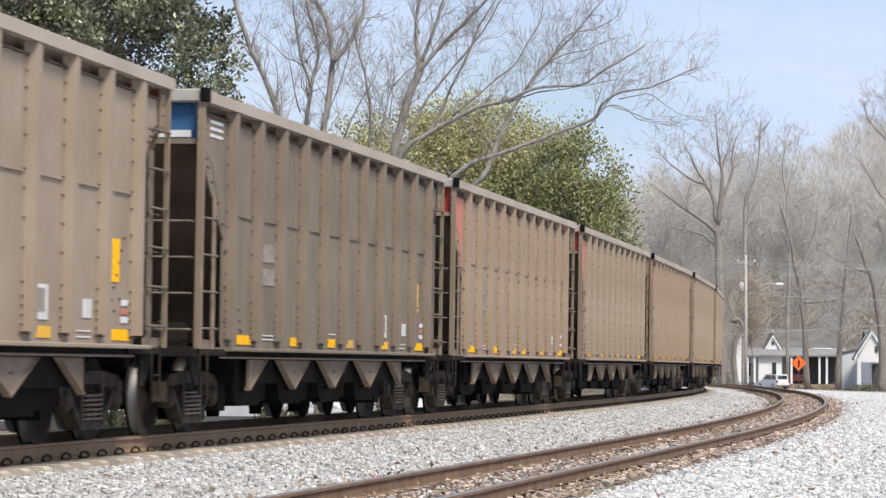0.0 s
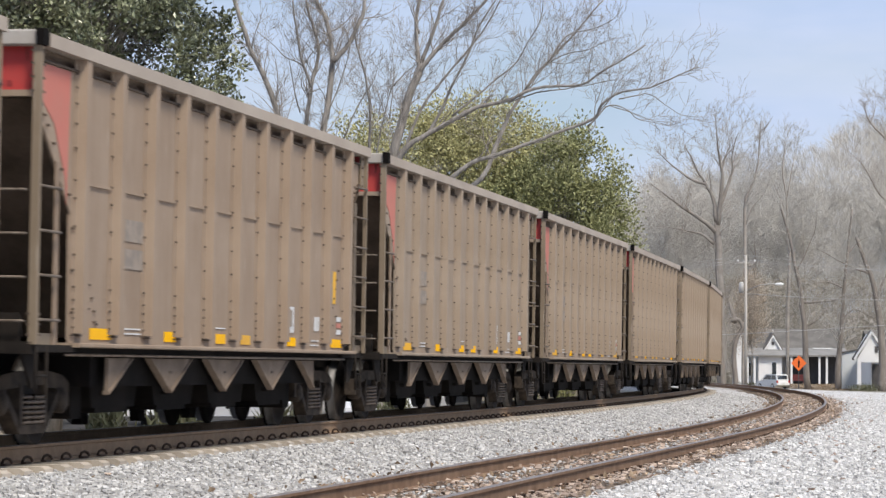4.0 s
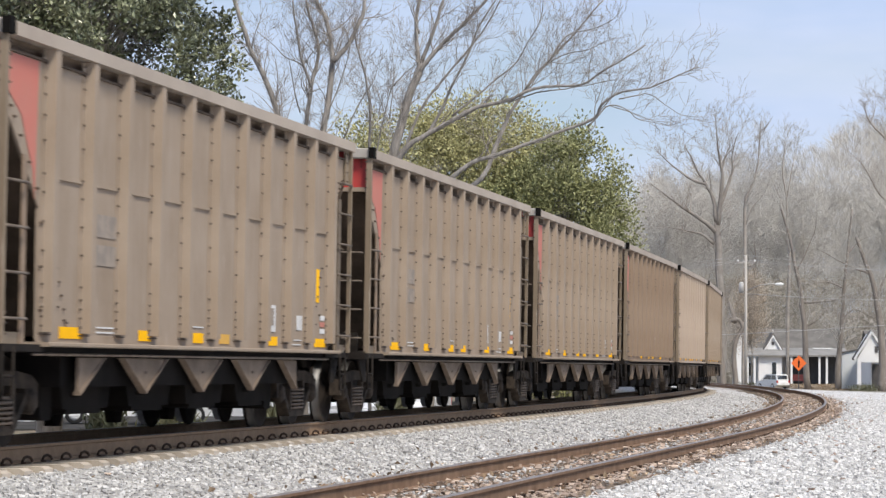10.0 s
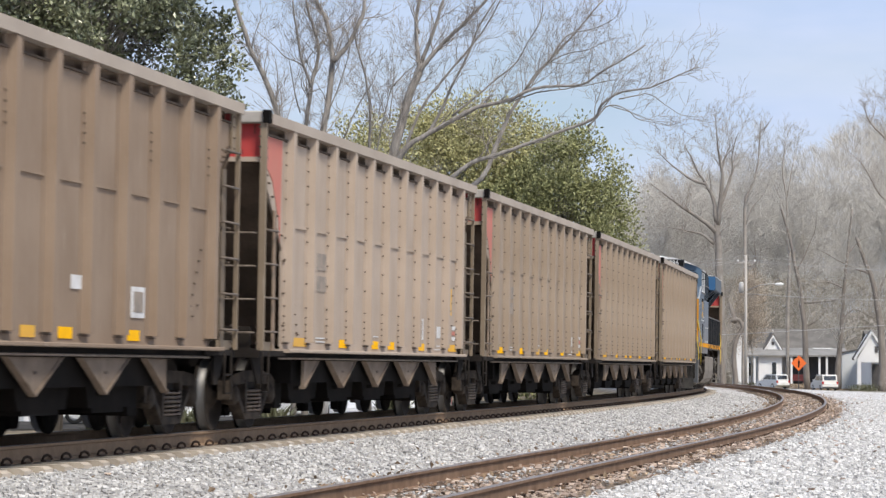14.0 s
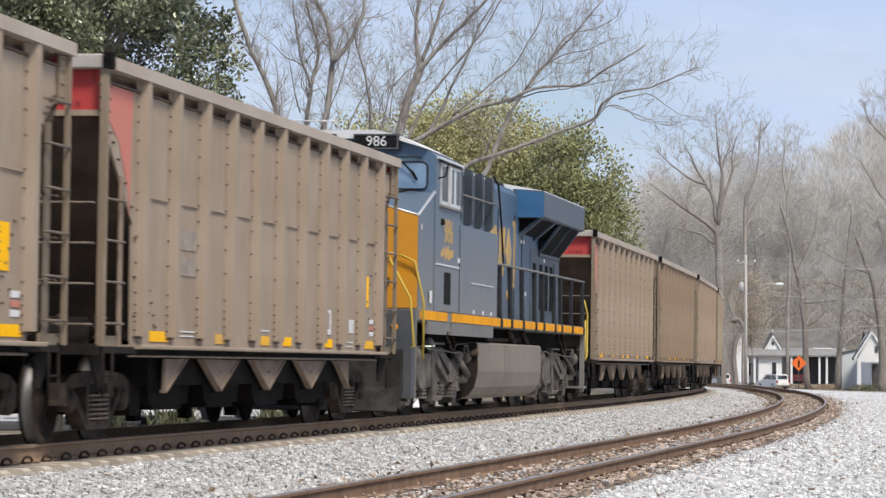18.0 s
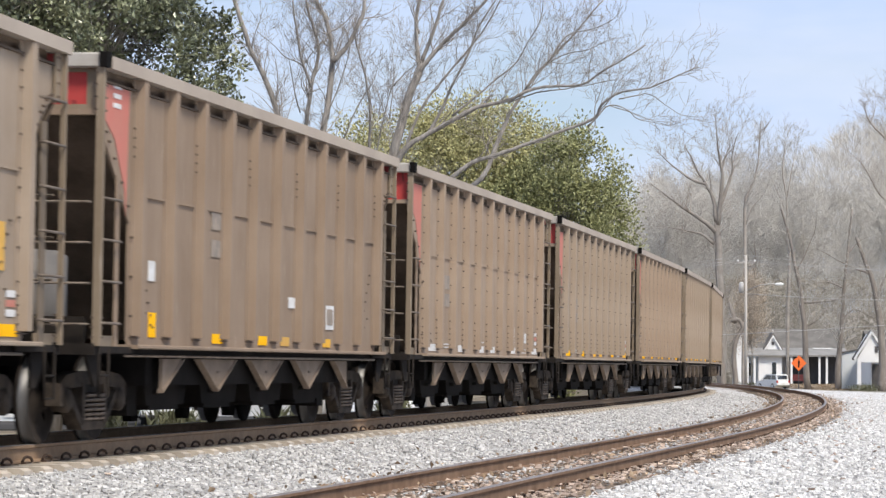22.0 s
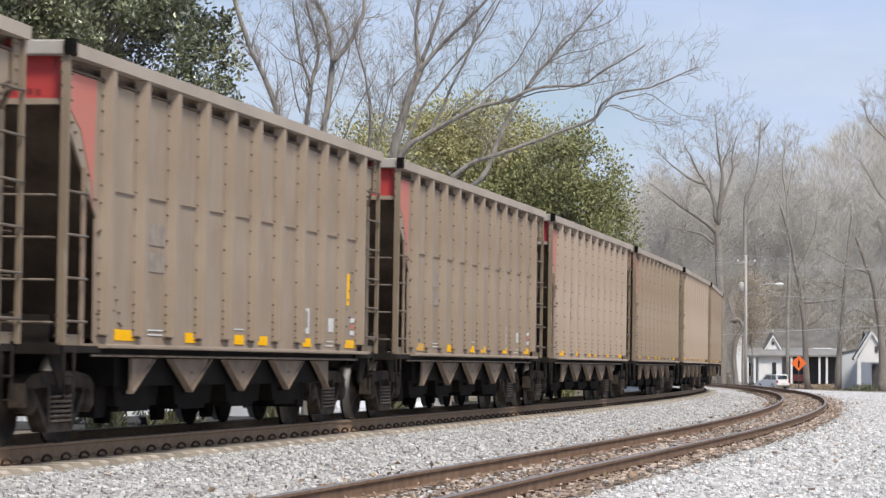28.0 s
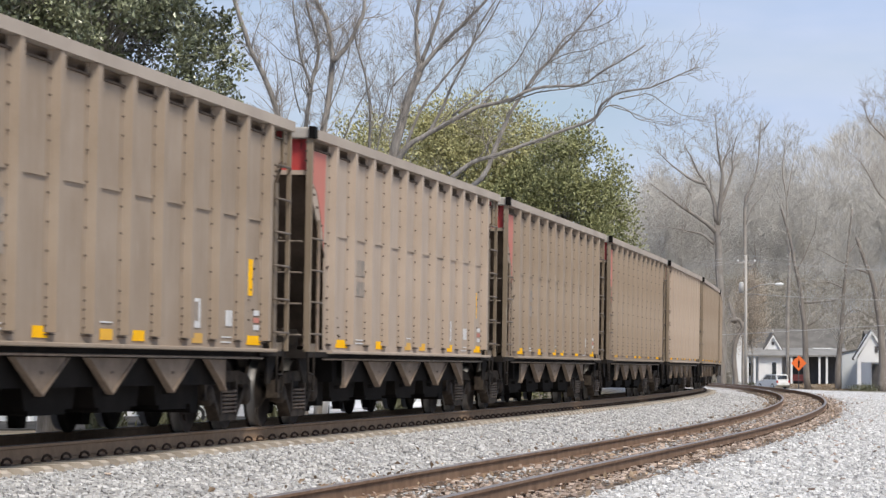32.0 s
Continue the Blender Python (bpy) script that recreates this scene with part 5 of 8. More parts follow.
                for bx, bz in ((-0.13, 0.45), (0.13, 0.45), (-0.13, 0.61), (0.13, 0.61)):
                    b.box(a + bx - 0.03, a + bx + 0.03, *sorted((sy * 1.27, sy * 1.29)), bz - 0.03, bz + 0.03)
                part("axle_box", b, LTRUCK, sf)
                part("pedestal_tie", Shape().box(a - 0.2, a + 0.2, *sorted((sy * 1.05, sy * 1.2)), 0.2, 0.27, 0.01), LTRUCK, sf)
            for a in (cx - 1.9, cx + 3.1):
                part("brake_cylinder", Shape().lathe([(-0.2, 0.0), (-0.2, 0.12), (0.06, 0.17), (0.14, 0.16), (0.2, 0.1), (0.22, 0.0)], (a, sy * 1.2, 1.02), 0, 16), LTRUCK, sf)
                part("brake_pipe", Shape().tube([(a - 0.55, sy * 1.3, 1.1), (a - 0.5, sy * 1.3, 1.2), (a - 0.2, sy * 1.3, 1.2), (a - 0.15, sy * 1.3, 1.12), (a + 0.1, sy * 1.3, 1.12)], 0.014, 5), LDUST, sf)
            # broad dusty castings over the axles, slanting arms with dark slots, ribbed spring seats and pipework
            part("frame_plate", Shape().prism([(cx - 1.80, 1.04), (cx - 0.52, 1.04), (cx - 0.30, 0.76), (cx - 0.34, 0.50), (cx - 1.35, 0.46), (cx - 1.66, 0.62)], 1, *sorted((sy * 1.19, sy * 1.27))), LTRUCK, sf)
            arm_ = part("slanting_arm", Shape().prism([(cx - 0.10, 1.15), (cx + 0.55, 1.15), (cx + 1.85, 0.78), (cx + 1.80, 0.58), (cx + 1.20, 0.56), (cx - 0.05, 0.92)], 1, *sorted((sy * 1.19, sy * 1.27))), LTRUCK, sf)
            part("arm_slot", Shape().prism([(cx + 0.15, 1.04), (cx + 0.45, 1.00), (cx + 1.35, 0.72), (cx + 1.10, 0.68)], 1, *sorted((sy * 1.27, sy * 1.274))), BLACK, arm_)
            part("tall_bracket", Shape().prism([(cx - 0.50, 1.22), (cx - 0.24, 1.22), (cx - 0.12, 0.52), (cx - 0.02, 0.34), (cx - 0.40, 0.34), (cx - 0.44, 0.62)], 1, *sorted((sy * 1.21, sy * 1.29))).box(cx - 0.56, cx + 0.46, *sorted((sy * 1.2, sy * 1.33)), 1.20, 1.235), LTRUCK, sf)
            for a in (cx - 0.95, cx + 0.72, cx + 1.75):
                seat = Shape()
                for k in range(4):
                    seat.box(a - 0.16 + 0.01 * (k % 2), a + 0.16 - 0.01 * (k % 2), *sorted((sy * 1.12, sy * 1.26)), 0.30 + 0.06 * k, 0.345 + 0.06 * k)
                part("spring_seat", seat, LTRUCK, sf)
            part("pedestal_bar", Shape().box(cx - 0.42, cx + 0.40, *sorted((sy * 1.16, sy * 1.30)), 0.255, 0.34, 0.015), LTRUCK, sf)
            part("shock_absorber", Shape().tube([(cx + 1.95, sy * 1.22, 1.10), (cx + 2.75, sy * 1.34, 0.68)], 0.04, 10).tube([(cx + 2.28, sy * 1.27, 0.93), (cx + 2.75, sy * 1.34, 0.68)], 0.06, 10).box(cx + 2.55, cx + 2.95, *sorted((sy * 1.18, sy * 1.30)), 0.54, 0.68, 0.02), LTRUCK, sf)
            part("air_pipe", Shape().tube([(cx - 2.4, sy * 1.3, 1.12), (cx - 1.6, sy * 1.32, 1.16), (cx - 0.6, sy * 1.32, 1.10), (cx + 0.5, sy * 1.33, 1.10), (cx + 1.2, sy * 1.33, 1.07), (cx + 2.8, sy * 1.3, 1.07)], 0.014, 6).tube([(cx + 1.45, sy * 1.3, 1.1), (cx + 1.7, sy * 1.32, 1.22), (cx + 2.9, sy * 1.3, 1.24), (cx + 3.1, sy * 1.28, 1.16)], 0.013, 6), LTRUCK, sf)
            part("wire_conduit", Shape().tube([(cx + 0.9, sy * 1.2, 1.55), (cx + 1.0, sy * 1.3, 1.25), (cx + 1.3, sy * 1.3, 1.12)], 0.025, 6).tube([(cx + 1.6, sy * 1.2, 1.55), (cx + 1.5, sy * 1.3, 1.3), (cx + 1.55, sy * 1.3, 1.1)], 0.025, 6), TRUCKM, sf)
            part("sand_pipe", Shape().tube([(cx + e * 2.7, sy * 1.1, 1.3), (cx + e * 2.85, sy * 1.1, 0.7), (cx + e * 2.7, sy * 0.85, 0.2)], 0.03, 6), TRUCKM, sf)
        for a in (cx - 2.09, cx, cx + 2.09):
            ob = new("wheelset", LOCO_WHEELSET)
            ob.parent, ob.matrix_basis = lo, pose(a, 0, 0.533)
    # ends: pilot plough, couplers
    part("pilot_plough", Shape().prism([(-10.45, 1.1), (-10.55, 0.5), (-10.95, 0.14), (-10.75, 0.12), (-10.3, 0.45), (-10.25, 1.1)], 1, -1.35, 1.35), PLOUGH, lo)
    part("rear_pilot", Shape().box(10.45, 10.6, -1.3, 1.3, 0.25, 1.3), GRIME, lo)
    for e in (-1, 1):
        part("coupler", Shape().box(*sorted((e * 10.3, e * 11.0)), -0.1, 0.1, 0.74, 0.94, 0.03).box(*sorted((e * 10.95, e * 11.16)), -0.15, 0.15, 0.7, 0.98, 0.04), TRUCKM, lo)
    part("horn", Shape().tube([(-5.0, 0.0, 4.62), (-5.5, 0.0, 4.66)], [0.04, 0.1], 8).box(-5.05, -4.9, -0.2, 0.2, 4.42, 4.6), LRAIL, lo)
    part("roof_hatch", Shape().box(-6.0, -2.2, -0.5, 0.5, 4.40, 4.50, 0.02), LRAIL, lo)
    part("antenna_dome", Shape().lathe([(0.0, 0.3), (0.06, 0.26), (0.1, 0.0)], (-7.6, 0.0, 4.68), 2, 14), LROOF, lo)
    part("front_bell_rail", Shape().tube([(-8.6, 1.2, 4.78), (-8.6, 1.0, 4.84), (-8.6, 0.2, 4.84), (-8.6, 0.1, 4.7)], 0.012, 5), ALU, lo)
    return lo


# The blue tint stands in for bright sky reflected in the windscreen.
SKYGLASS = glass("sky_tinted_glass", (0.16, 0.26, 0.38), 0.06)
LOCO_WHEELSET = wheelset_shape(0.533).mesh("wheelset", WHEEL, TREAD)
LOCO = build_loco()

# ---- sleepers, plates, loose stone ----
CONCRETE = mat("pale_concrete_tie", (0.40, 0.34, 0.275), (0.52, 0.46, 0.39), 0.9, 0, 4, 40, 0.3, spread=0.15)
# Tie middles are coloured dark for the shade under the train.
SHADED_TIE = mat("shade_darkened_concrete", (0.03, 0.027, 0.025), (0.06, 0.054, 0.048), 0.95, 0, 4, 40, 0.3, spec=0.1)
STONE = mat("crushed_grey_stone", (0.39, 0.385, 0.38), (0.61, 0.60, 0.59), 0.9, 0, 8, 50, 0.2, island=0.34, spec=0.2)
LEAFLITTER = mat("dead_brown_leaves", (0.30, 0.215, 0.165), (0.58, 0.48, 0.40), 0.8, 0, 6, 50, 0.1, island=0.4)

tie_main = Shape().prism([(-1.3, -0.36), (-1.3, -0.215), (-1.25, -0.19), (-0.68, -0.19), (-0.68, -0.36)], 0, -0.13, 0.13)
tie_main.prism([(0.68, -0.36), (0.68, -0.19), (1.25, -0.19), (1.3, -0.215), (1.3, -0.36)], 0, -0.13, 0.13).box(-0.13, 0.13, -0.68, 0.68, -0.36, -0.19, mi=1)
tie_main = tie_main.mesh("tie", CONCRETE, SHADED_TIE)
tie_side = Shape().box(-0.115, 0.115, -1.3, 1.3, -0.37, -0.188, 0.015).mesh("tie", TIE)
plate = Shape().box(-0.09, 0.09, -0.13, 0.13, -0.19, -0.17)
for sy in (-1, 1):   # a sprung clip bent like an e on each side of the foot
    plate.tube([(-0.05, sy * 0.078, -0.168), (-0.03, sy * 0.088, -0.132), (0.0, sy * 0.112, -0.118), (0.03, sy * 0.138, -0.130), (0.05, sy * 0.15, -0.165)], 0.015, 6)
plate = plate.mesh("rail_clip", CLIP_STEEL)
spiked = Shape().box(-0.10, 0.10, -0.16, 0.16, -0.192, -0.176)
for sy, px in ((-1, -0.05), (1, 0.05), (-1, 0.06)):   # cut spikes stand a little proud of the plate
    spiked.box(px - 0.010, px + 0.010, *sorted((sy * 0.080, sy * 0.102)), -0.19, -0.13).box(px - 0.016, px + 0.016, *sorted((sy * 0.062, sy * 0.106)), -0.142, -0.128)
spiked = spiked.mesh("tie_plate", CLIP_STEEL)


def lay(line, owner, mesh, name, s0, s1, step, off=0.0):
    s = s0
    while s < s1:
        ob = new(name, mesh)
        ob.parent = owner
        p = line.at(s, off)
        ob.matrix_basis = Matrix.Translation(p) @ pose(0, 0, 0, 0, 0, math.degrees(line.heading(s)) + random.uniform(-0.5, 0.5))
        s += step


lay(MAIN, main_track, tie_main, "tie", -22, 106, 0.65)
lay(MAIN, main_track, plate, "rail_clip", -22, 106, 0.65, GAUGE)
lay(SIDING, side_track, tie_side, "tie", -26, 118, 0.55)
lay(SIDING, side_track, spiked, "tie_plate", -26, 62, 0.55, GAUGE)


def scatter(name, count, place, size, flat, material, label, category, seed):
    """Many small rough pieces, joined, on the ground at places drawn by place(rng, n) -> x, y, lift."""
    r = np.random.default_rng(seed)
    x, y, lift = place(r, count)
    n = len(x)
    z = ground_z(x, y) + lift
    corner = np.array([(a, b, c) for a in (-1, 1) for b in (-1, 1) for c in (-1, 1)], float)
    sz = r.uniform(size[0], size[1], n)
    loc = corner[None] * r.uniform(0.55, 1.0, (n, 8, 3)) * np.stack([sz, sz * r.uniform(0.6, 1.0, n), sz * flat * r.uniform(0.6, 1.1, n)], -1)[:, None, :] / 2
    a, b = r.uniform(0, 6.283, n), r.normal(0, 0.5, n)
    ca, sa, cb, sb = np.cos(a), np.sin(a), np.cos(b), np.sin(b)
    X, Y, Z = loc[..., 0], loc[..., 1], loc[..., 2]
    Y, Z = Y * cb[:, None] - Z * sb[:, None], Y * sb[:, None] + Z * cb[:, None]
    X, Y = X * ca[:, None] - Y * sa[:, None], X * sa[:, None] + Y * ca[:, None]
    v = np.stack([X + x[:, None], Y + y[:, None], Z + z[:, None]], -1).reshape(-1, 3)
    cube = np.array([(0, 1, 3, 2), (4, 6, 7, 5), (0, 4, 5, 1), (2, 3, 7, 6), (0, 2, 6, 4), (1, 5, 7, 3)])
    f = (cube[None] + (np.arange(n) * 8)[:, None, None]).reshape(-1, 4)
    me = bpy.data.meshes.new(name)
    me.from_pydata(v.tolist(), [], f.tolist())
    me.materials.append(material)
    return tagged(new(name, me), label, category, kind="stuff")


CLEAN = mat("fresh_white_crushed_stone", (0.46, 0.455, 0.447), (0.70, 0.69, 0.678), 0.9, 0, 8, 50, 0.2, island=0.32, spec=0.2)


def stones_at(r, n):
    s = -24 + 100 * r.random(n) ** 1.6
    off = r.uniform(-4.6, 1.75, n)
    keep = (np.abs(off) > 1.42) | ((np.abs(off) < 0.66) & (r.random(n) < 0.2)) | (r.random(n) < 0.06)
    keep &= ~((np.abs(np.abs(off) - GAUGE) < 0.14))
    s, off = s[keep], off[keep]
    t = np.interp(s, SIDING.s, SIDING.th)
    x, y = np.interp(s, SIDING.s, SIDING.x) + off * np.sin(t), np.interp(s, SIDING.s, SIDING.y) - off * np.cos(t)
    return x, y, r.uniform(-0.004, 0.022, len(x)) + np.where(np.abs(off) < 1.3, 0.065, 0.0)


scatter("ballast_stones", 56000, stones_at, (0.03, 0.070), 0.75, STONE, "loose pale grey crushed ballast stones", "ballast", 11)


def verge_at(r, n):
    s = -24 + 100 * r.random(n) ** 1.6
    off = 1.5 + 7.5 * r.random(n)
    t = np.interp(s, SIDING.s, SIDING.th)
    x, y = np.interp(s, SIDING.s, SIDING.x) + off * np.sin(t), np.interp(s, SIDING.s, SIDING.y) - off * np.cos(t)
    return x, y, r.uniform(-0.004, 0.022, n)


scatter("verge_stones", 60000, verge_at, (0.03, 0.075), 0.75, CLEAN, "fresh white crushed stone on the verge beside the siding", "ballast", 14)


def shoulder_at(r, n):
    s = -20 + 70 * r.random(n) ** 1.4
    off = r.uniform(1.42, 2.7, n)
    t = np.interp(s, MAIN.s, MAIN.th)
    return np.interp(s, MAIN.s, MAIN.x) + off * np.sin(t), np.interp(s, MAIN.s, MAIN.y) - off * np.cos(t), r.uniform(0.0, 0.03, n)


scatter("ballast_shoulder_stones", 16000, shoulder_at, (0.03, 0.07), 0.75, STONE, "loose pale grey ballast beside the main line", "ballast", 12)


def leaves_at(r, n):
    s = -24 + 120 * r.random(n) ** 1.3
    off = np.where(r.random(n) < 0.5, r.normal(0, 0.5, n), np.where(r.random(n) < 0.85, r.normal(1.05, 0.16, n), r.normal(2.0, 2.2, n)))
    t = np.interp(s, SIDING.s, SIDING.th)
    return np.interp(s, SIDING.s, SIDING.x) + off * np.sin(t), np.interp(s, SIDING.s, SIDING.y) - off * np.cos(t), r.uniform(0.02, 0.05, n) + np.where(np.abs(off) < 1.3, 0.07, 0)


scatter("dead_leaves", 6400, leaves_at, (0.035, 0.10), 0.3, LEAFLITTER, "dry brown leaves and rusty debris along the siding", "leaf litter", 13)


def curled_leaves():
    """Folded dry leaves, blown against the siding rails."""
    r = np.random.default_rng(77)
    n = 3600
    s = -24 + 110 * r.random(n) ** 1.5
    k = r.random(n)
    off = np.where(k < 0.50, -0.95 - np.abs(r.normal(0, 0.55, n)), np.where(k < 0.80, r.uniform(-0.64, 0.64, n), 0.93 + np.abs(r.normal(0, 0.3, n))))
    drift = np.sin(s * 1.9) + np.sin(s * 0.73 + 1.0) + r.normal(0, 0.6, n)
    keep = drift > -0.1
    s, off = s[keep], off[keep]
    n = len(s)
    t = np.interp(s, SIDING.s, SIDING.th)
    x, y = np.interp(s, SIDING.s, SIDING.x) + off * np.sin(t), np.interp(s, SIDING.s, SIDING.y) - off * np.cos(t)
    at = np.stack([x, y, ground_z(x, y) + r.uniform(0.03, 0.07, n) + np.where(np.abs(off) < 1.3, 0.06, 0)], -1)
    d = np.stack([r.normal(0, 1, n), r.normal(0, 1, n), r.normal(0.1, 0.45, n)], -1)
    d /= np.linalg.norm(d, axis=1)[:, None]
    side = np.cross(d, np.stack([r.normal(0, 0.4, n), r.normal(0, 0.4, n), np.ones(n)], -1))
    side /= np.linalg.norm(side, axis=1)[:, None]
    nor = np.cross(side, d)
    L = r.uniform(0.045, 0.105, n)[:, None]
    w = L * r.uniform(0.22, 0.42, n)[:, None]
    lift = nor * w * r.uniform(0.3, 1.0, n)[:, None]
    v = np.stack([at, at + d * L * 0.45 + side * w + lift, at + d * L + nor * L * 0.2, at + d * L * 0.45 - side * w + lift], 1).reshape(-1, 3)
    k = np.arange(n)[:, None] * 4
    f = np.concatenate([k + np.array([[0, 1, 2]]), k + np.array([[0, 2, 3]])], 1).reshape(-1, 3)
    me = bpy.data.meshes.new("curled_leaves")
    me.from_pydata(v.tolist(), [], f.tolist())
    me.materials.append(mat("curled_brown_leaf", (0.21, 0.145, 0.095), (0.46, 0.36, 0.255), 0.85, 0, 6, 50, 0.1, island=0.4, spec=0.2))
    return tagged(new("curled_leaves", me), "curled tan leaves blown against the siding rails", "leaf litter", kind="stuff")


curled_leaves()

# ---- trees ----
BARK = mat("pale_grey_brown_bark", (0.20, 0.183, 0.165), (0.40, 0.372, 0.342), 0.9, 0, 3, 30, 0.4, stretch=(3, 3, 0.6))
TWIG = mat("thin_grey_brown_twigs", (0.27, 0.24, 0.215), (0.42, 0.385, 0.35), 0.9, 0, 2, 20, 0.0, spec=0.1)
# Lightened in colour for the haze around the house trees.
DARKBARK = mat("dark_grey_brown_bark", (0.205, 0.178, 0.155), (0.32, 0.288, 0.258), 0.95, 0, 1.5, 14, 0.3, stretch=(3, 3, 0.5), spec=0.1)
MIDBARK = mat("mid_grey_bark", (0.225, 0.203, 0.183), (0.335, 0.31, 0.285), 0.95, 0, 1.2, 12, 0.2, spec=0.1)
# Distance haze is put into these far barks and twigs as paler colour.
FARBARK = mat("haze_paled_far_bark", (0.32, 0.285, 0.25), (0.43, 0.39, 0.35), 0.95, 0, 1.0, 12, 0.1, spec=0.1)
FARTWIG = mat("haze_paled_twigs", (0.41, 0.39, 0.355), (0.57, 0.55, 0.515), 0.95, 0, 0.3, 6, 0.0, spec=0.05)


def leaf_material(name, a, b, gloss):
    m = mat(name, a, b, 0.6 - 0.28 * gloss, 0, 2.5, 12, 0, island=0.42, spec=0.25 + 0.5 * gloss)
    p = m.node_tree.nodes["Principled BSDF"]
    p.inputs["Transmission Weight"].default_value = 0.0
    return m


DEEP = leaf_material("glossy_dark_green_leaf", (0.052, 0.068, 0.028), (0.35, 0.365, 0.22), 1)
MIDGREEN = leaf_material("mid_green_leaf", (0.165, 0.178, 0.075), (0.42, 0.415, 0.21), 0)
DRYLEAF = leaf_material("dry_tan_leaf", (0.40, 0.325, 0.25), (0.58, 0.50, 0.41), 0)
OLIVE = leaf_material("yellow_green_leaf", (0.33, 0.32, 0.15), (0.53, 0.495, 0.27), 0)


def limb_points(pts, depth, wob, r):
    return [Vector((x, depth + (wob * i / max(1, len(pts) - 1)) + r.uniform(-0.08, 0.08), z)) for i, (x, z) in enumerate(pts)]


def grow(sh, start, way, length, radius, level, r, thin, bend=0.25, up=0.12, sides=5):
    """One branch and, from it, smaller ones."""
    n = max(3, int(3 + level))
    pts, d, p = [start], way.normalized(), start.copy()
    for i in range(n):
        d = (d + Vector((r.uniform(-bend, bend), r.uniform(-bend, bend), r.uniform(-bend, bend) + up))).normalized()
        p = p + d * (length / n)
        pts.append(p.copy())
    rad = [max(thin, radius * (1 - 0.85 * i / n)) for i in range(n + 1)]
    sh.tube(pts, rad, sides if level > 1 else 3, caps=False)
    if level <= 0:
        return
    for k in range(r.randint(3, 5) if level > 1 else r.randint(3, 4)):
        f = r.uniform(0.25, 1.0)
        i = min(n - 1, int(f * n))
        q = pts[i].lerp(pts[i + 1], f * n - i if f < 1 else 1)
        dd = (pts[i + 1] - pts[i]).normalized()
        side = dd.cross(Vector((r.uniform(-1, 1), r.uniform(-1, 1), r.uniform(-1, 1)))).normalized()
        w = (dd * r.uniform(0.5, 0.9) + side * r.uniform(0.5, 1.0)).normalized()
        grow(sh, q, w, length * r.uniform(0.42, 0.68), rad[i] * 0.6, level - 1, r, thin, bend, up, sides)


def bare_tree(name, label, limbs, depth, seed, thin=0.0045, level=2, bark=None, thick=0.6, twig=None, reach=1.0, dense=2.3, group="bare trees behind the line"):
    """A leafless tree: main limbs where they stand, twigs grown from them. Each limb: radii, sweep in depth, points of x and height."""
    r = random.Random(seed)
    tree = thing(name, label, "tree", group)
    for r0, r1, wob, pts in limbs:
        q = limb_points(pts, depth, wob, r)
        # rounded bends and a slight waver between the joints
        n0 = len(q)
        fine = []
        for i in range(n0 - 1):
            a, b, c, d = q[max(0, i - 1)], q[i], q[i + 1], q[min(n0 - 1, i + 2)]
            for k in range(3):
                f = k / 3
                p = 0.5 * (2 * b + (c - a) * f + (2 * a - 5 * b + 4 * c - d) * f * f + (3 * b - a - 3 * c + d) * f ** 3)
                if k:
                    p = p + Vector((r.uniform(-1, 1), 0, r.uniform(-1, 1))) * 0.018 * (c - b).length
                fine.append(p)
        q = fine + [q[-1]]
        n = len(q)
        rad = [thick * (r0 + (r1 - r0) * (i / (n - 1)) ** 0.8) for i in range(n)]
        limb = part("limb", Shape().tube(q, rad, 8), bark or BARK, tree)
        tw = Shape()
        total = sum((b - a).length for a, b in zip(q[:-1], q[1:])) / reach * (0.6 if r0 < 0.06 else 1.0)
        for k in range(int(total * dense) + 3):
            g = r.uniform(0.2, 1.0)
            f = g * (n - 1)
            i = min(n - 2, int(f))
            p = q[i].lerp(q[i + 1], f - i)
            d = (q[i + 1] - q[i]).normalized()
            side = Vector((r.uniform(-1, 1), r.uniform(-1, 1), r.uniform(-0.35, 1.0)))
            grow(tw, p, (d * 0.8 + side * 0.75), reach * r.uniform(0.6, 2.1) * (1.1 - 0.45 * g), min(0.024 * reach, rad[i] * 0.32), level, r, thin, 0.32, 0.10)
        tagged(part("twigwork", tw, twig or TWIG, limb), kind="stuff")
    return tree


trunk_to_ground = -1.35
bare_tree("bare_tree", "tall leafless forked tree with pale grey bark", [
    (0.24, 0.08, 0.5, [(-4.05, trunk_to_ground), (-4.02, 3.0), (-3.98, 7.2), (-3.91, 8.46), (-3.76, 9.36), (-3.65, 10.4), (-3.62, 10.82), (-3.69, 11.37), (-3.87, 12.19), (-4.15, 12.68), (-4.37, 13.77), (-4.6, 15.5)]),
    (0.17, 0.07, -0.6, [(-3.60, 10.70), (-3.14, 11.2), (-2.8, 11.86), (-2.59, 12.41), (-2.59, 13.42), (-2.4, 15.2)]),
    (0.055, 0.02, 0.3, [(-3.8, 11.62), (-3.41, 11.84), (-3.08, 12.17), (-2.79, 12.51)]),
    (0.05, 0.02, -0.4, [(-3.98, 8.45), (-3.58, 9.45), (-3.31, 10.15), (-3.13, 10.74), (-3.02, 11.25)])], 95, 3)
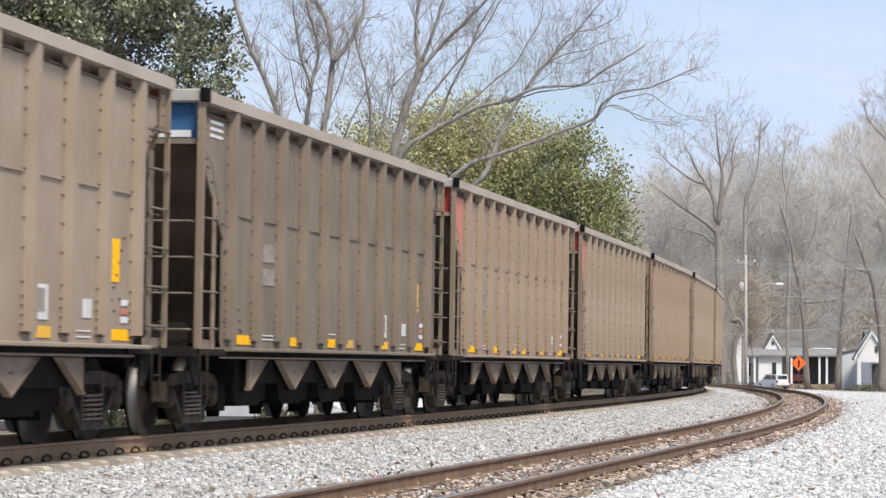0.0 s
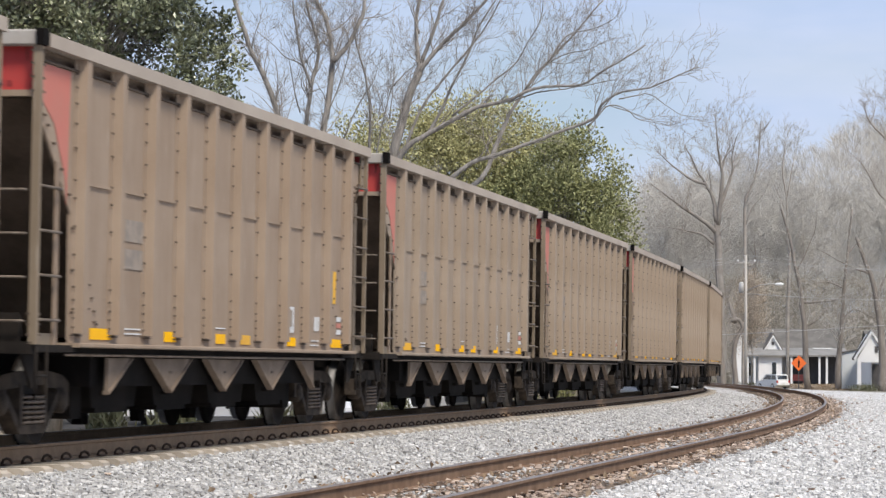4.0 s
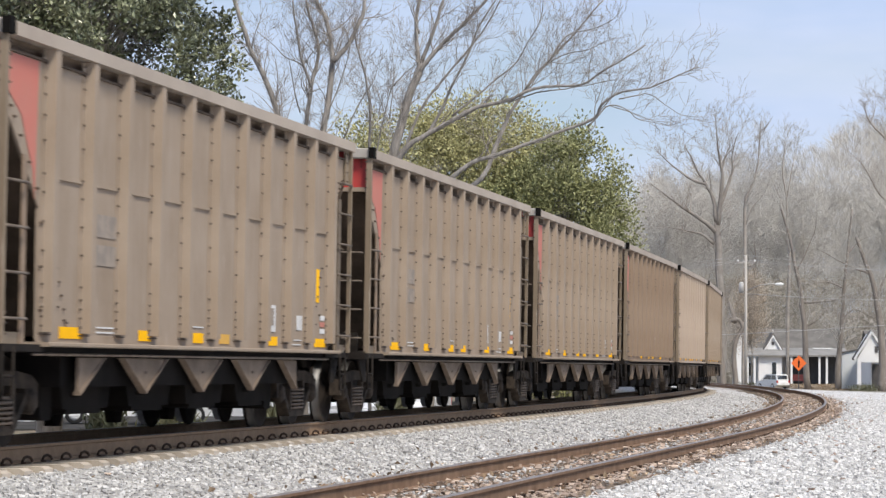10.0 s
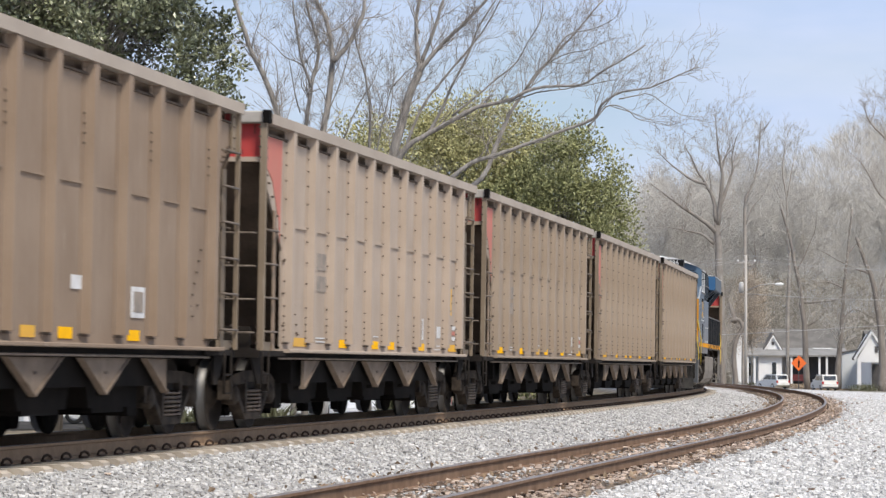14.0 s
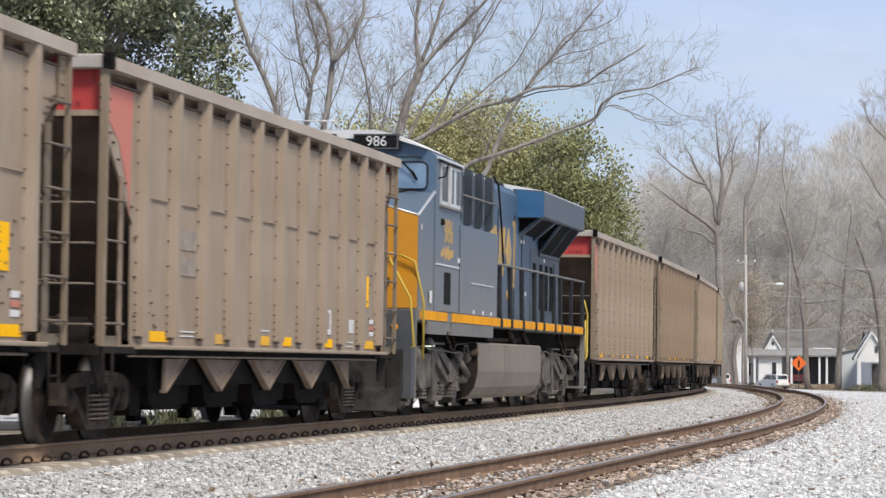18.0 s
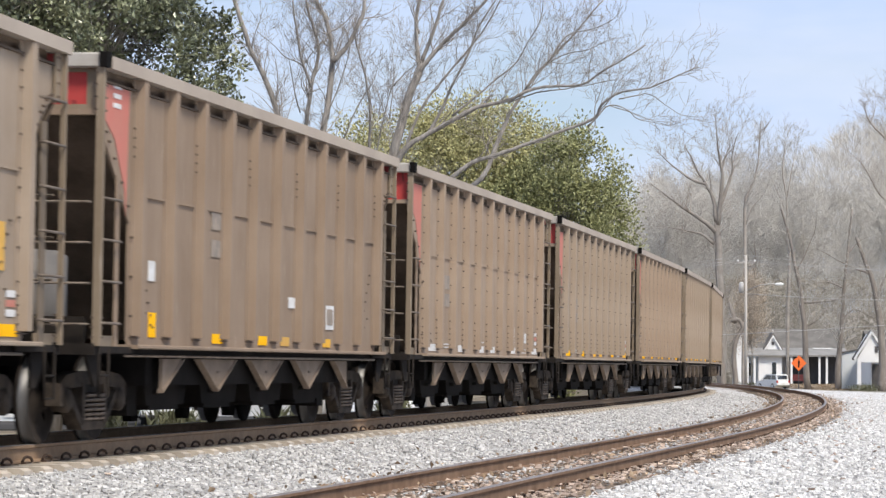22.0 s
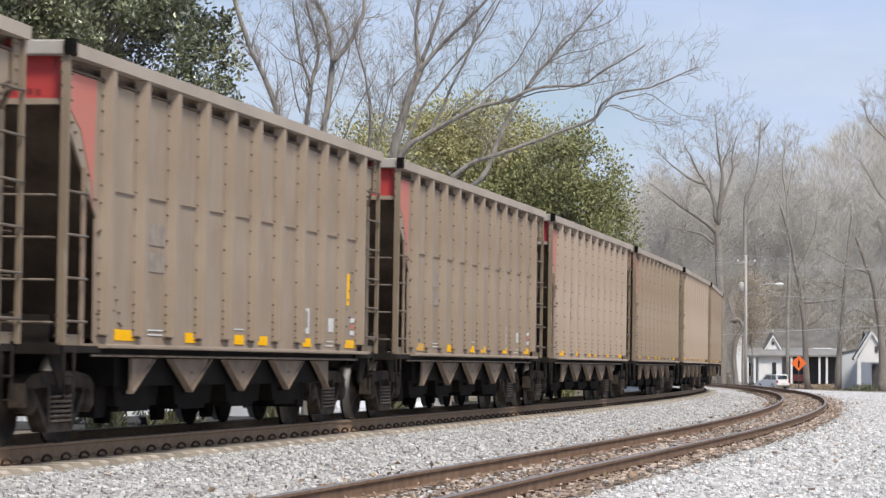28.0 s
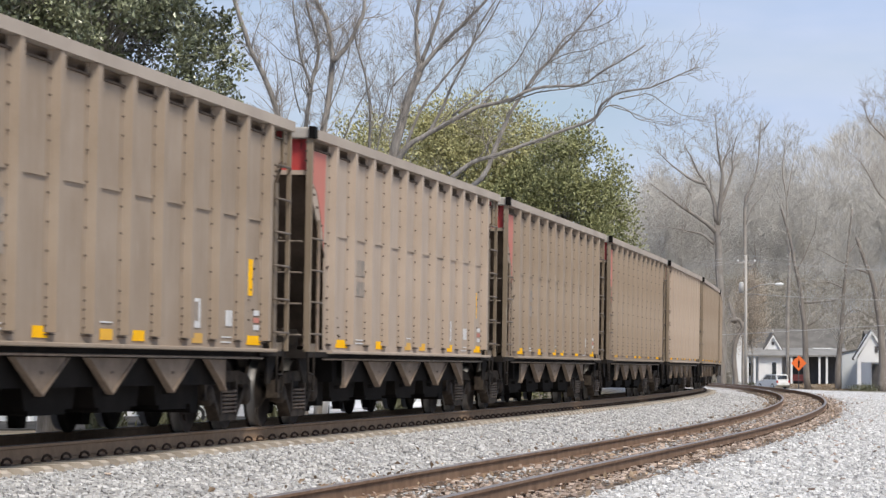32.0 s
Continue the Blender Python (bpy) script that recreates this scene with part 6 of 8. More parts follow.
bare_tree("bare_tree", "slim leafless tree with pale grey bark", [
    (0.17, 0.06, 0.5, [(-4.9, trunk_to_ground), (-4.75, 3.5), (-4.68, 7.38), (-4.57, 8.73), (-4.46, 9.57), (-4.35, 10.39), (-4.22, 10.89), (-4.18, 11.44), (-4.39, 12.26), (-4.53, 12.68), (-4.64, 13.59)]),
    (0.09, 0.04, 0.4, [(-4.38, 10.05), (-4.73, 11.01), (-4.88, 11.85), (-5.01, 12.67), (-5.1, 13.8)]),
    (0.045, 0.015, 0.3, [(-4.6, 10.69), (-4.84, 10.9), (-5.26, 11.08), (-5.63, 11.46), (-6.2, 11.94)]),
    (0.045, 0.015, -0.2, [(-4.74, 9.21), (-4.93, 9.87), (-5.06, 10.62), (-5.14, 11.12)]),
    (0.05, 0.02, 0.2, [(-4.3, 11.35), (-3.95, 11.62), (-3.71, 11.99)]),
    (0.035, 0.015, 0.2, [(-4.52, 9.81), (-4.18, 10), (-3.85, 10.12)])], 97, 4)
bare_tree("bare_tree", "leaning leafless tree with pale grey bark", [
    (0.20, 0.08, -0.5, [(-4.3, trunk_to_ground), (-4.6, 4.0), (-4.92, 7.38), (-5.28, 8.95), (-5.7, 10.04), (-6.12, 10.88), (-6.47, 11.97), (-6.6, 12.39), (-6.83, 13.21), (-7.1, 14.5)])], 92, 5)
bare_tree("bare_tree", "slim leafless sapling behind the line", [
    (0.11, 0.04, 0.3, [(-2.4, trunk_to_ground), (-2.42, 3.0), (-2.45, 6.84), (-2.49, 8.19), (-2.49, 9.71), (-2.72, 10.9), (-2.94, 11.64), (-3.09, 12.5)]),
    (0.06, 0.025, 0.2, [(-2.44, 6.2), (-2.2, 8.2), (-1.95, 9.4), (-1.6, 10.6)]),
    (0.05, 0.018, 0.2, [(-3.38, 8.36), (-2.93, 9.4), (-2.6, 9.99), (-2.37, 10.35), (-2.22, 10.86)]),
    (0.035, 0.012, 0.2, [(-1.8, 9.12), (-1.69, 10.26), (-1.74, 11.4)])], 98, 6)
broad_stems = [
    (0.30, 0.2, 0.0, [(-1.9, trunk_to_ground), (-1.85, 2.5), (-1.74, 6.66), (-1.53, 8.12), (-1.33, 8.82), (-1.13, 9.59), (-0.79, 10.41), (-0.75, 10.61)]),
    (0.15, 0.06, 0.6, [(-0.79, 10.5), (-0.82, 10.69), (-0.9, 11.45), (-0.9, 12.28), (-0.79, 13.06), (-0.75, 14.6)]),
    (0.12, 0.04, -0.7, [(-0.75, 10.6), (-0.31, 11.8), (-0.02, 12.7), (0.2, 13.43), (0.4, 14.8)]),
    (0.16, 0.05, -1.0, [(-0.86, 10.25), (-0.66, 10.56), (-0.09, 11.24), (0.46, 11.73), (1.01, 12.29), (1.75, 13.17), (2.6, 14.4)])]
broad_limbs = [
    (0.18, 0.03, -2.0, [(-1.76, 6.0), (-1.55, 7.25), (-1.17, 7.91), (-0.44, 8.39), (0.29, 8.77), (1.08, 9.18), (1.86, 9.33), (2.89, 9.74), (3.44, 9.81), (4.37, 9.85), (4.99, 10.22), (5.77, 10.68), (6.41, 11.09)]),
    (0.09, 0.03, -1.0, [(-0.6, 8.25), (0.0, 9.3), (0.29, 9.96), (0.77, 10.9), (1.15, 11.85), (1.7, 12.71), (2.1, 13.6)]),
    (0.09, 0.03, -0.6, [(-1.3, 7.7), (-0.8, 9.04), (0.29, 10.51), (1.21, 11.61), (1.94, 12.89)]),
    (0.05, 0.02, 0.3, [(-1.62, 9.93), (-1.24, 10.38), (-0.87, 10.67)]),
    (0.06, 0.02, -0.6, [(0.27, 8.97), (0.91, 9.47), (1.51, 9.99), (2.35, 10.69), (2.73, 11.37), (3.1, 12.02), (3.21, 12.85)]),
    (0.05, 0.02, 0.3, [(-0.81, 11.63), (-0.97, 12.18), (-1.18, 12.73)])]
bare_tree("bare_tree", "broad leafless tree with long leaning limbs", broad_stems + broad_limbs, 95, 7)
low_limbs = [
    (0.30, 0.24, 0.0, [(-0.4, trunk_to_ground), (-0.35, 2.0), (-0.25, 4.2), (0.0, 6.2)]),
    (0.16, 0.028, -2.4, [(-0.05, 6.0), (0.11, 6.67), (0.84, 7.3), (1.86, 7.65), (2.89, 8.0), (3.75, 8.33), (4.77, 8.72), (4.99, 9.13), (5.63, 9.51), (6.49, 9.63), (7.35, 10.0), (7.97, 10.24)]),
    (0.03, 0.014, -0.3, [(5.30, 9.25), (6.1, 8.97), (6.72, 8.73), (7.27, 8.7)]),
    (0.16, 0.035, 0.8, [(-0.02, 6.1), (1.21, 6.86), (1.7, 7.99), (2.1, 8.95), (2.65, 9.81), (3.44, 10.76), (4.22, 11.63), (5.15, 12.73)])]
low_boughs = [
    (0.05, 0.014, -0.4, [(3.31, 10.59), (3.67, 11.1), (4.03, 11.51), (4.79, 11.69), (5.43, 11.99), (5.73, 12.43)]),
    (0.045, 0.012, -0.3, [(2.62, 9.75), (3.16, 10.41), (3.85, 10.85), (4.61, 11), (5.07, 11.22), (5.52, 11.4)]),
    (0.04, 0.012, 0.3, [(2.53, 9.62), (2.98, 10.3), (3.38, 10.63), (3.89, 10.59), (4.43, 10.78), (4.76, 10.93)]),
    (0.035, 0.012, 0.1, [(4.65, 9.96), (4.67, 10.45), (4.79, 11.04), (4.86, 11.55)]),
    (0.035, 0.012, 0.1, [(3.71, 9.76), (3.6, 10.23), (3.65, 10.67)])]
low_sprays = [
    (0.05, 0.012, -0.3, [(2.08, 9.31), (2.98, 9.63), (3.89, 9.74), (4.8, 9.91), (5.52, 10.04), (5.92, 9.95)]),
    (0.05, 0.012, -0.4, [(4.62, 8.56), (4.91, 8.85), (5.2, 9.18), (5.56, 9.22), (5.94, 9.04), (6.18, 8.79), (6.61, 8.68), (7.43, 8.54)]),
    (0.04, 0.01, -0.4, [(5.61, 9.44), (6.16, 9.55), (6.61, 9.59), (7.16, 9.19), (7.61, 8.92), (8.39, 8.82)]),
    (0.04, 0.012, 0.1, [(4.62, 8.42), (4.86, 8.6), (4.85, 9.14), (4.98, 9.55), (5.14, 10.06)])]
bare_tree("bare_tree", "leafless tree with low spreading limbs", low_limbs + low_boughs + low_sprays, 94, 8)


def leaf_tree(name, label, base, centre, radii, clumps, per, leaf, material, seed, trunk_r, gaps=0.0, low=None, tuft=0.24, broad=0.21, holes=()):
    """An evergreen: trunk and limbs, and a crown of clumps of folded leaves with an uneven outline."""
    r = np.random.default_rng(seed)
    rr = random.Random(seed)
    tree = thing(name, label, "tree")
    b, c = Vector(base), Vector(centre)
    part("trunk", Shape().tube([b, b.lerp(c, 0.5) + Vector((0.2, 0, 0)), c], [trunk_r, trunk_r * 0.7, trunk_r * 0.3], 8), BARK, tree)
    br = Shape()
    cl = []
    while len(cl) < clumps:
        d = r.normal(0, 1, 3)
        d /= np.linalg.norm(d)
        rad = r.uniform(0.25, 1.0) ** 0.45
        lump = 1 + 0.16 * math.sin(3.1 * d[0] + 2.3 * d[2] + seed) + 0.12 * math.sin(5.7 * d[2] - 3.9 * d[1])
        p = np.array(centre) + d * rad * lump * np.array(radii)
        if low is not None and p[2] < low + 0.5 * r.random():
            continue
        if any((p[0] - hx) ** 2 + (p[2] - hz) ** 2 < hr * hr for hx, hz, hr in holes):
            continue
        if gaps and noise.noise((p[0] * 0.75 + seed, p[1] * 0.12, p[2] * 0.75)) > gaps:
            continue
        cl.append(p)
    for p in cl[::5]:
        q = Vector(p)
        s0 = b.lerp(c, rr.uniform(0.55, 1.0))
        br.tube([s0, s0.lerp(q, 0.5) + Vector((0, 0, rr.uniform(-0.2, 0.5))), q], [0.022, 0.014, 0.008], 4, caps=False)
    part("branchwork", br, BARK, tree)
    cl = np.array(cl)
    n = clumps * per
    at = np.repeat(cl, per, 0) + r.normal(0, tuft, (n, 3)) * np.array([1, 1, 0.85])
    d = at - np.repeat(cl, per, 0) + r.normal(0, 0.18, (n, 3)) + np.array([0, 0, 0.12])
    d /= np.linalg.norm(d, axis=1)[:, None]
    side = np.cross(d, r.normal(0, 1, (n, 3)))
    side /= np.linalg.norm(side, axis=1)[:, None]
    nor = np.cross(d, side)
    L = r.uniform(leaf * 0.65, leaf * 1.25, n)[:, None]
    wd = L * broad
    v = np.stack([at, at + d * L * 0.5 + side * wd + nor * wd * 0.35, at + d * L, at + d * L * 0.5 - side * wd + nor * wd * 0.35], 1).reshape(-1, 3)
    k = np.arange(n)[:, None] * 4
    f = np.concatenate([k + np.array([[0, 1, 2]]), k + np.array([[0, 2, 3]])], 1).reshape(-1, 3)
    me = bpy.data.meshes.new("crown")
    me.from_pydata(v.tolist(), [], f.tolist())
    me.materials.append(material)
    cr = new("crown", me)
    cr.parent = tree
    return tree


leaf_tree("magnolia_tree", "large evergreen magnolia with glossy dark green leaves", (-9.4, 70, -1.4), (-8.8, 70, 11.2), (4.65, 3.6, 5.3), 2800, 36, 0.145, DEEP, 21, 0.32, 0.24, None, 0.13, 0.27, ((-6.85, 8.2, 0.5), (-5.7, 9.5, 0.3), (-6.5, 9.0, 0.25)))
leaf_tree("evergreen_tree", "broad evergreen with yellow-green and dark leaves", (0.8, 119, -1.4), (0.35, 119, 7.2), (4.7, 4.0, 5.2), 2300, 46, 0.155, OLIVE, 22, 0.3, 0.36, None, 0.28, 0.25)
leaf_tree("evergreen_tree", "dark green evergreen beside the line", (4.6, 116, -1.4), (4.35, 116, 5.45), (2.75, 2.4, 5.3), 1650, 44, 0.15, MIDGREEN, 23, 0.22, 0.3, None, 0.20, 0.25)


def gz_at(x, y):
    return float(ground_z(np.array([float(x)]), np.array([float(y)]))[0])


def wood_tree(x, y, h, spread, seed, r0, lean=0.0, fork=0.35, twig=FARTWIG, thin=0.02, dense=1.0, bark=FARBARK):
    """A tall leafless street or woodland tree, far off: a wavering stem, limbs from its upper part and a haze of twigs."""
    r = random.Random(seed)
    z0 = gz_at(x, y) - 0.2
    tree = thing("bare_woodland_tree", "tall leafless grey tree beyond the street", "tree", "bare woods beyond the street")
    n = 9
    stem = [Vector((x + lean * h * f + (r.uniform(-0.25, 0.25) if 0 < f else 0), y + r.uniform(-0.2, 0.2), z0 + h * f * 0.92)) for f in [i / n for i in range(n + 1)]]
    rad = [r0 * (1.1 - 1.02 * (i / n) ** 0.8) for i in range(n + 1)]
    part("trunk", Shape().tube(stem, rad, 8), bark, tree)
    li, tw = Shape(), Shape()
    for k in range(r.randint(8, 11)):
        f = fork + (0.92 - fork) * (k + r.random()) / 11
        i = min(n - 1, int(f * n))
        base = stem[i].lerp(stem[i + 1], f * n - i)
        a = r.uniform(0, 6.283)
        out = r.uniform(0.55, 1.25) * spread
        d = Vector((math.cos(a) * out, math.sin(a) * out * 0.7, r.uniform(0.45, 1.0))).normalized()
        ln = h * (1.04 - f) * r.uniform(0.55, 0.85)
        pts, p = [base.copy()], base.copy()
        for j in range(6):
            d = (d + Vector((r.uniform(-0.2, 0.2), r.uniform(-0.2, 0.2), r.uniform(-0.02, 0.16)))).normalized()
            p = p + d * ln / 6
            pts.append(p.copy())
        lr = [max(thin, min(0.17, rad[i] * 0.42) * (1 - 0.9 * j / 6)) for j in range(7)]
        li.tube(pts, lr, 5, caps=False)
        for j in range(1, 7):
            for q in range(int(3 * dense)):
                side = Vector((r.uniform(-1, 1), r.uniform(-1, 1), r.uniform(-0.3, 0.9)))
                grow(tw, pts[j], (d * 0.6 + side * 0.8), ln * r.uniform(0.18, 0.42), min(0.055, lr[j] * 0.4), 2, r, thin, 0.3, 0.05, 4)
    part("limbwork", li, bark, tree)
    tagged(part("twigwork", tw, twig, tree), kind="stuff")
    return tree


# the large trees among the houses, each with its own limbs
WOODS = "bare woods beyond the street"
crown_tree = [
    (0.62, 0.36, 0, [(28.55, -2.49), (28.36, 6.16), (28.18, 13.08), (27.95, 15.69)]),
    (0.34, 0.07, -2, [(27.95, 14.7), (26.91, 15.62), (25.46, 16.54), (24.3, 17.23), (22.86, 18.26), (20.83, 19.7)]),
    (0.30, 0.06, 2, [(27.95, 15.86), (27.6, 18.29), (26.9, 19.73), (26.03, 21.17), (25.45, 22.62), (24.81, 23.6)]),
    (0.2, 0.05, 1, [(26.9, 19.61), (25.45, 20.13), (24.01, 21.16), (22.85, 22.14), (21.69, 23.35)]),
    (0.34, 0.06, -1, [(28.06, 15.51), (28.35, 18.29), (28.52, 20.61), (28.17, 22.34), (27.93, 24.08), (27.76, 26.69)]),
    (0.26, 0.05, 1.5, [(28.41, 17.6), (29.21, 19.74), (29.67, 21.19), (29.67, 22.93), (30.36, 25.14)]),
    (0.16, 0.05, 1, [(28.46, 20.9), (28.92, 22.64), (29.61, 24.09)]),
    (0.2, 0.05, -1.5, [(27.72, 13.54), (26.33, 14.52), (24.89, 14.8), (22.86, 15.14)])]
house_trees = (
    ("big spreading leafless tree beside the street", crown_tree, 300, MIDBARK),
    ("slim leafless grey tree behind the cottage", [
    (0.3, 0.06, 0, [(34.32, -2.22), (34.38, 6.79), (34.43, 19.05), (34.94, 20.99), (35.72, 23.26), (36.04, 25.52), (36.29, 29.09)]),
    (0.12, 0.03, 1, [(34.62, 20.21), (35.46, 22.29), (36.62, 23.59), (37.91, 24.76)]),
    (0.1, 0.03, -1, [(34.5, 17.11), (35.2, 19.05), (36.49, 20.68), (37.27, 22.3)])], 335, FARBARK),
    ("upright leafless grey tree behind the cottage", [
    (0.3, 0.06, 0, [(41.1, -2.33), (41.3, 12.48), (41.03, 17.87), (40.96, 21.24), (40.49, 24.62), (40.82, 27.66)]),
    (0.12, 0.03, 1, [(41.03, 21.38), (41.63, 24.62), (42.31, 27.2)]),
    (0.12, 0.03, -1, [(41.03, 19.08), (39.81, 21.91), (38.6, 24.27)])], 350, FARBARK),
    ("thick leafless tree standing before the cottage porch", [
    (0.5, 0.12, 0, [(42.9, -1.74), (42.57, 4.35), (42.04, 9.66), (41.24, 13.64), (40.51, 16.96), (39.58, 20.28)]),
    (0.16, 0.04, -1.5, [(42.1, 8.6), (43.56, 8.61), (45.89, 8.88), (47.41, 9.42), (48.87, 8.63)]),
    (0.14, 0.03, 1, [(41.57, 12.31), (42.9, 14.98), (43.9, 17.64), (44.1, 20.97)]),
    (0.12, 0.03, -1, [(42.37, 5.68), (43.9, 6.48), (45.22, 8.02), (46.35, 9.15)])], 345, DARKBARK),
    ("crooked leafless tree between the two cottages", [
    (0.5, 0.12, 0, [(46.42, -1.85), (46.48, 1.72), (46.75, 5.04), (47.02, 8.36), (47.28, 11.68), (47.68, 15.67), (48.08, 19.66)]),
    (0.16, 0.04, -1.5, [(47.08, 10.35), (45.22, 11), (43.23, 10.79)]),
    (0.16, 0.04, 1, [(47.48, 14.34), (49.21, 16.01), (50.87, 16.68)]),
    (0.14, 0.04, 0.5, [(46.88, 6.37), (48.21, 7.83), (50.2, 7.05), (52.06, 6.06)])], 345, DARKBARK),
    ("stout leafless tree before the gabled cottage", [
    (0.62, 0.2, 0, [(48.59, -2.05), (48.6, 2.94), (48.29, 6.69), (47.67, 10.13), (46.67, 12.94), (45.73, 15.44)]),
    (0.2, 0.05, 1, [(48.04, 8.56), (49.04, 11.07), (50.42, 13.58)]),
    (0.16, 0.04, -1, [(47.29, 11.38), (45.42, 11.99), (42.92, 13.23), (41.04, 14.16)])], 325, DARKBARK),
    ("tall leafless tree with twisted upper limbs", [
    (0.4, 0.08, 0, [(62.4, -2.89), (62.25, 14.87), (61.93, 22.96), (61.53, 27.01), (60.32, 29.6), (59.35, 31.46), (57.08, 33.8), (56.27, 35.74)]),
    (0.14, 0.05, 1, [(60.32, 29.6), (60.48, 33.9), (60.89, 35.52), (60.73, 38.37)]),
    (0.12, 0.04, 1, [(59.92, 30.65), (60.32, 34.3), (59.43, 36.57)]),
    (0.18, 0.04, -1, [(62.01, 21.34), (58.29, 24.16), (56.92, 26.58), (55.62, 28.44), (53.03, 30.62)]),
    (0.1, 0.03, 1, [(57.08, 33.72), (57.73, 35.43), (57.98, 37.13)])], 392, FARBARK))
for i, (lab, limbs, depth, bark) in enumerate(house_trees):
    limbs = [(r0, r1 * (1.0 if k == 0 else 0.5), wob, pts) for k, (r0, r1, wob, pts) in enumerate(limbs)]
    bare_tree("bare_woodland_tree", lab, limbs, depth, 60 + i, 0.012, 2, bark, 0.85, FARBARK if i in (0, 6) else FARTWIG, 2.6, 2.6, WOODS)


def tree_line(u):
    """How high the far woods stand, as a slope from the camera, at each bearing."""
    return np.interp(u, (0.055, 0.063, 0.070, 0.080, 0.0935, 0.105, 0.113, 0.124, 0.132, 0.142, 0.151, 0.17), (0.055, 0.064, 0.070, 0.072, 0.074, 0.076, 0.079, 0.078, 0.083, 0.087, 0.088, 0.088))


wr = random.Random(40)
for i in range(26):
    y = wr.uniform(400, 560)
    u = wr.uniform(0.072, 0.165)
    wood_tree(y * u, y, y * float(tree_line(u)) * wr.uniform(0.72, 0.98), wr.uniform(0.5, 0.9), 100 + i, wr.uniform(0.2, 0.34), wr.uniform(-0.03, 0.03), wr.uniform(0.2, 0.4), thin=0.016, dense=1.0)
leaf_tree("dry_leaved_tree", "young tree holding dry tan leaves before the cottage", (33.4, 318, -1.9), (33.2, 318, 6.9), (1.9, 1.6, 4.2), 420, 36, 0.15, DRYLEAF, 24, 0.09, 0.34, 1.6, 0.36, 0.22)
bare_tree("bare_tree", "gnarled pollarded tree with crooked dark stems", [
    (0.34, 0.22, 0.4, [(25.1, -1.9), (24.95, 0.6), (24.8, 2.6), (24.7, 3.7), (24.3, 4.6), (24.4, 5.6)]),
    (0.30, 0.16, -0.4, [(26.2, -1.9), (26.1, 0.2), (26.0, 2.6), (26.35, 3.8), (26.75, 4.5), (26.3, 5.2), (25.7, 5.0)]),
    (0.22, 0.12, 0.2, [(26.2, 4.9), (25.75, 6.0), (25.55, 7.1)])], 262, 77, 0.016, 1, DARKBARK, 0.9)


def thicket():
    """The far winter wood: crowns of fine twigs beyond counting."""
    r = np.random.default_rng(9)
    crowns, per = 330, 460
    n = crowns * per
    cy = r.uniform(405, 640, crowns)
    cu = r.uniform(0.058, 0.17, crowns)
    top = tree_line(cu) * cy * r.uniform(0.16, 1.0, crowns) ** 0.6
    wide = r.uniform(2.2, 5.0, crowns) * cy / 480
    tall = r.uniform(5.0, 11.0, crowns) * cy / 480
    c = np.repeat(np.arange(crowns), per)
    a_, q = r.uniform(0, 6.283, n), r.random(n) ** 0.5
    up = r.random(n) ** 0.75
    shape_ = np.sqrt(np.clip(1.05 - up ** 2.2, 0.02, 1))
    x = cu[c] * cy[c] + np.cos(a_) * q * wide[c] * shape_
    y = cy[c] + np.sin(a_) * q * wide[c] * shape_
    z = top[c] - tall[c] * (1 - up)
    d = np.stack([np.cos(a_) * q * 0.75 + r.normal(0, 0.35, n), np.sin(a_) * q * 0.5, r.uniform(0.25, 1.0, n)], -1)
    d /= np.linalg.norm(d, axis=1)[:, None]
    ln = r.uniform(0.5, 2.4, n)[:, None]
    w = r.uniform(0.012, 0.030, n)[:, None] * np.array([[1, 0.3, 0]])
    a = np.stack([x, y, z], -1)
    v = np.stack([a - w, a + w, a + d * ln], 1).reshape(-1, 3)
    me = bpy.data.meshes.new("far_thicket")
    me.from_pydata(v.tolist(), [], np.arange(3 * n).reshape(-1, 3).tolist())
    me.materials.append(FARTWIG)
    return tagged(new("far_thicket", me), "dense grey winter thicket far behind the houses", "woods", kind="stuff")


thicket()


def undergrowth():
    """Brown brush and dead vines close behind the cottages."""
    r = np.random.default_rng(19)
    n = 66000
    y = r.uniform(394, 425, n)
    x = y * r.uniform(0.088, 0.165, n)
    h = r.uniform(0, 1, n) ** 1.1 * 15.5
    ln = r.uniform(0.5, 2.2, n)[:, None]
    d = np.stack([r.normal(0, 0.8, n), r.normal(0, 0.4, n), r.uniform(-0.4, 1.0, n)], -1)
    d /= np.linalg.norm(d, axis=1)[:, None]
    a = np.stack([x, y, h - 2.2], -1)
    w = r.uniform(0.01, 0.035, n)[:, None] * np.array([[1, 0.3, 0]])
    v = np.stack([a - w, a + w, a + d * ln], 1).reshape(-1, 3)
    me = bpy.data.meshes.new("undergrowth")
    me.from_pydata(v.tolist(), [], np.arange(3 * n).reshape(-1, 3).tolist())
    me.materials.append(mat("dry_brown_brush", (0.25, 0.228, 0.19), (0.39, 0.36, 0.31), 0.95, 0, 0.4, 6, 0, island=0.35, spec=0.05))
    return tagged(new("undergrowth", me), "dry brown brush and vines close behind the cottages", "undergrowth", kind="stuff")


undergrowth()


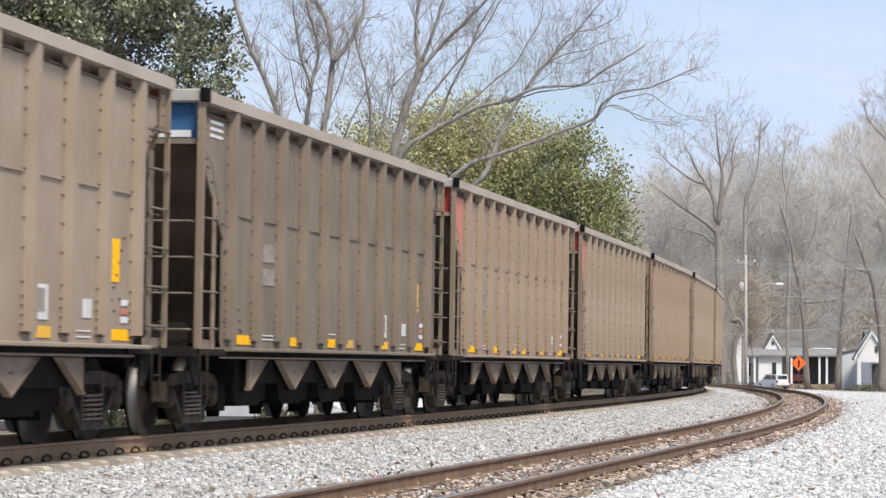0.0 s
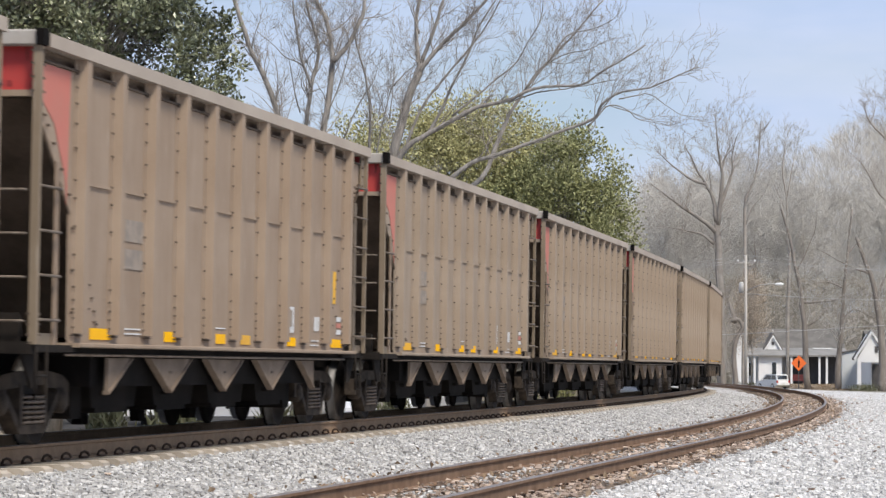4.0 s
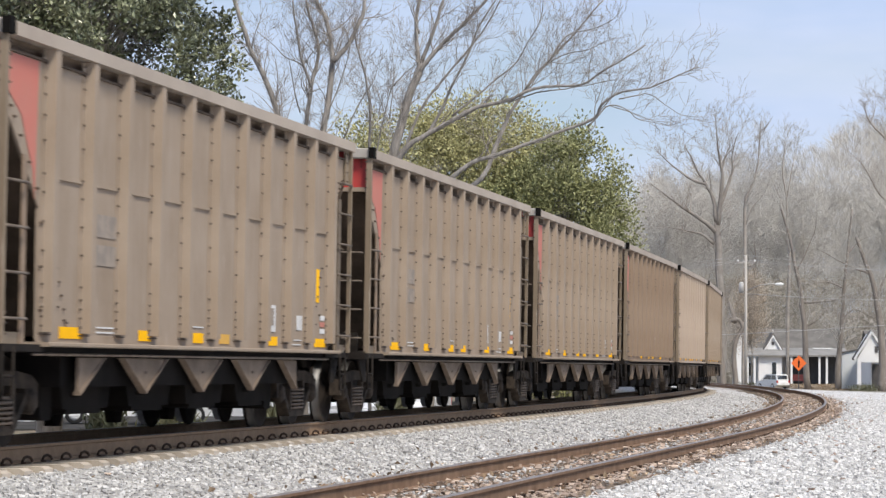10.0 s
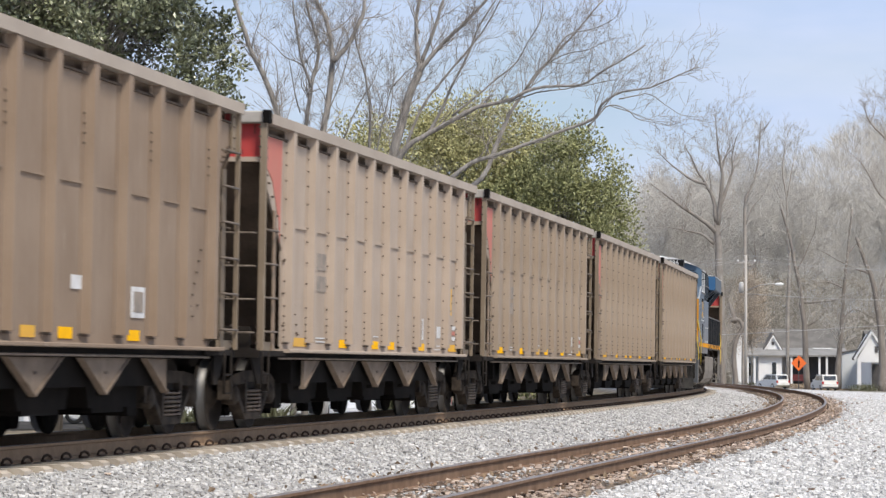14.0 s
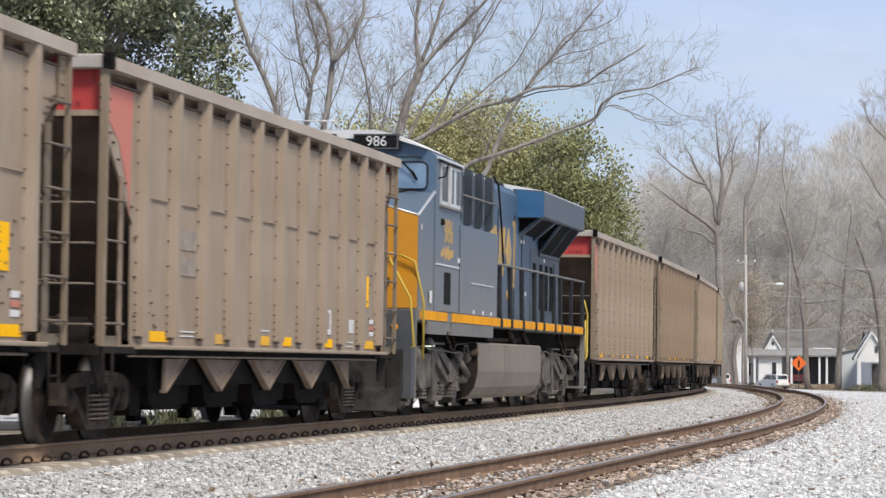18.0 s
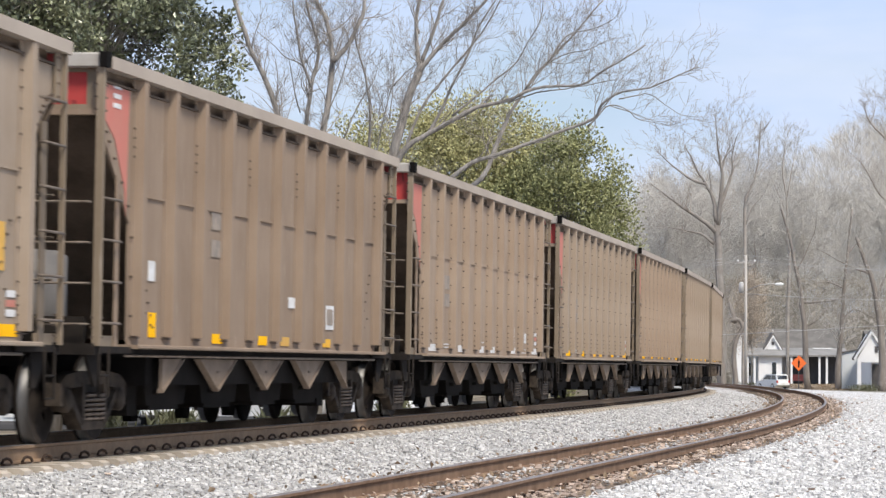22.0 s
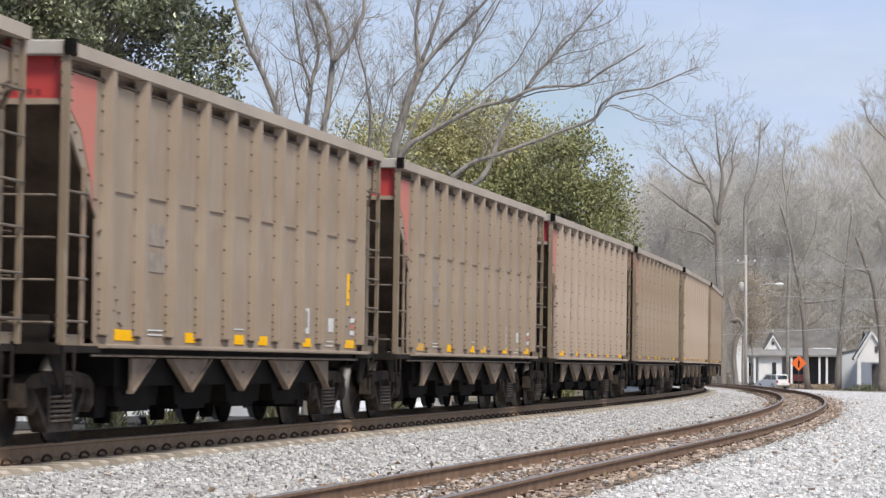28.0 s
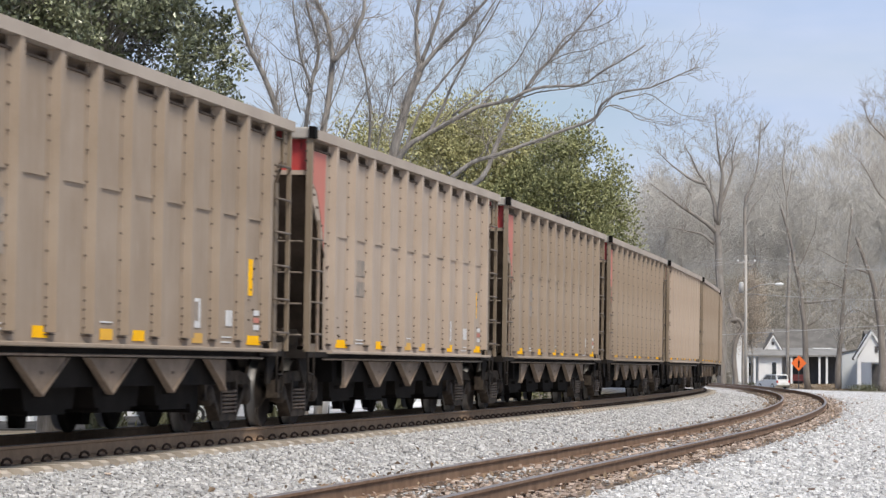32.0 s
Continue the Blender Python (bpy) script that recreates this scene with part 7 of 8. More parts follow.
def far_hill():
    """A wooded rise that closes the view beyond the street, lumpy along its crest."""
    sh = Shape()
    nx_, nz_ = 240, 12
    for j in range(nz_):
        for i in range(nx_):
            x = -260 + 620 * i / (nx_ - 1)
            f = j / (nz_ - 1)
            crest = 11.5 + 3.5 * noise.noise((x * 0.02, 3.1, 0)) + 3.0 * noise.noise((x * 0.11, 7.7, 0)) + 1.6 * noise.noise((x * 0.35, 1.7, 0))
            sh.v.append((x, 780 + 90 * f + 10 * noise.noise((x * 0.06, f * 6, 2)), -3 + (crest + 3) * (f ** 0.6) * 1.5))
    sh.f = [(j * nx_ + i, j * nx_ + i + 1, (j + 1) * nx_ + i + 1, (j + 1) * nx_ + i) for j in range(nz_ - 1) for i in range(nx_ - 1)]
    sh.sm, sh.mi = [True] * len(sh.f), [0] * len(sh.f)
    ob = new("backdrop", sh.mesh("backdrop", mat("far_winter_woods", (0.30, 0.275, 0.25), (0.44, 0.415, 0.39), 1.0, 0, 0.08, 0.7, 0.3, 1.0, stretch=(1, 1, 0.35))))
    return tagged(ob, "grey-brown wooded rise far behind the street", "woods", kind="structure")


far_hill()

# ---- the street beyond the bend ----
ASPHALT = mat("worn_grey_asphalt", (0.10, 0.098, 0.095), (0.17, 0.165, 0.16), 0.9, 0, 0.6, 20, 0.2, spec=0.05)
LOT = mat("worn_grey_lot_asphalt", (0.05, 0.048, 0.046), (0.085, 0.082, 0.08), 0.95, 0, 0.25, 10, 0.1, spec=0.02)
SIDING_WHITE = mat("white_clapboard", (0.76, 0.76, 0.76), (0.84, 0.84, 0.835), 0.7, 0, 0.5, 10, 0.05)
SIDING_BLUE = mat("pale_blue_siding", (0.56, 0.60, 0.62), (0.66, 0.68, 0.70), 0.7, 0, 0.5, 10, 0.05)
ROOFING = mat("grey_asphalt_shingle", (0.115, 0.108, 0.10), (0.185, 0.174, 0.16), 0.95, 0, 0.8, 12, 0.3)
PORCHTIN = mat("weathered_grey_tin", (0.20, 0.195, 0.185), (0.30, 0.29, 0.275), 0.7, 0, 0.7, 10, 0.1)
LITTER = mat("leaf_littered_yard", (0.155, 0.115, 0.080), (0.34, 0.285, 0.215), 0.97, 0, 0.9, 7, 0.5, 0.05, spec=0.05)
DIM = mat("dark_paint_and_porch_shade", (0.055, 0.052, 0.055), (0.09, 0.085, 0.085), 0.7, 0, 1, 12, 0.1)
REDBOX = mat("dark_red_paint", (0.10, 0.018, 0.02), (0.14, 0.03, 0.03), 0.6, 0, 1, 12, 0.1)
POLEWOOD = mat("grey_pole_wood", (0.40, 0.37, 0.34), (0.52, 0.49, 0.455), 0.9, 0, 1, 14, 0.2, stretch=(4, 4, 0.4))
CABLE = mat("grey_cable", (0.42, 0.41, 0.40), (0.52, 0.51, 0.50), 0.6, 0.2, 4, 30, 0)
ORANGE = mat("orange_sign_sheet", (0.85, 0.17, 0.025), (0.80, 0.15, 0.03), 0.5, 0, 2, 30, 0.02)
WINDOWGLASS = glass("house_window_glass", (0.03, 0.035, 0.04), 0.1)


def strip(name, pts, width, up, material, label, category):
    """A paved strip that follows the land along points."""
    sh = Shape()
    P = [Vector(p) for p in pts]
    fine = []
    for a, b in zip(P[:-1], P[1:]):
        k = max(2, int((b - a).length / 6))
        fine += [a.lerp(b, i / k) for i in range(k)]
    fine.append(P[-1])
    for i, p in enumerate(fine):
        d = (fine[min(i + 1, len(fine) - 1)] - fine[max(i - 1, 0)]).normalized()
        q = Vector((d.y, -d.x)) * width / 2
        for s in (-1, 1):
            x, y = p.x + s * q.x, p.y + s * q.y
            sh.v += [(x, y, gz_at(x, y) + up), (x, y, gz_at(x, y) - 0.3)]
    for i in range(len(fine) - 1):
        o = i * 4
        sh.f += [(o, o + 2, o + 6, o + 4), (o, o + 4, o + 5, o + 1), (o + 2, o + 3, o + 7, o + 6)]
    sh.sm, sh.mi = [False] * len(sh.f), [0] * len(sh.f)
    return tagged(new(name, sh.mesh(name, material)), label, category, kind="structure")


strip("road", [(150, 262), (60, 296), (44, 312), (33, 338), (24, 372), (10, 420)], 7.5, 0.05, ASPHALT, "narrow grey asphalt street beyond the tracks", "road")
strip("pavement", [(-75, 116), (1, 129)], 62, 0.06, LOT, "worn grey asphalt parking lot below the embankment", "parking lot")


def house_one():
    h = thing("house", "white clapboard cottage with a grey roof and a deep porch", "house", "houses along the street", at=pose(0, 0, 0))
    z0 = -2.1
    X0, X1, Y0, Y1 = 38.6, 52.0, 382.0, 391.0
    part("wall", Shape().box(X0, X1, Y0, Y1, z0, 3.1), SIDING_WHITE, h)
    part("side_wing", Shape().prism([(37.9, z0), (37.9, 4.6), (38.6, 5.1), (39.3, 4.6), (39.3, z0)], 1, 379, 380.6), SIDING_WHITE, h)
    part("roof", Shape().prism([(Y0 - 0.6, 3.0), (Y0 + 4.5, 6.1), (Y1 + 0.6, 3.0), (Y1 + 0.6, 2.85), (Y0 + 4.5, 5.9), (Y0 - 0.6, 2.85)], 0, X0 + 0.6, X1 + 0.4), ROOFING, h, "grey shingle roof")
    g = part("gable", Shape().prism([(41.9, 3.30), (42.85, 5.05), (43.8, 3.30)], 1, 381.2, 383.6), SIDING_WHITE, h)
    part("gable_roof", Shape().prism([(41.55, 3.36), (42.85, 5.50), (44.15, 3.36), (44.0, 3.28), (42.85, 5.16), (41.7, 3.28)], 1, 381.0, 385.6), ROOFING, g)
    part("gable_trim", Shape().prism([(41.7, 3.30), (42.85, 5.20), (44.0, 3.30), (43.82, 3.30), (42.85, 4.92), (41.88, 3.30)], 1, 380.94, 380.995), SIDING_WHITE, g)
    part("gable_vent", Shape().box(42.68, 43.02, 381.12, 381.19, 3.92, 4.34), DIM, g)
    part("finial", Shape().tube([(42.85, 381.1, 5.4), (42.85, 381.1, 5.85)], 0.05, 6), SIDING_WHITE, g)
    part("porch_roof", Shape().prism([(378.4, 2.62), (382, 3.55), (382, 3.3), (378.4, 2.42)], 0, 39.0, X1 + 0.3), PORCHTIN, h, "grey tin porch roof")
    part("porch_fascia", Shape().box(39.0, X1 + 0.3, 378.3, 378.42, 2.42, 2.6), PORCHTIN, h)
    part("roof_flashing", Shape().box(48.0, 50.6, 381.2, 381.36, 3.42, 3.56), SIDING_WHITE, h, "pale strip where the porch roof meets the shingles")
    bay = part("front_bay", Shape().box(40.75, 43.75, 378.95, 382, -1.2, 2.42), SIDING_WHITE, h)
    wdw = part("window", Shape().box(42.38, 43.12, 378.88, 378.95, -0.45, 1.75), SIDING_WHITE, bay)
    part("pane", Shape().box(42.48, 43.02, 378.86, 378.885, -0.35, 1.65), WINDOWGLASS, wdw)
    bench = part("porch_bench", Shape().box(44.9, 46.7, 379.0, 379.6, -0.75, -0.6, 0.03), REDBOX, h, "dark red bench on the porch")
    part("bench_back", Shape().box(44.9, 46.7, 379.55, 379.65, -0.6, 0.1, 0.02), REDBOX, bench)
    for x in (45.0, 46.6):
        part("bench_leg", Shape().box(x - 0.06, x + 0.06, 379.0, 379.6, -1.2, -0.75), REDBOX, bench)
    part("porch_floor", Shape().box(39.0, X1 + 0.2, 378.5, 382, z0, -1.2), DIM, h)
    for x in (39.3, 40.2, 44.95, 48.55, 49.5, 52.0):
        part("porch_post", Shape().box(x - 0.13, x + 0.13, 378.5, 378.76, -1.2, 2.45), SIDING_WHITE, h)
    for x, w in ((39.8, 0.6), (46.2, 1.0), (50.6, 1.2)):
        wdw = part("window", Shape().box(x - w / 2 - 0.1, x + w / 2 + 0.1, 381.92, 382.0, -0.2, 1.7), SIDING_WHITE, h)
        part("pane", Shape().box(x - w / 2, x + w / 2, 381.9, 381.93, -0.1, 1.6), WINDOWGLASS, wdw)
    part("gable_end", Shape().prism([(382, 3.05), (386.5, 5.85), (391, 3.05)], 0, 39.25, 39.5), SIDING_WHITE, h)
    # A dark sheet before the wall carries the porch's shade in its colour.
    part("porch_screen", Shape().box(44.6, 51.8, 381.7, 381.9, -1.2, 2.4), DIM, h, "dark sheet for the shade on the porch wall")
    return h


def house_two():
    h = thing("house", "white gabled cottage with a small porch", "house", "houses along the street")
    z0 = -2.1
    part("wall", Shape().box(49.0, 58, 336, 345, z0, 2.3), SIDING_WHITE, h)
    part("roof", Shape().prism([(335.4, 2.2), (340.5, 5.4), (345.6, 2.2), (345.6, 2.05), (340.5, 5.2), (335.4, 2.05)], 0, 48.8, 58.4), ROOFING, h, "grey shingle roof")
    g = part("porch_gable", Shape().prism([(46.85, 2.1), (48.4, 4.85), (49.95, 2.1)], 1, 331.5, 336), SIDING_WHITE, h)
    part("gable_trim", Shape().prism([(46.35, 2.0), (48.4, 5.25), (50.45, 2.0), (50.3, 1.85), (48.4, 4.85), (46.5, 1.85)], 1, 331.2, 331.5), SIDING_WHITE, g)
    part("gable_roof", Shape().prism([(46.35, 2.0), (48.4, 5.25), (50.45, 2.0), (50.3, 1.85), (48.4, 4.85), (46.5, 1.85)], 1, 331.52, 333.2), ROOFING, g)
    part("gable_end", Shape().prism([(336, 2.25), (340.5, 5.15), (345, 2.25)], 0, 49.02, 49.3), SIDING_WHITE, h)
    part("porch_beam", Shape().box(46.8, 50.0, 331.5, 331.8, 1.6, 2.1), SIDING_WHITE, h)
    for x in (47.0, 49.8):
        part("porch_post", Shape().box(x - 0.22, x + 0.22, 331.5, 331.9, z0, 1.6), SIDING_WHITE, h)
    part("porch_door", Shape().box(49.1, 50.2, 335.9, 335.98, -1.4, 1.4), DIM, h)
    part("gable_vent", Shape().box(48.75, 49.1, 331.42, 331.5, 2.7, 3.4), DIM, g)
    return h


house_one()
house_two()


def yard():
    """Leaf-littered yards that rise gently from the street to the porches."""
    r = np.random.default_rng(52)
    nx, ny = 46, 40
    X, Y = np.meshgrid(np.linspace(41.4, 64, nx), np.linspace(316, 378.4, ny))
    rise = np.interp(Y, (316, 326, 345, 378.4), (-2.3, -1.72, -1.55, -1.12))
    Z = rise + r.normal(0, 0.035, X.shape) - 0.5 * np.clip((42.6 - X) / 1.2, 0, 1)
    v = np.stack([X, Y, Z], -1).reshape(-1, 3)
    f = [(j * nx + i, j * nx + i + 1, (j + 1) * nx + i + 1, (j + 1) * nx + i) for j in range(ny - 1) for i in range(nx - 1)]
    me = bpy.data.meshes.new("ground_yard")
    me.from_pydata(v.tolist(), [], f)
    me.materials.append(LITTER)
    tagged(new("ground_yard", me), "brown leaf-littered yard before the cottages", "yard", kind="structure")
    # dry leaves and stalks lying and standing on it
    n = 5200
    x, y = r.uniform(42.6, 60, n), r.uniform(320, 377, n)
    z = np.interp(y, (316, 326, 345, 378.4), (-2.3, -1.72, -1.55, -1.12))
    a = np.stack([x, y, z - 0.02], -1)
    d = np.stack([r.normal(0, 0.10, n), r.normal(0, 0.10, n), r.uniform(0.03, 0.30, n) ** 1.3], -1)
    w = np.stack([r.uniform(0.03, 0.10, n), r.normal(0, 0.05, n), np.zeros(n)], -1)
    v = np.stack([a - w, a + w, a + d], 1).reshape(-1, 3)
    me = bpy.data.meshes.new("leaf_litter")
    me.from_pydata(v.tolist(), [], np.arange(3 * n).reshape(-1, 3).tolist())
    me.materials.append(mat("dry_fallen_leaf", (0.20, 0.14, 0.09), (0.40, 0.32, 0.22), 0.95, 0, 0.6, 8, 0, island=0.4, spec=0.05))
    tagged(new("leaf_litter", me), "fallen brown leaves and dry stalks on the yard", "leaf litter", kind="stuff")


yard()
shed = thing("shed", "pale blue weathered shed between the houses", "shed")
part("wall", Shape().prism([(47.0, -2.1), (47.0, 2.7), (48.9, 3.1), (48.9, -2.1)], 1, 346, 349), SIDING_BLUE, shed)
part("roof", Shape().prism([(46.9, 2.7), (46.9, 2.78), (49.0, 3.22), (49.0, 3.14)], 1, 345.8, 349.2), ROOFING, shed)

# utility pole, its lamp and cables
px, py = 25.8, 250.0
pole = thing("utility_pole", "grey wooden utility pole with a transformer and street lamp", "utility pole")
pz = gz_at(px, py)
part("mast", Shape().tube([(px, py, pz - 0.3), (px, py, 10.5)], [0.14, 0.10], 8), POLEWOOD, pole)
part("cross_arm", Shape().box(px - 0.72, px + 0.8, py - 0.06, py + 0.06, 9.78, 9.92).tube([(px - 0.6, py, 9.8), (px, py, 9.35)], 0.025, 5).tube([(px + 0.65, py, 9.8), (px, py, 9.35)], 0.025, 5), POLEWOOD, pole)
for dx in (-0.68, 0.76):
    part("insulator", Shape().lathe([(0, 0.05), (0.1, 0.07), (0.18, 0.03), (0.18, 0.0)], (px + dx, py, 9.92), 2, 8), SIDING_WHITE, pole)
part("transformer", Shape().lathe([(0, 0.0), (0, 0.2), (0.85, 0.2), (0.95, 0.1), (0.95, 0.0)], (px - 0.38, py, 7.25), 2, 12), CABLE, pole)
arm = part("lamp_arm", Shape().tube([(px, py, 7.45), (px + 1.2, py - 0.3, 7.95), (px + 2.4, py - 0.6, 8.05)], 0.04, 6), CABLE, pole)
part("lamp_head", Shape().lathe([(-0.35, 0.0), (-0.3, 0.09), (0.1, 0.15), (0.35, 0.1), (0.4, 0.0)], (px + 2.75, py - 0.65, 8.0), 0, 10), SIDING_WHITE, arm)


def cable(a, b, sag, rad=0.022):
    a, b = Vector(a), Vector(b)
    n = 14
    pts = [a.lerp(b, i / n) - Vector((0, 0, sag * 4 * (i / n) * (1 - i / n))) for i in range(n + 1)]
    return tagged(new("overhead_cable", Shape().tube(pts, rad, 4).mesh("overhead_cable", CABLE)), "thin grey overhead cable sagging between poles", "cable", "overhead cables")


for dx, za in ((0.0, 10.45), (-0.68, 10.05), (0.76, 10.05)):
    cable((px + dx, py, za), (72 + dx, 246, 11.6), 1.6)
    cable((px + dx, py, za), (-16 + dx, 285, 9.6), 1.2)
cable((px, py, 7.2), (72, 246, 9.0), 1.3, 0.03)
cable((px - 3.2, 262, 3.7), (72, 246, 7.6), 0.35, 0.03)
pole2 = thing("utility_pole", "grey wooden utility pole further along the street", "utility pole")
part("mast", Shape().tube([(72, 246, -2.2), (72, 246, 12)], [0.18, 0.12], 8), POLEWOOD, pole2)
part("cross_arm", Shape().box(71.2, 72.9, 245.94, 246.06, 11.4, 11.55), POLEWOOD, pole2)

sign = thing("warning_sign", "orange diamond warning sign on a thin post", "road sign")
sx, sy_, sz = 30.3, 250.0, 1.32
part("post", Shape().box(sx - 0.04, sx + 0.04, sy_, sy_ + 0.08, gz_at(sx, sy_) - 0.1, sz + 0.3), DIM, sign)
face = part("sign_face", Shape().prism([(sx - 0.66, sz), (sx, sz + 0.66), (sx + 0.66, sz), (sx, sz - 0.66)], 1, sy_ - 0.03, sy_ - 0.005), ORANGE, sign, "orange diamond sheet")
part("sign_symbol", Shape().prism([(sx - 0.07, sz - 0.38), (sx + 0.05, sz - 0.38), (sx + 0.08, sz + 0.1), (sx + 0.02, sz + 0.42), (sx - 0.06, sz + 0.1)], 1, sy_ - 0.036, sy_ - 0.031), BLACK, face)

# ---- cars ----
SILVER = mat("silver_car_paint", (0.76, 0.76, 0.76), (0.82, 0.82, 0.82), 0.35, 0.0, 0.6, 30, 0)
CHAMPAGNE = mat("champagne_car_paint", (0.72, 0.69, 0.65), (0.78, 0.75, 0.71), 0.35, 0.0, 0.6, 30, 0)
CARWHITE = mat("white_car_paint", (0.80, 0.80, 0.80), (0.74, 0.74, 0.74), 0.3, 0, 0.6, 30, 0)
RUBBER = mat("tyre_rubber", (0.018, 0.018, 0.018), (0.03, 0.03, 0.03), 0.9, 0, 4, 40, 0.1)
TAIL = mat("red_tail_lamp", (0.45, 0.02, 0.02), (0.4, 0.02, 0.02), 0.3, 0, 4, 40, 0)
TYRE = Shape().lathe([(-0.10, 0.2), (-0.10, 0.30), (-0.07, 0.33), (0.07, 0.33), (0.10, 0.30), (0.10, 0.2)], (0, 0, 0), 1, 18).mesh("tyre", RUBBER)
RIM = Shape().lathe([(-0.06, 0.0), (-0.06, 0.06), (-0.08, 0.2), (0.08, 0.2), (0.06, 0.06), (0.06, 0.0)], (0, 0, 0), 1, 14).mesh("rim", SILVER)


def car(name, label, paint, at, tall=1.7, length=4.7):
    """A family car, nose towards +x: body, glasshouse, lamps, bumpers and wheels."""
    c = thing(name, label, "car", at=at)
    h, b = tall, length / 2
    body = [(-b, 0.45), (-b - 0.03, 0.75), (-b + 0.05, h * 0.58), (-b + 0.2, h * 0.62), (b - 1.35, h * 0.60), (b - 0.25, h * 0.50), (b, h * 0.40), (b, 0.42), (b - 0.4, 0.28), (-b + 0.4, 0.28)]
    part("body", Shape().prism(body, 1, -0.88, 0.88), paint, c)
    cab = [(-b + 0.05, h * 0.60), (-b + 0.28, h * 0.97), (-b + 0.6, h), (b - 2.2, h), (b - 1.95, h * 0.97), (b - 1.1, h * 0.60)]
    part("cabin", Shape().prism(cab, 1, -0.78, 0.78), paint, c)
    for sy in (-1, 1):
        gl = [(-b + 0.32, h * 0.64), (-b + 0.45, h * 0.92), (-b + 1.3, h * 0.93), (-b + 1.3, h * 0.64)]
        part("side_window", Shape().prism(gl, 1, *sorted((sy * 0.78, sy * 0.79))), WINDOWGLASS, c)
        gl = [(-b + 1.4, h * 0.64), (-b + 1.4, h * 0.93), (b - 2.25, h * 0.93), (b - 1.45, h * 0.64)]
        part("side_window", Shape().prism(gl, 1, *sorted((sy * 0.78, sy * 0.79))), WINDOWGLASS, c)
        part("tail_lamp", Shape().box(-b - 0.04, -b + 0.1, *sorted((sy * 0.70, sy * 0.885)), h * 0.42, h * 0.58), TAIL, c)
        part("headlamp", Shape().box(b - 0.2, b + 0.01, *sorted((sy * 0.6, sy * 0.87)), h * 0.36, h * 0.44), GLASSY, c)
        part("mirror", Shape().box(b - 1.6, b - 1.4, *sorted((sy * 0.85, sy * 1.02)), h * 0.60, h * 0.70), paint, c)
        for x in (-b + 0.95, b - 0.95):
            w = new("wheel", TYRE)
            w.parent, w.matrix_basis = c, pose(x, sy * 0.80, 0.33)
            rm = new("rim", RIM)
            rm.parent = w
    part("rear_window", Shape().prism([(-b + 0.06, h * 0.66), (-b + 0.20, h * 0.92), (-b + 0.24, h * 0.92), (-b + 0.10, h * 0.66)], 1, -0.66, 0.66), WINDOWGLASS, c)
    part("windscreen", Shape().prism([(b - 1.18, h * 0.64), (b - 1.88, h * 0.94), (b - 1.84, h * 0.95), (b - 1.12, h * 0.64)], 1, -0.68, 0.68), WINDOWGLASS, c)
    part("bumper", Shape().box(-b - 0.08, -b + 0.1, -0.86, 0.86, 0.42, 0.62, 0.03), paint, c)
    part("bumper", Shape().box(b - 0.1, b + 0.06, -0.86, 0.86, 0.34, 0.54, 0.03), paint, c)
    part("number_plate", Shape().box(-b - 0.095, -b - 0.08, -0.2, 0.2, 0.66, 0.78), SIDING_WHITE, c)
    return c


GLASSY = glass("clear_lamp_glass", (0.6, 0.6, 0.6), 0.1)


def parked(name, label, paint, x, y, turn, tall=1.7, length=4.7, lift=0.05):
    return car(name, label, paint, pose(x, y, gz_at(x, y) + lift, 0, 0, turn), tall, length)


parked("parked_suv", "silver sport utility car parked by the street", SILVER, 38.9, 346.5, 116, 1.72, 4.6, 0.06)
for x, y, turn, p, tall, lab in ((-11.7, 104, 8, CARWHITE, 1.5, "white car parked on the asphalt lot"), (-9.6, 103, -86, CARWHITE, 1.75, "white van-like car parked on the asphalt lot"), (-7.6, 105, 12, CARWHITE, 1.5, "white sedan parked on the asphalt lot"), (-5.2, 108, -96, SILVER, 1.6, "silver car parked on the asphalt lot"), (-3.1, 106, -90, CARWHITE, 1.5, "white car parked nose-in on the asphalt lot"), (-0.9, 109, -100, CARWHITE, 1.55, "white hatchback parked on the asphalt lot")):
    parked("parked_car", lab, p, x, y, turn, tall, 4.5, 0.07)
VAN = car("minivan", "champagne silver minivan driving along the street", CHAMPAGNE, pose(0, 0, 0), 1.76, 4.9)

# low shop front beside the lot, with pale pilasters
shop = thing("shop_building", "low pale building with blue-white panels and pilasters", "building", at=pose(5.2, -40, 0))
part("wall", Shape().box(-42, -20.2, 148, 160, -1.4, 2.2), SIDING_BLUE, shop)
part("roof", Shape().box(-42.3, -19.9, 147.7, 160.3, 2.2, 2.45), ROOFING, shop)
for i in range(18):
    part("pilaster", Shape().box(-41.8 + 1.25 * i, -41.55 + 1.25 * i, 147.85, 148.0, -1.35, 2.2), SIDING_WHITE, shop)
    if i < 17:
        part("window_panel", Shape().box(-41.3 + 1.25 * i, -40.8 + 1.25 * i, 147.96, 148.0, -1.1, 1.5), LROOF, shop)

# shrubs and grass by the far street
SHRUB = leaf_material("dull_green_shrub_leaf", (0.06, 0.068, 0.035), (0.14, 0.135, 0.08), 0)
STRAW = mat("dry_winter_grass", (0.22, 0.19, 0.12), (0.34, 0.30, 0.20), 0.95, 0, 1, 20, 0, island=0.4)


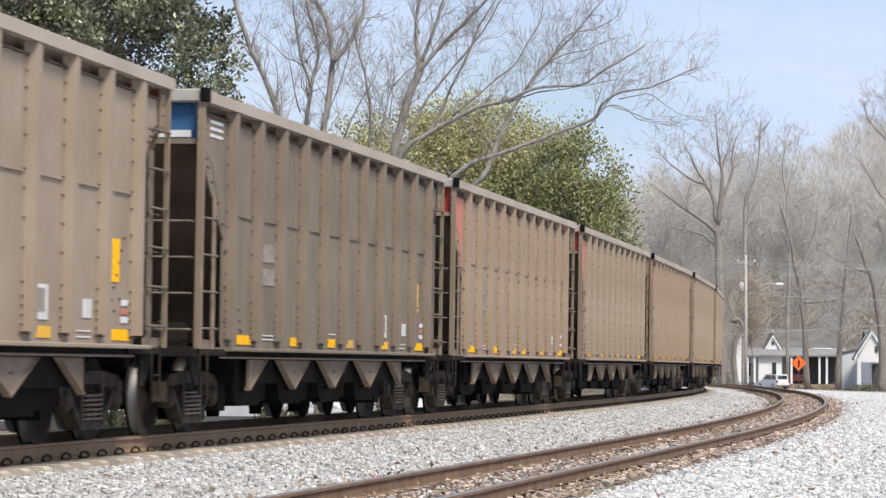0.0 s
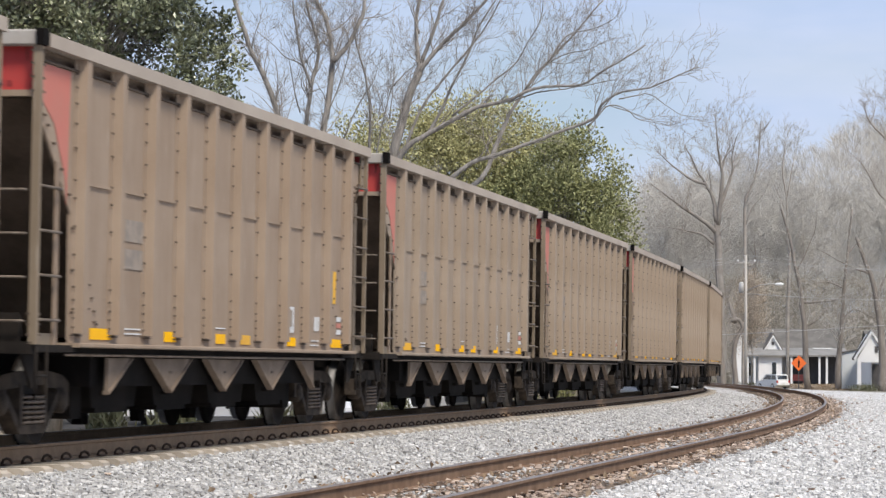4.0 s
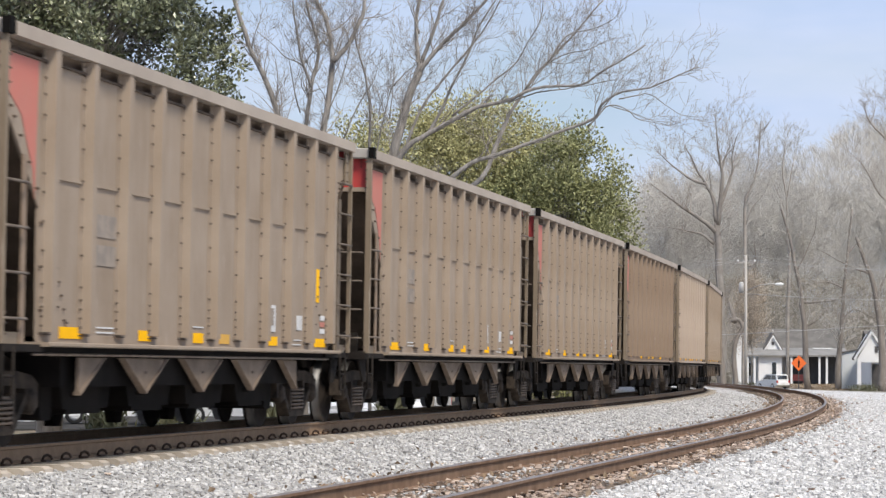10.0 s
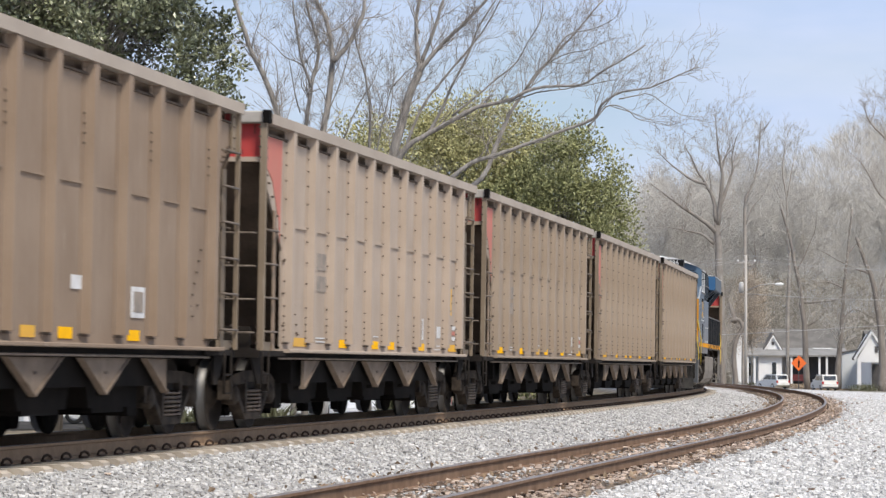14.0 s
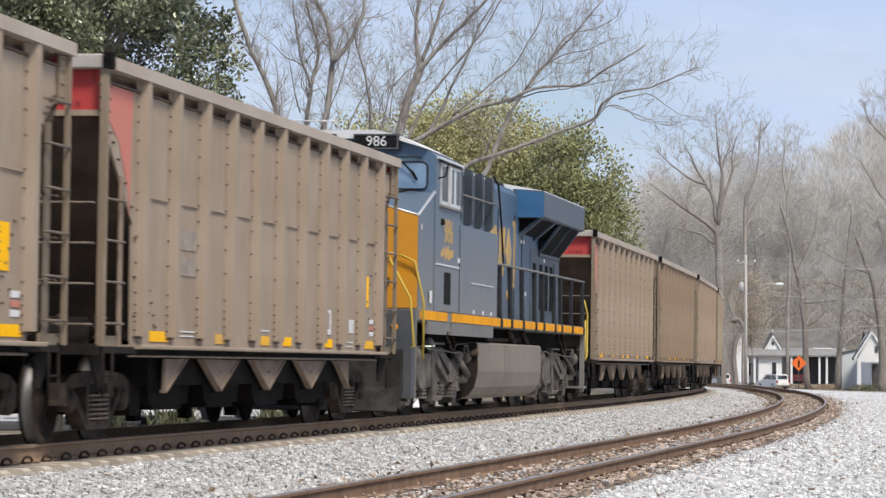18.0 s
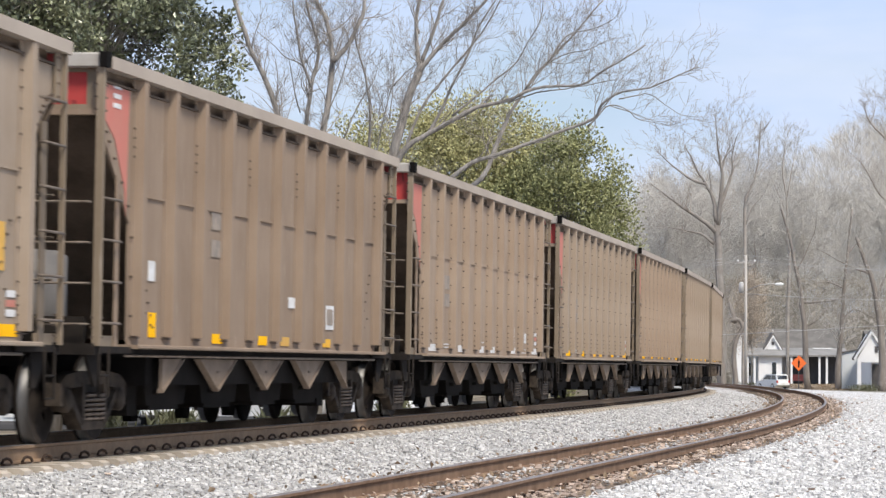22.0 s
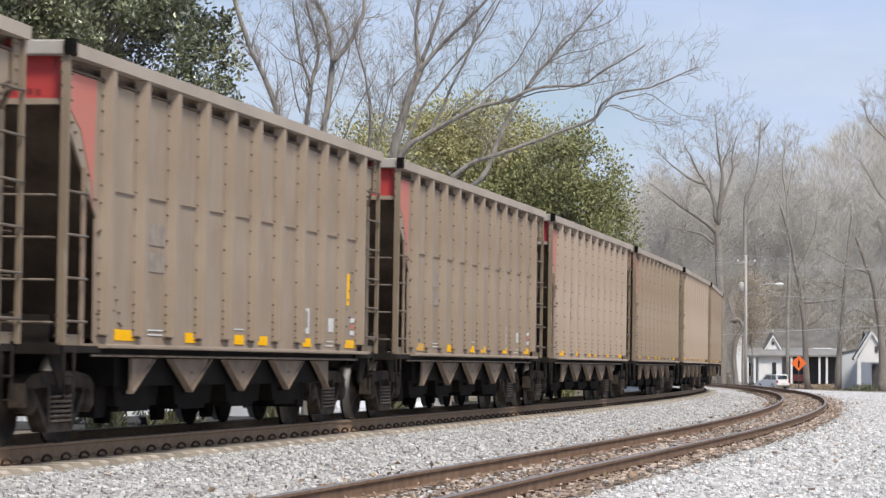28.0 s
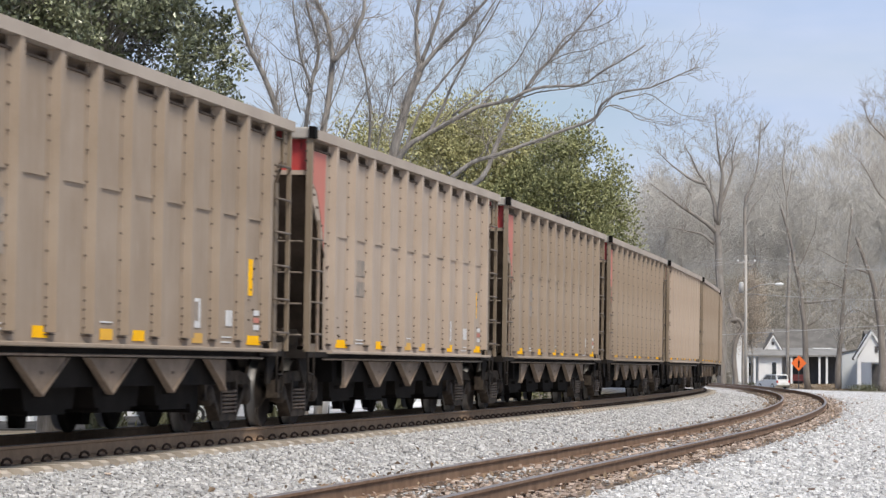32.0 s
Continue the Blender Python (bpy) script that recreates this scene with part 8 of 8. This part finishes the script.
def tufts(name, places, n, h, material, label, category, seed):
    r = np.random.default_rng(seed)
    pl = np.array(places)
    c = pl[r.integers(0, len(pl), n)]
    x = c[:, 0] + r.normal(0, 1, n) * c[:, 2]
    y = c[:, 1] + r.normal(0, 1, n) * c[:, 3]
    z = ground_z(x, y)
    d = np.stack([r.normal(0, 0.4, n), r.normal(0, 0.4, n), r.uniform(0.5, 1.0, n)], -1)
    ln = r.uniform(0.4, 1.0, n)[:, None] * h * r.uniform(0.5, 1, n)[:, None]
    a = np.stack([x, y, z - 0.03], -1)
    lift = np.zeros((n, 3))
    if h > 0.8:
        lift[:, 2] = r.uniform(0, h * 0.6, n)
        ln *= 0.45
    w = np.array([[0.035, 0, 0]]) * (1 if h < 0.8 else 1.0)
    v = np.stack([a + lift - w, a + lift + w, a + lift + d * ln], 1).reshape(-1, 3)
    me = bpy.data.meshes.new(name)
    me.from_pydata(v.tolist(), [], np.arange(3 * n).reshape(-1, 3).tolist())
    me.materials.append(material)
    return tagged(new(name, me), label, category, kind="stuff")


tufts("shrubs", [(43.9, 310, 0.5, 1.5), (44.8, 308, 0.4, 1), (37.0, 352, 0.8, 1)], 900, 1.2, SHRUB, "low dull green shrubs by the cottage", "shrub", 31)
tufts("trackside_shrubs", [(-8.7, 76, 0.28, 0.5), (-6.9, 76, 0.32, 0.5), (-4.4, 77, 0.18, 0.4), (-1.3, 78, 0.2, 0.4)], 1500, 1.5, SHRUB, "low leafy shrubs below the embankment beyond the train", "shrub", 33)
tufts("dry_grass", [(40, 262, 8, 14), (33, 235, 6, 10), (48, 290, 8, 8), (28, 300, 5, 12), (30, 215, 4, 8)], 12000, 0.30, STRAW, "tufts of dry straw-coloured winter grass", "grass", 32)

VAN_ROWS = []
for t, x, y in ((0.0, 190.0, 246.0), (11.0, 47.4, 299.0), (12.0, 44.4, 300.5), (12.5, 43.5, 303.0), (13.0, 42.75, 307.0), (13.5, 42.0, 312.0), (14.0, 41.3, 318.0), (14.5, 40.4, 324.0), (15.5, 36.3, 336.0), (17.0, 35.7, 352.0), (18.0, 34.2, 364.0), (20.0, 28.0, 392.0), (32.0, -40.0, 560.0)):
    VAN_ROWS.append((t, x, y))


def van_pose(i):
    t, x, y = VAN_ROWS[i]
    _, xa, ya = VAN_ROWS[max(0, i - 1)]
    _, xb, yb = VAN_ROWS[min(len(VAN_ROWS) - 1, i + 1)]
    return (t, pose(x, y, gz_at(x, y) + 0.06, 0, 0, math.degrees(math.atan2(yb - ya, xb - xa))))


VAN_KEYS = [van_pose(i) for i in range(len(VAN_ROWS))]

# ---- the train: where each vehicle runs ----
LOCO_LENGTH = 22.3
START = -185.78


def run(t):
    """Metres that the train has gone at t seconds, counted from the sixteenth."""
    u = t - 16.0
    return 0.021 + 13.7744 * u + 0.001029 * u * u - 0.0001674 * u ** 3 + slack(t)


SLACK = ((-1, -0.05), (9, -0.05), (13, -0.15), (16.5, 0.28), (18, 0.34), (20.5, 0.28), (23, 0.12), (27.5, 0.08), (29.5, -0.25), (33, -0.2))


def slack(t):
    """The slow give and take of the couplings, in metres."""
    for (a, va), (b, vb) in zip(SLACK[:-1], SLACK[1:]):
        if a <= t <= b:
            f = (t - a) / (b - a)
            return va + (vb - va) * f * f * (3 - 2 * f)
    return 0.0


def on_track(s, base):
    a, b = MAIN.at(s - base), MAIN.at(s + base)
    m, d = (a + b) / 2, b - a
    return Matrix.Translation(m) @ pose(0, 0, 0, 0, 0, math.degrees(math.atan2(d.y, d.x))) @ pose(0, 0, 0, 0.6)


def repaint(car, paint, reflect=None, end=None, plain=False, label=""):
    """Gives one wagon its own shade, reflectors and end colour."""
    for ob in list(car.children_recursive):
        kind = ob.name.split(".")[0]
        if plain and kind == "side_stake":
            ob.data = DOTTED_STAKE if round(abs(ob.matrix_basis.translation.x) / 1.24) % 2 else PLAIN_STAKE
        if plain and kind in ("number_patch", "white_stencil", "dimension_bar", "yellow_strip", "stencil_box", "stencil_face", "strip_print"):
            bpy.data.objects.remove(ob)
            continue
        for sl in ob.material_slots:
            if sl.material == TAN and paint is not TAN:
                sl.link, sl.material = "OBJECT", paint
            elif sl.material == YELLOW and reflect and kind == "reflector":
                sl.link, sl.material = "OBJECT", reflect
            elif sl.material in (RED, FADED) and end and kind in ("end_sheet", "flank_patch"):
                sl.link, sl.material = "OBJECT", end if kind == "end_sheet" else paint
    if label:
        tagged(car, label)


TRAIN = []   # (vehicle, place at the sixteenth second, half base)
special = {-2: DARK, -1: RUDDY, 1: RUDDY, 7: DUN, 8: DUN, 106: DUN, 107: DUN, 9: BROWN, 10: PALE, 101: BROWN, 102: RUDDY, 104: RUDDY, 108: PALE, 110: PALE, 113: PALE}
# how far each wagon hangs back in its couplings, in metres
DRAFT = {-2: 0.17, 0: 0.06, 4: 0.20, 5: 0.09, 103: 0.05, 104: 0.06, 105: -0.20, 106: -0.08, 107: 0.09, 108: 0.13, 109: 0.18, 110: 0.07}
for k in list(range(-3, 14)) + list(range(100, 118)):
    s = START + k * PITCH if k < 100 else START + 14 * PITCH + LOCO_LENGTH + (k - 100) * PITCH
    ob = HOPPER if k == -3 else copy_thing(HOPPER, pose(0, 0, 0))
    TRAIN.append((k, ob, s + DRAFT.get(k, 0.0), 6.0))
for k, ob, s, base in TRAIN:
    p = special.get(k, TAN)
    if k == -2:
        part("white_mark", Shape().box(-7.43, -7.415, -1.36, 1.36, 3.46, 3.54), WHITE, ob, "white lettering band")
        for z in (3.50, 3.58, 3.66):
            part("white_mark", Shape().box(-6.98, -6.42, -SHEET - 0.014, -SHEET - 0.008, z, z + 0.036), WHITE, ob)
        repaint(ob, p, None, BLUE, False, "dark brown steel hopper wagon with blue end panel and coal")
    elif k in (9, 101):
        for z in (3.50, 3.60, 3.70):
            part("white_mark", Shape().box(-6.95, -6.68, -SHEET - 0.014, -SHEET - 0.008, z, z + 0.05), WHITE, ob)
        for xa, xb, za, zb in ((-5.55, -5.30, 1.74, 1.96), (0.95, 1.35, 1.58, 1.72)):
            part("white_label", Shape().box(xa, xb, -SHEET - 0.014, -SHEET - 0.004, za, zb), WHITE, ob)
        sb = part("stencil_frame", Shape().box(3.10, 3.62, -SHEET - 0.014, -SHEET - 0.004, 1.33, 1.66), WHITE, ob)
        part("stencil_field", Shape().box(3.18, 3.54, -SHEET - 0.020, -SHEET - 0.014, 1.39, 1.61), GREYMARK, sb)
        for xa, za in ((-2.95, 2.10), (-2.42, 2.10), (-2.95, 2.42)):
            part("worn_mark", Shape().box(xa, xa + 0.42, -SHEET - 0.012, -SHEET - 0.004, za, za + 0.2), GREYMARK, ob)
        # framed end panel, air tank on the end platform, white plate on the sill
        fr = Shape()
        for ya, yb, za, zb in ((-1.44, -1.33, 3.44, 3.87), (1.33, 1.44, 3.44, 3.87), (-1.33, 1.33, 3.82, 3.87), (-1.33, 1.33, 3.44, 3.49)):
            fr.box(-7.425, -7.412, ya, yb, za, zb)
        part("end_frame", fr, ENDPOST, ob)
        part("end_tank", Shape().lathe([(0.0, 0.0), (0.0, 0.24), (0.06, 0.31), (0.72, 0.31), (0.78, 0.24), (0.80, 0.0)], (-7.05, -0.72, 1.22), 2, 18), LDUST, ob, "grey air tank on the end platform")
        part("sill_plate", Shape().box(-7.545, -7.532, -1.02, -0.74, 0.95, 1.04), WHITE, ob, "small white plate")
        for ch in list(ob.children):   # fewer and taller reflectors than on the others
            if ch.name.split(".")[0] == "reflector":
                if not (-5.4 < ch.bound_box[0][0] < 3.2) or ch.bound_box[0][1] > 0:
                    bpy.data.objects.remove(ch)
        part("reflector", Shape().box(-5.50, -5.22, -SHEET - 0.010, -SHEET - 0.004, 1.13, 1.40), YELLOW, ob, "upright yellow reflective strip")
        repaint(ob, p, None, None, True, "brown hopper wagon with smooth side stakes, loaded with coal")
    elif k == 102:
        repaint(ob, p, WHITE, None, False, "ruddy tan hopper wagon with white reflectors, loaded with coal")
    elif p is PALE:
        repaint(ob, p, None, None, False, "pale dusty tan steel hopper wagon, loaded with coal")
    elif p is RUDDY:
        repaint(ob, p, None, None, False, "ruddy tan steel hopper wagon, loaded with coal")
TRAIN.append((50, LOCO, START + 13 * PITCH + PITCH / 2 + LOCO_LENGTH / 2, 6.9))


def motions():
    """The train rolls towards the camera's left, and a minivan drives along the far street."""
    times = [0.5 * i for i in range(65)]
    for k, ob, s, base in TRAIN:
        walk(ob, [(t, on_track(s - run(t), base)) for t in times])
        # the wheels turn while their vehicle is on the stretch in view
        seen = [i / FPS for i in range(int(CLIP * FPS) + 1) if -45 < s - run(i / FPS) < 118]
        if not seen:
            continue
        for w in ob.children:
            if w.name.split(".")[0] != "wheelset":
                continue
            p, rows = w.matrix_basis.translation.copy(), []
            for t in ([0.0] if seen[0] > 0 else []) + seen + ([CLIP] if seen[-1] < CLIP else []):
                u = min(max(t, seen[0]), seen[-1])
                rows.append((t, Matrix.Translation(p) @ pose(0, 0, 0, 0, -math.degrees((run(u) - run(seen[0])) / p.z) % 360.0)))
            walk(w, rows)
    walk(VAN, VAN_KEYS)


motions()
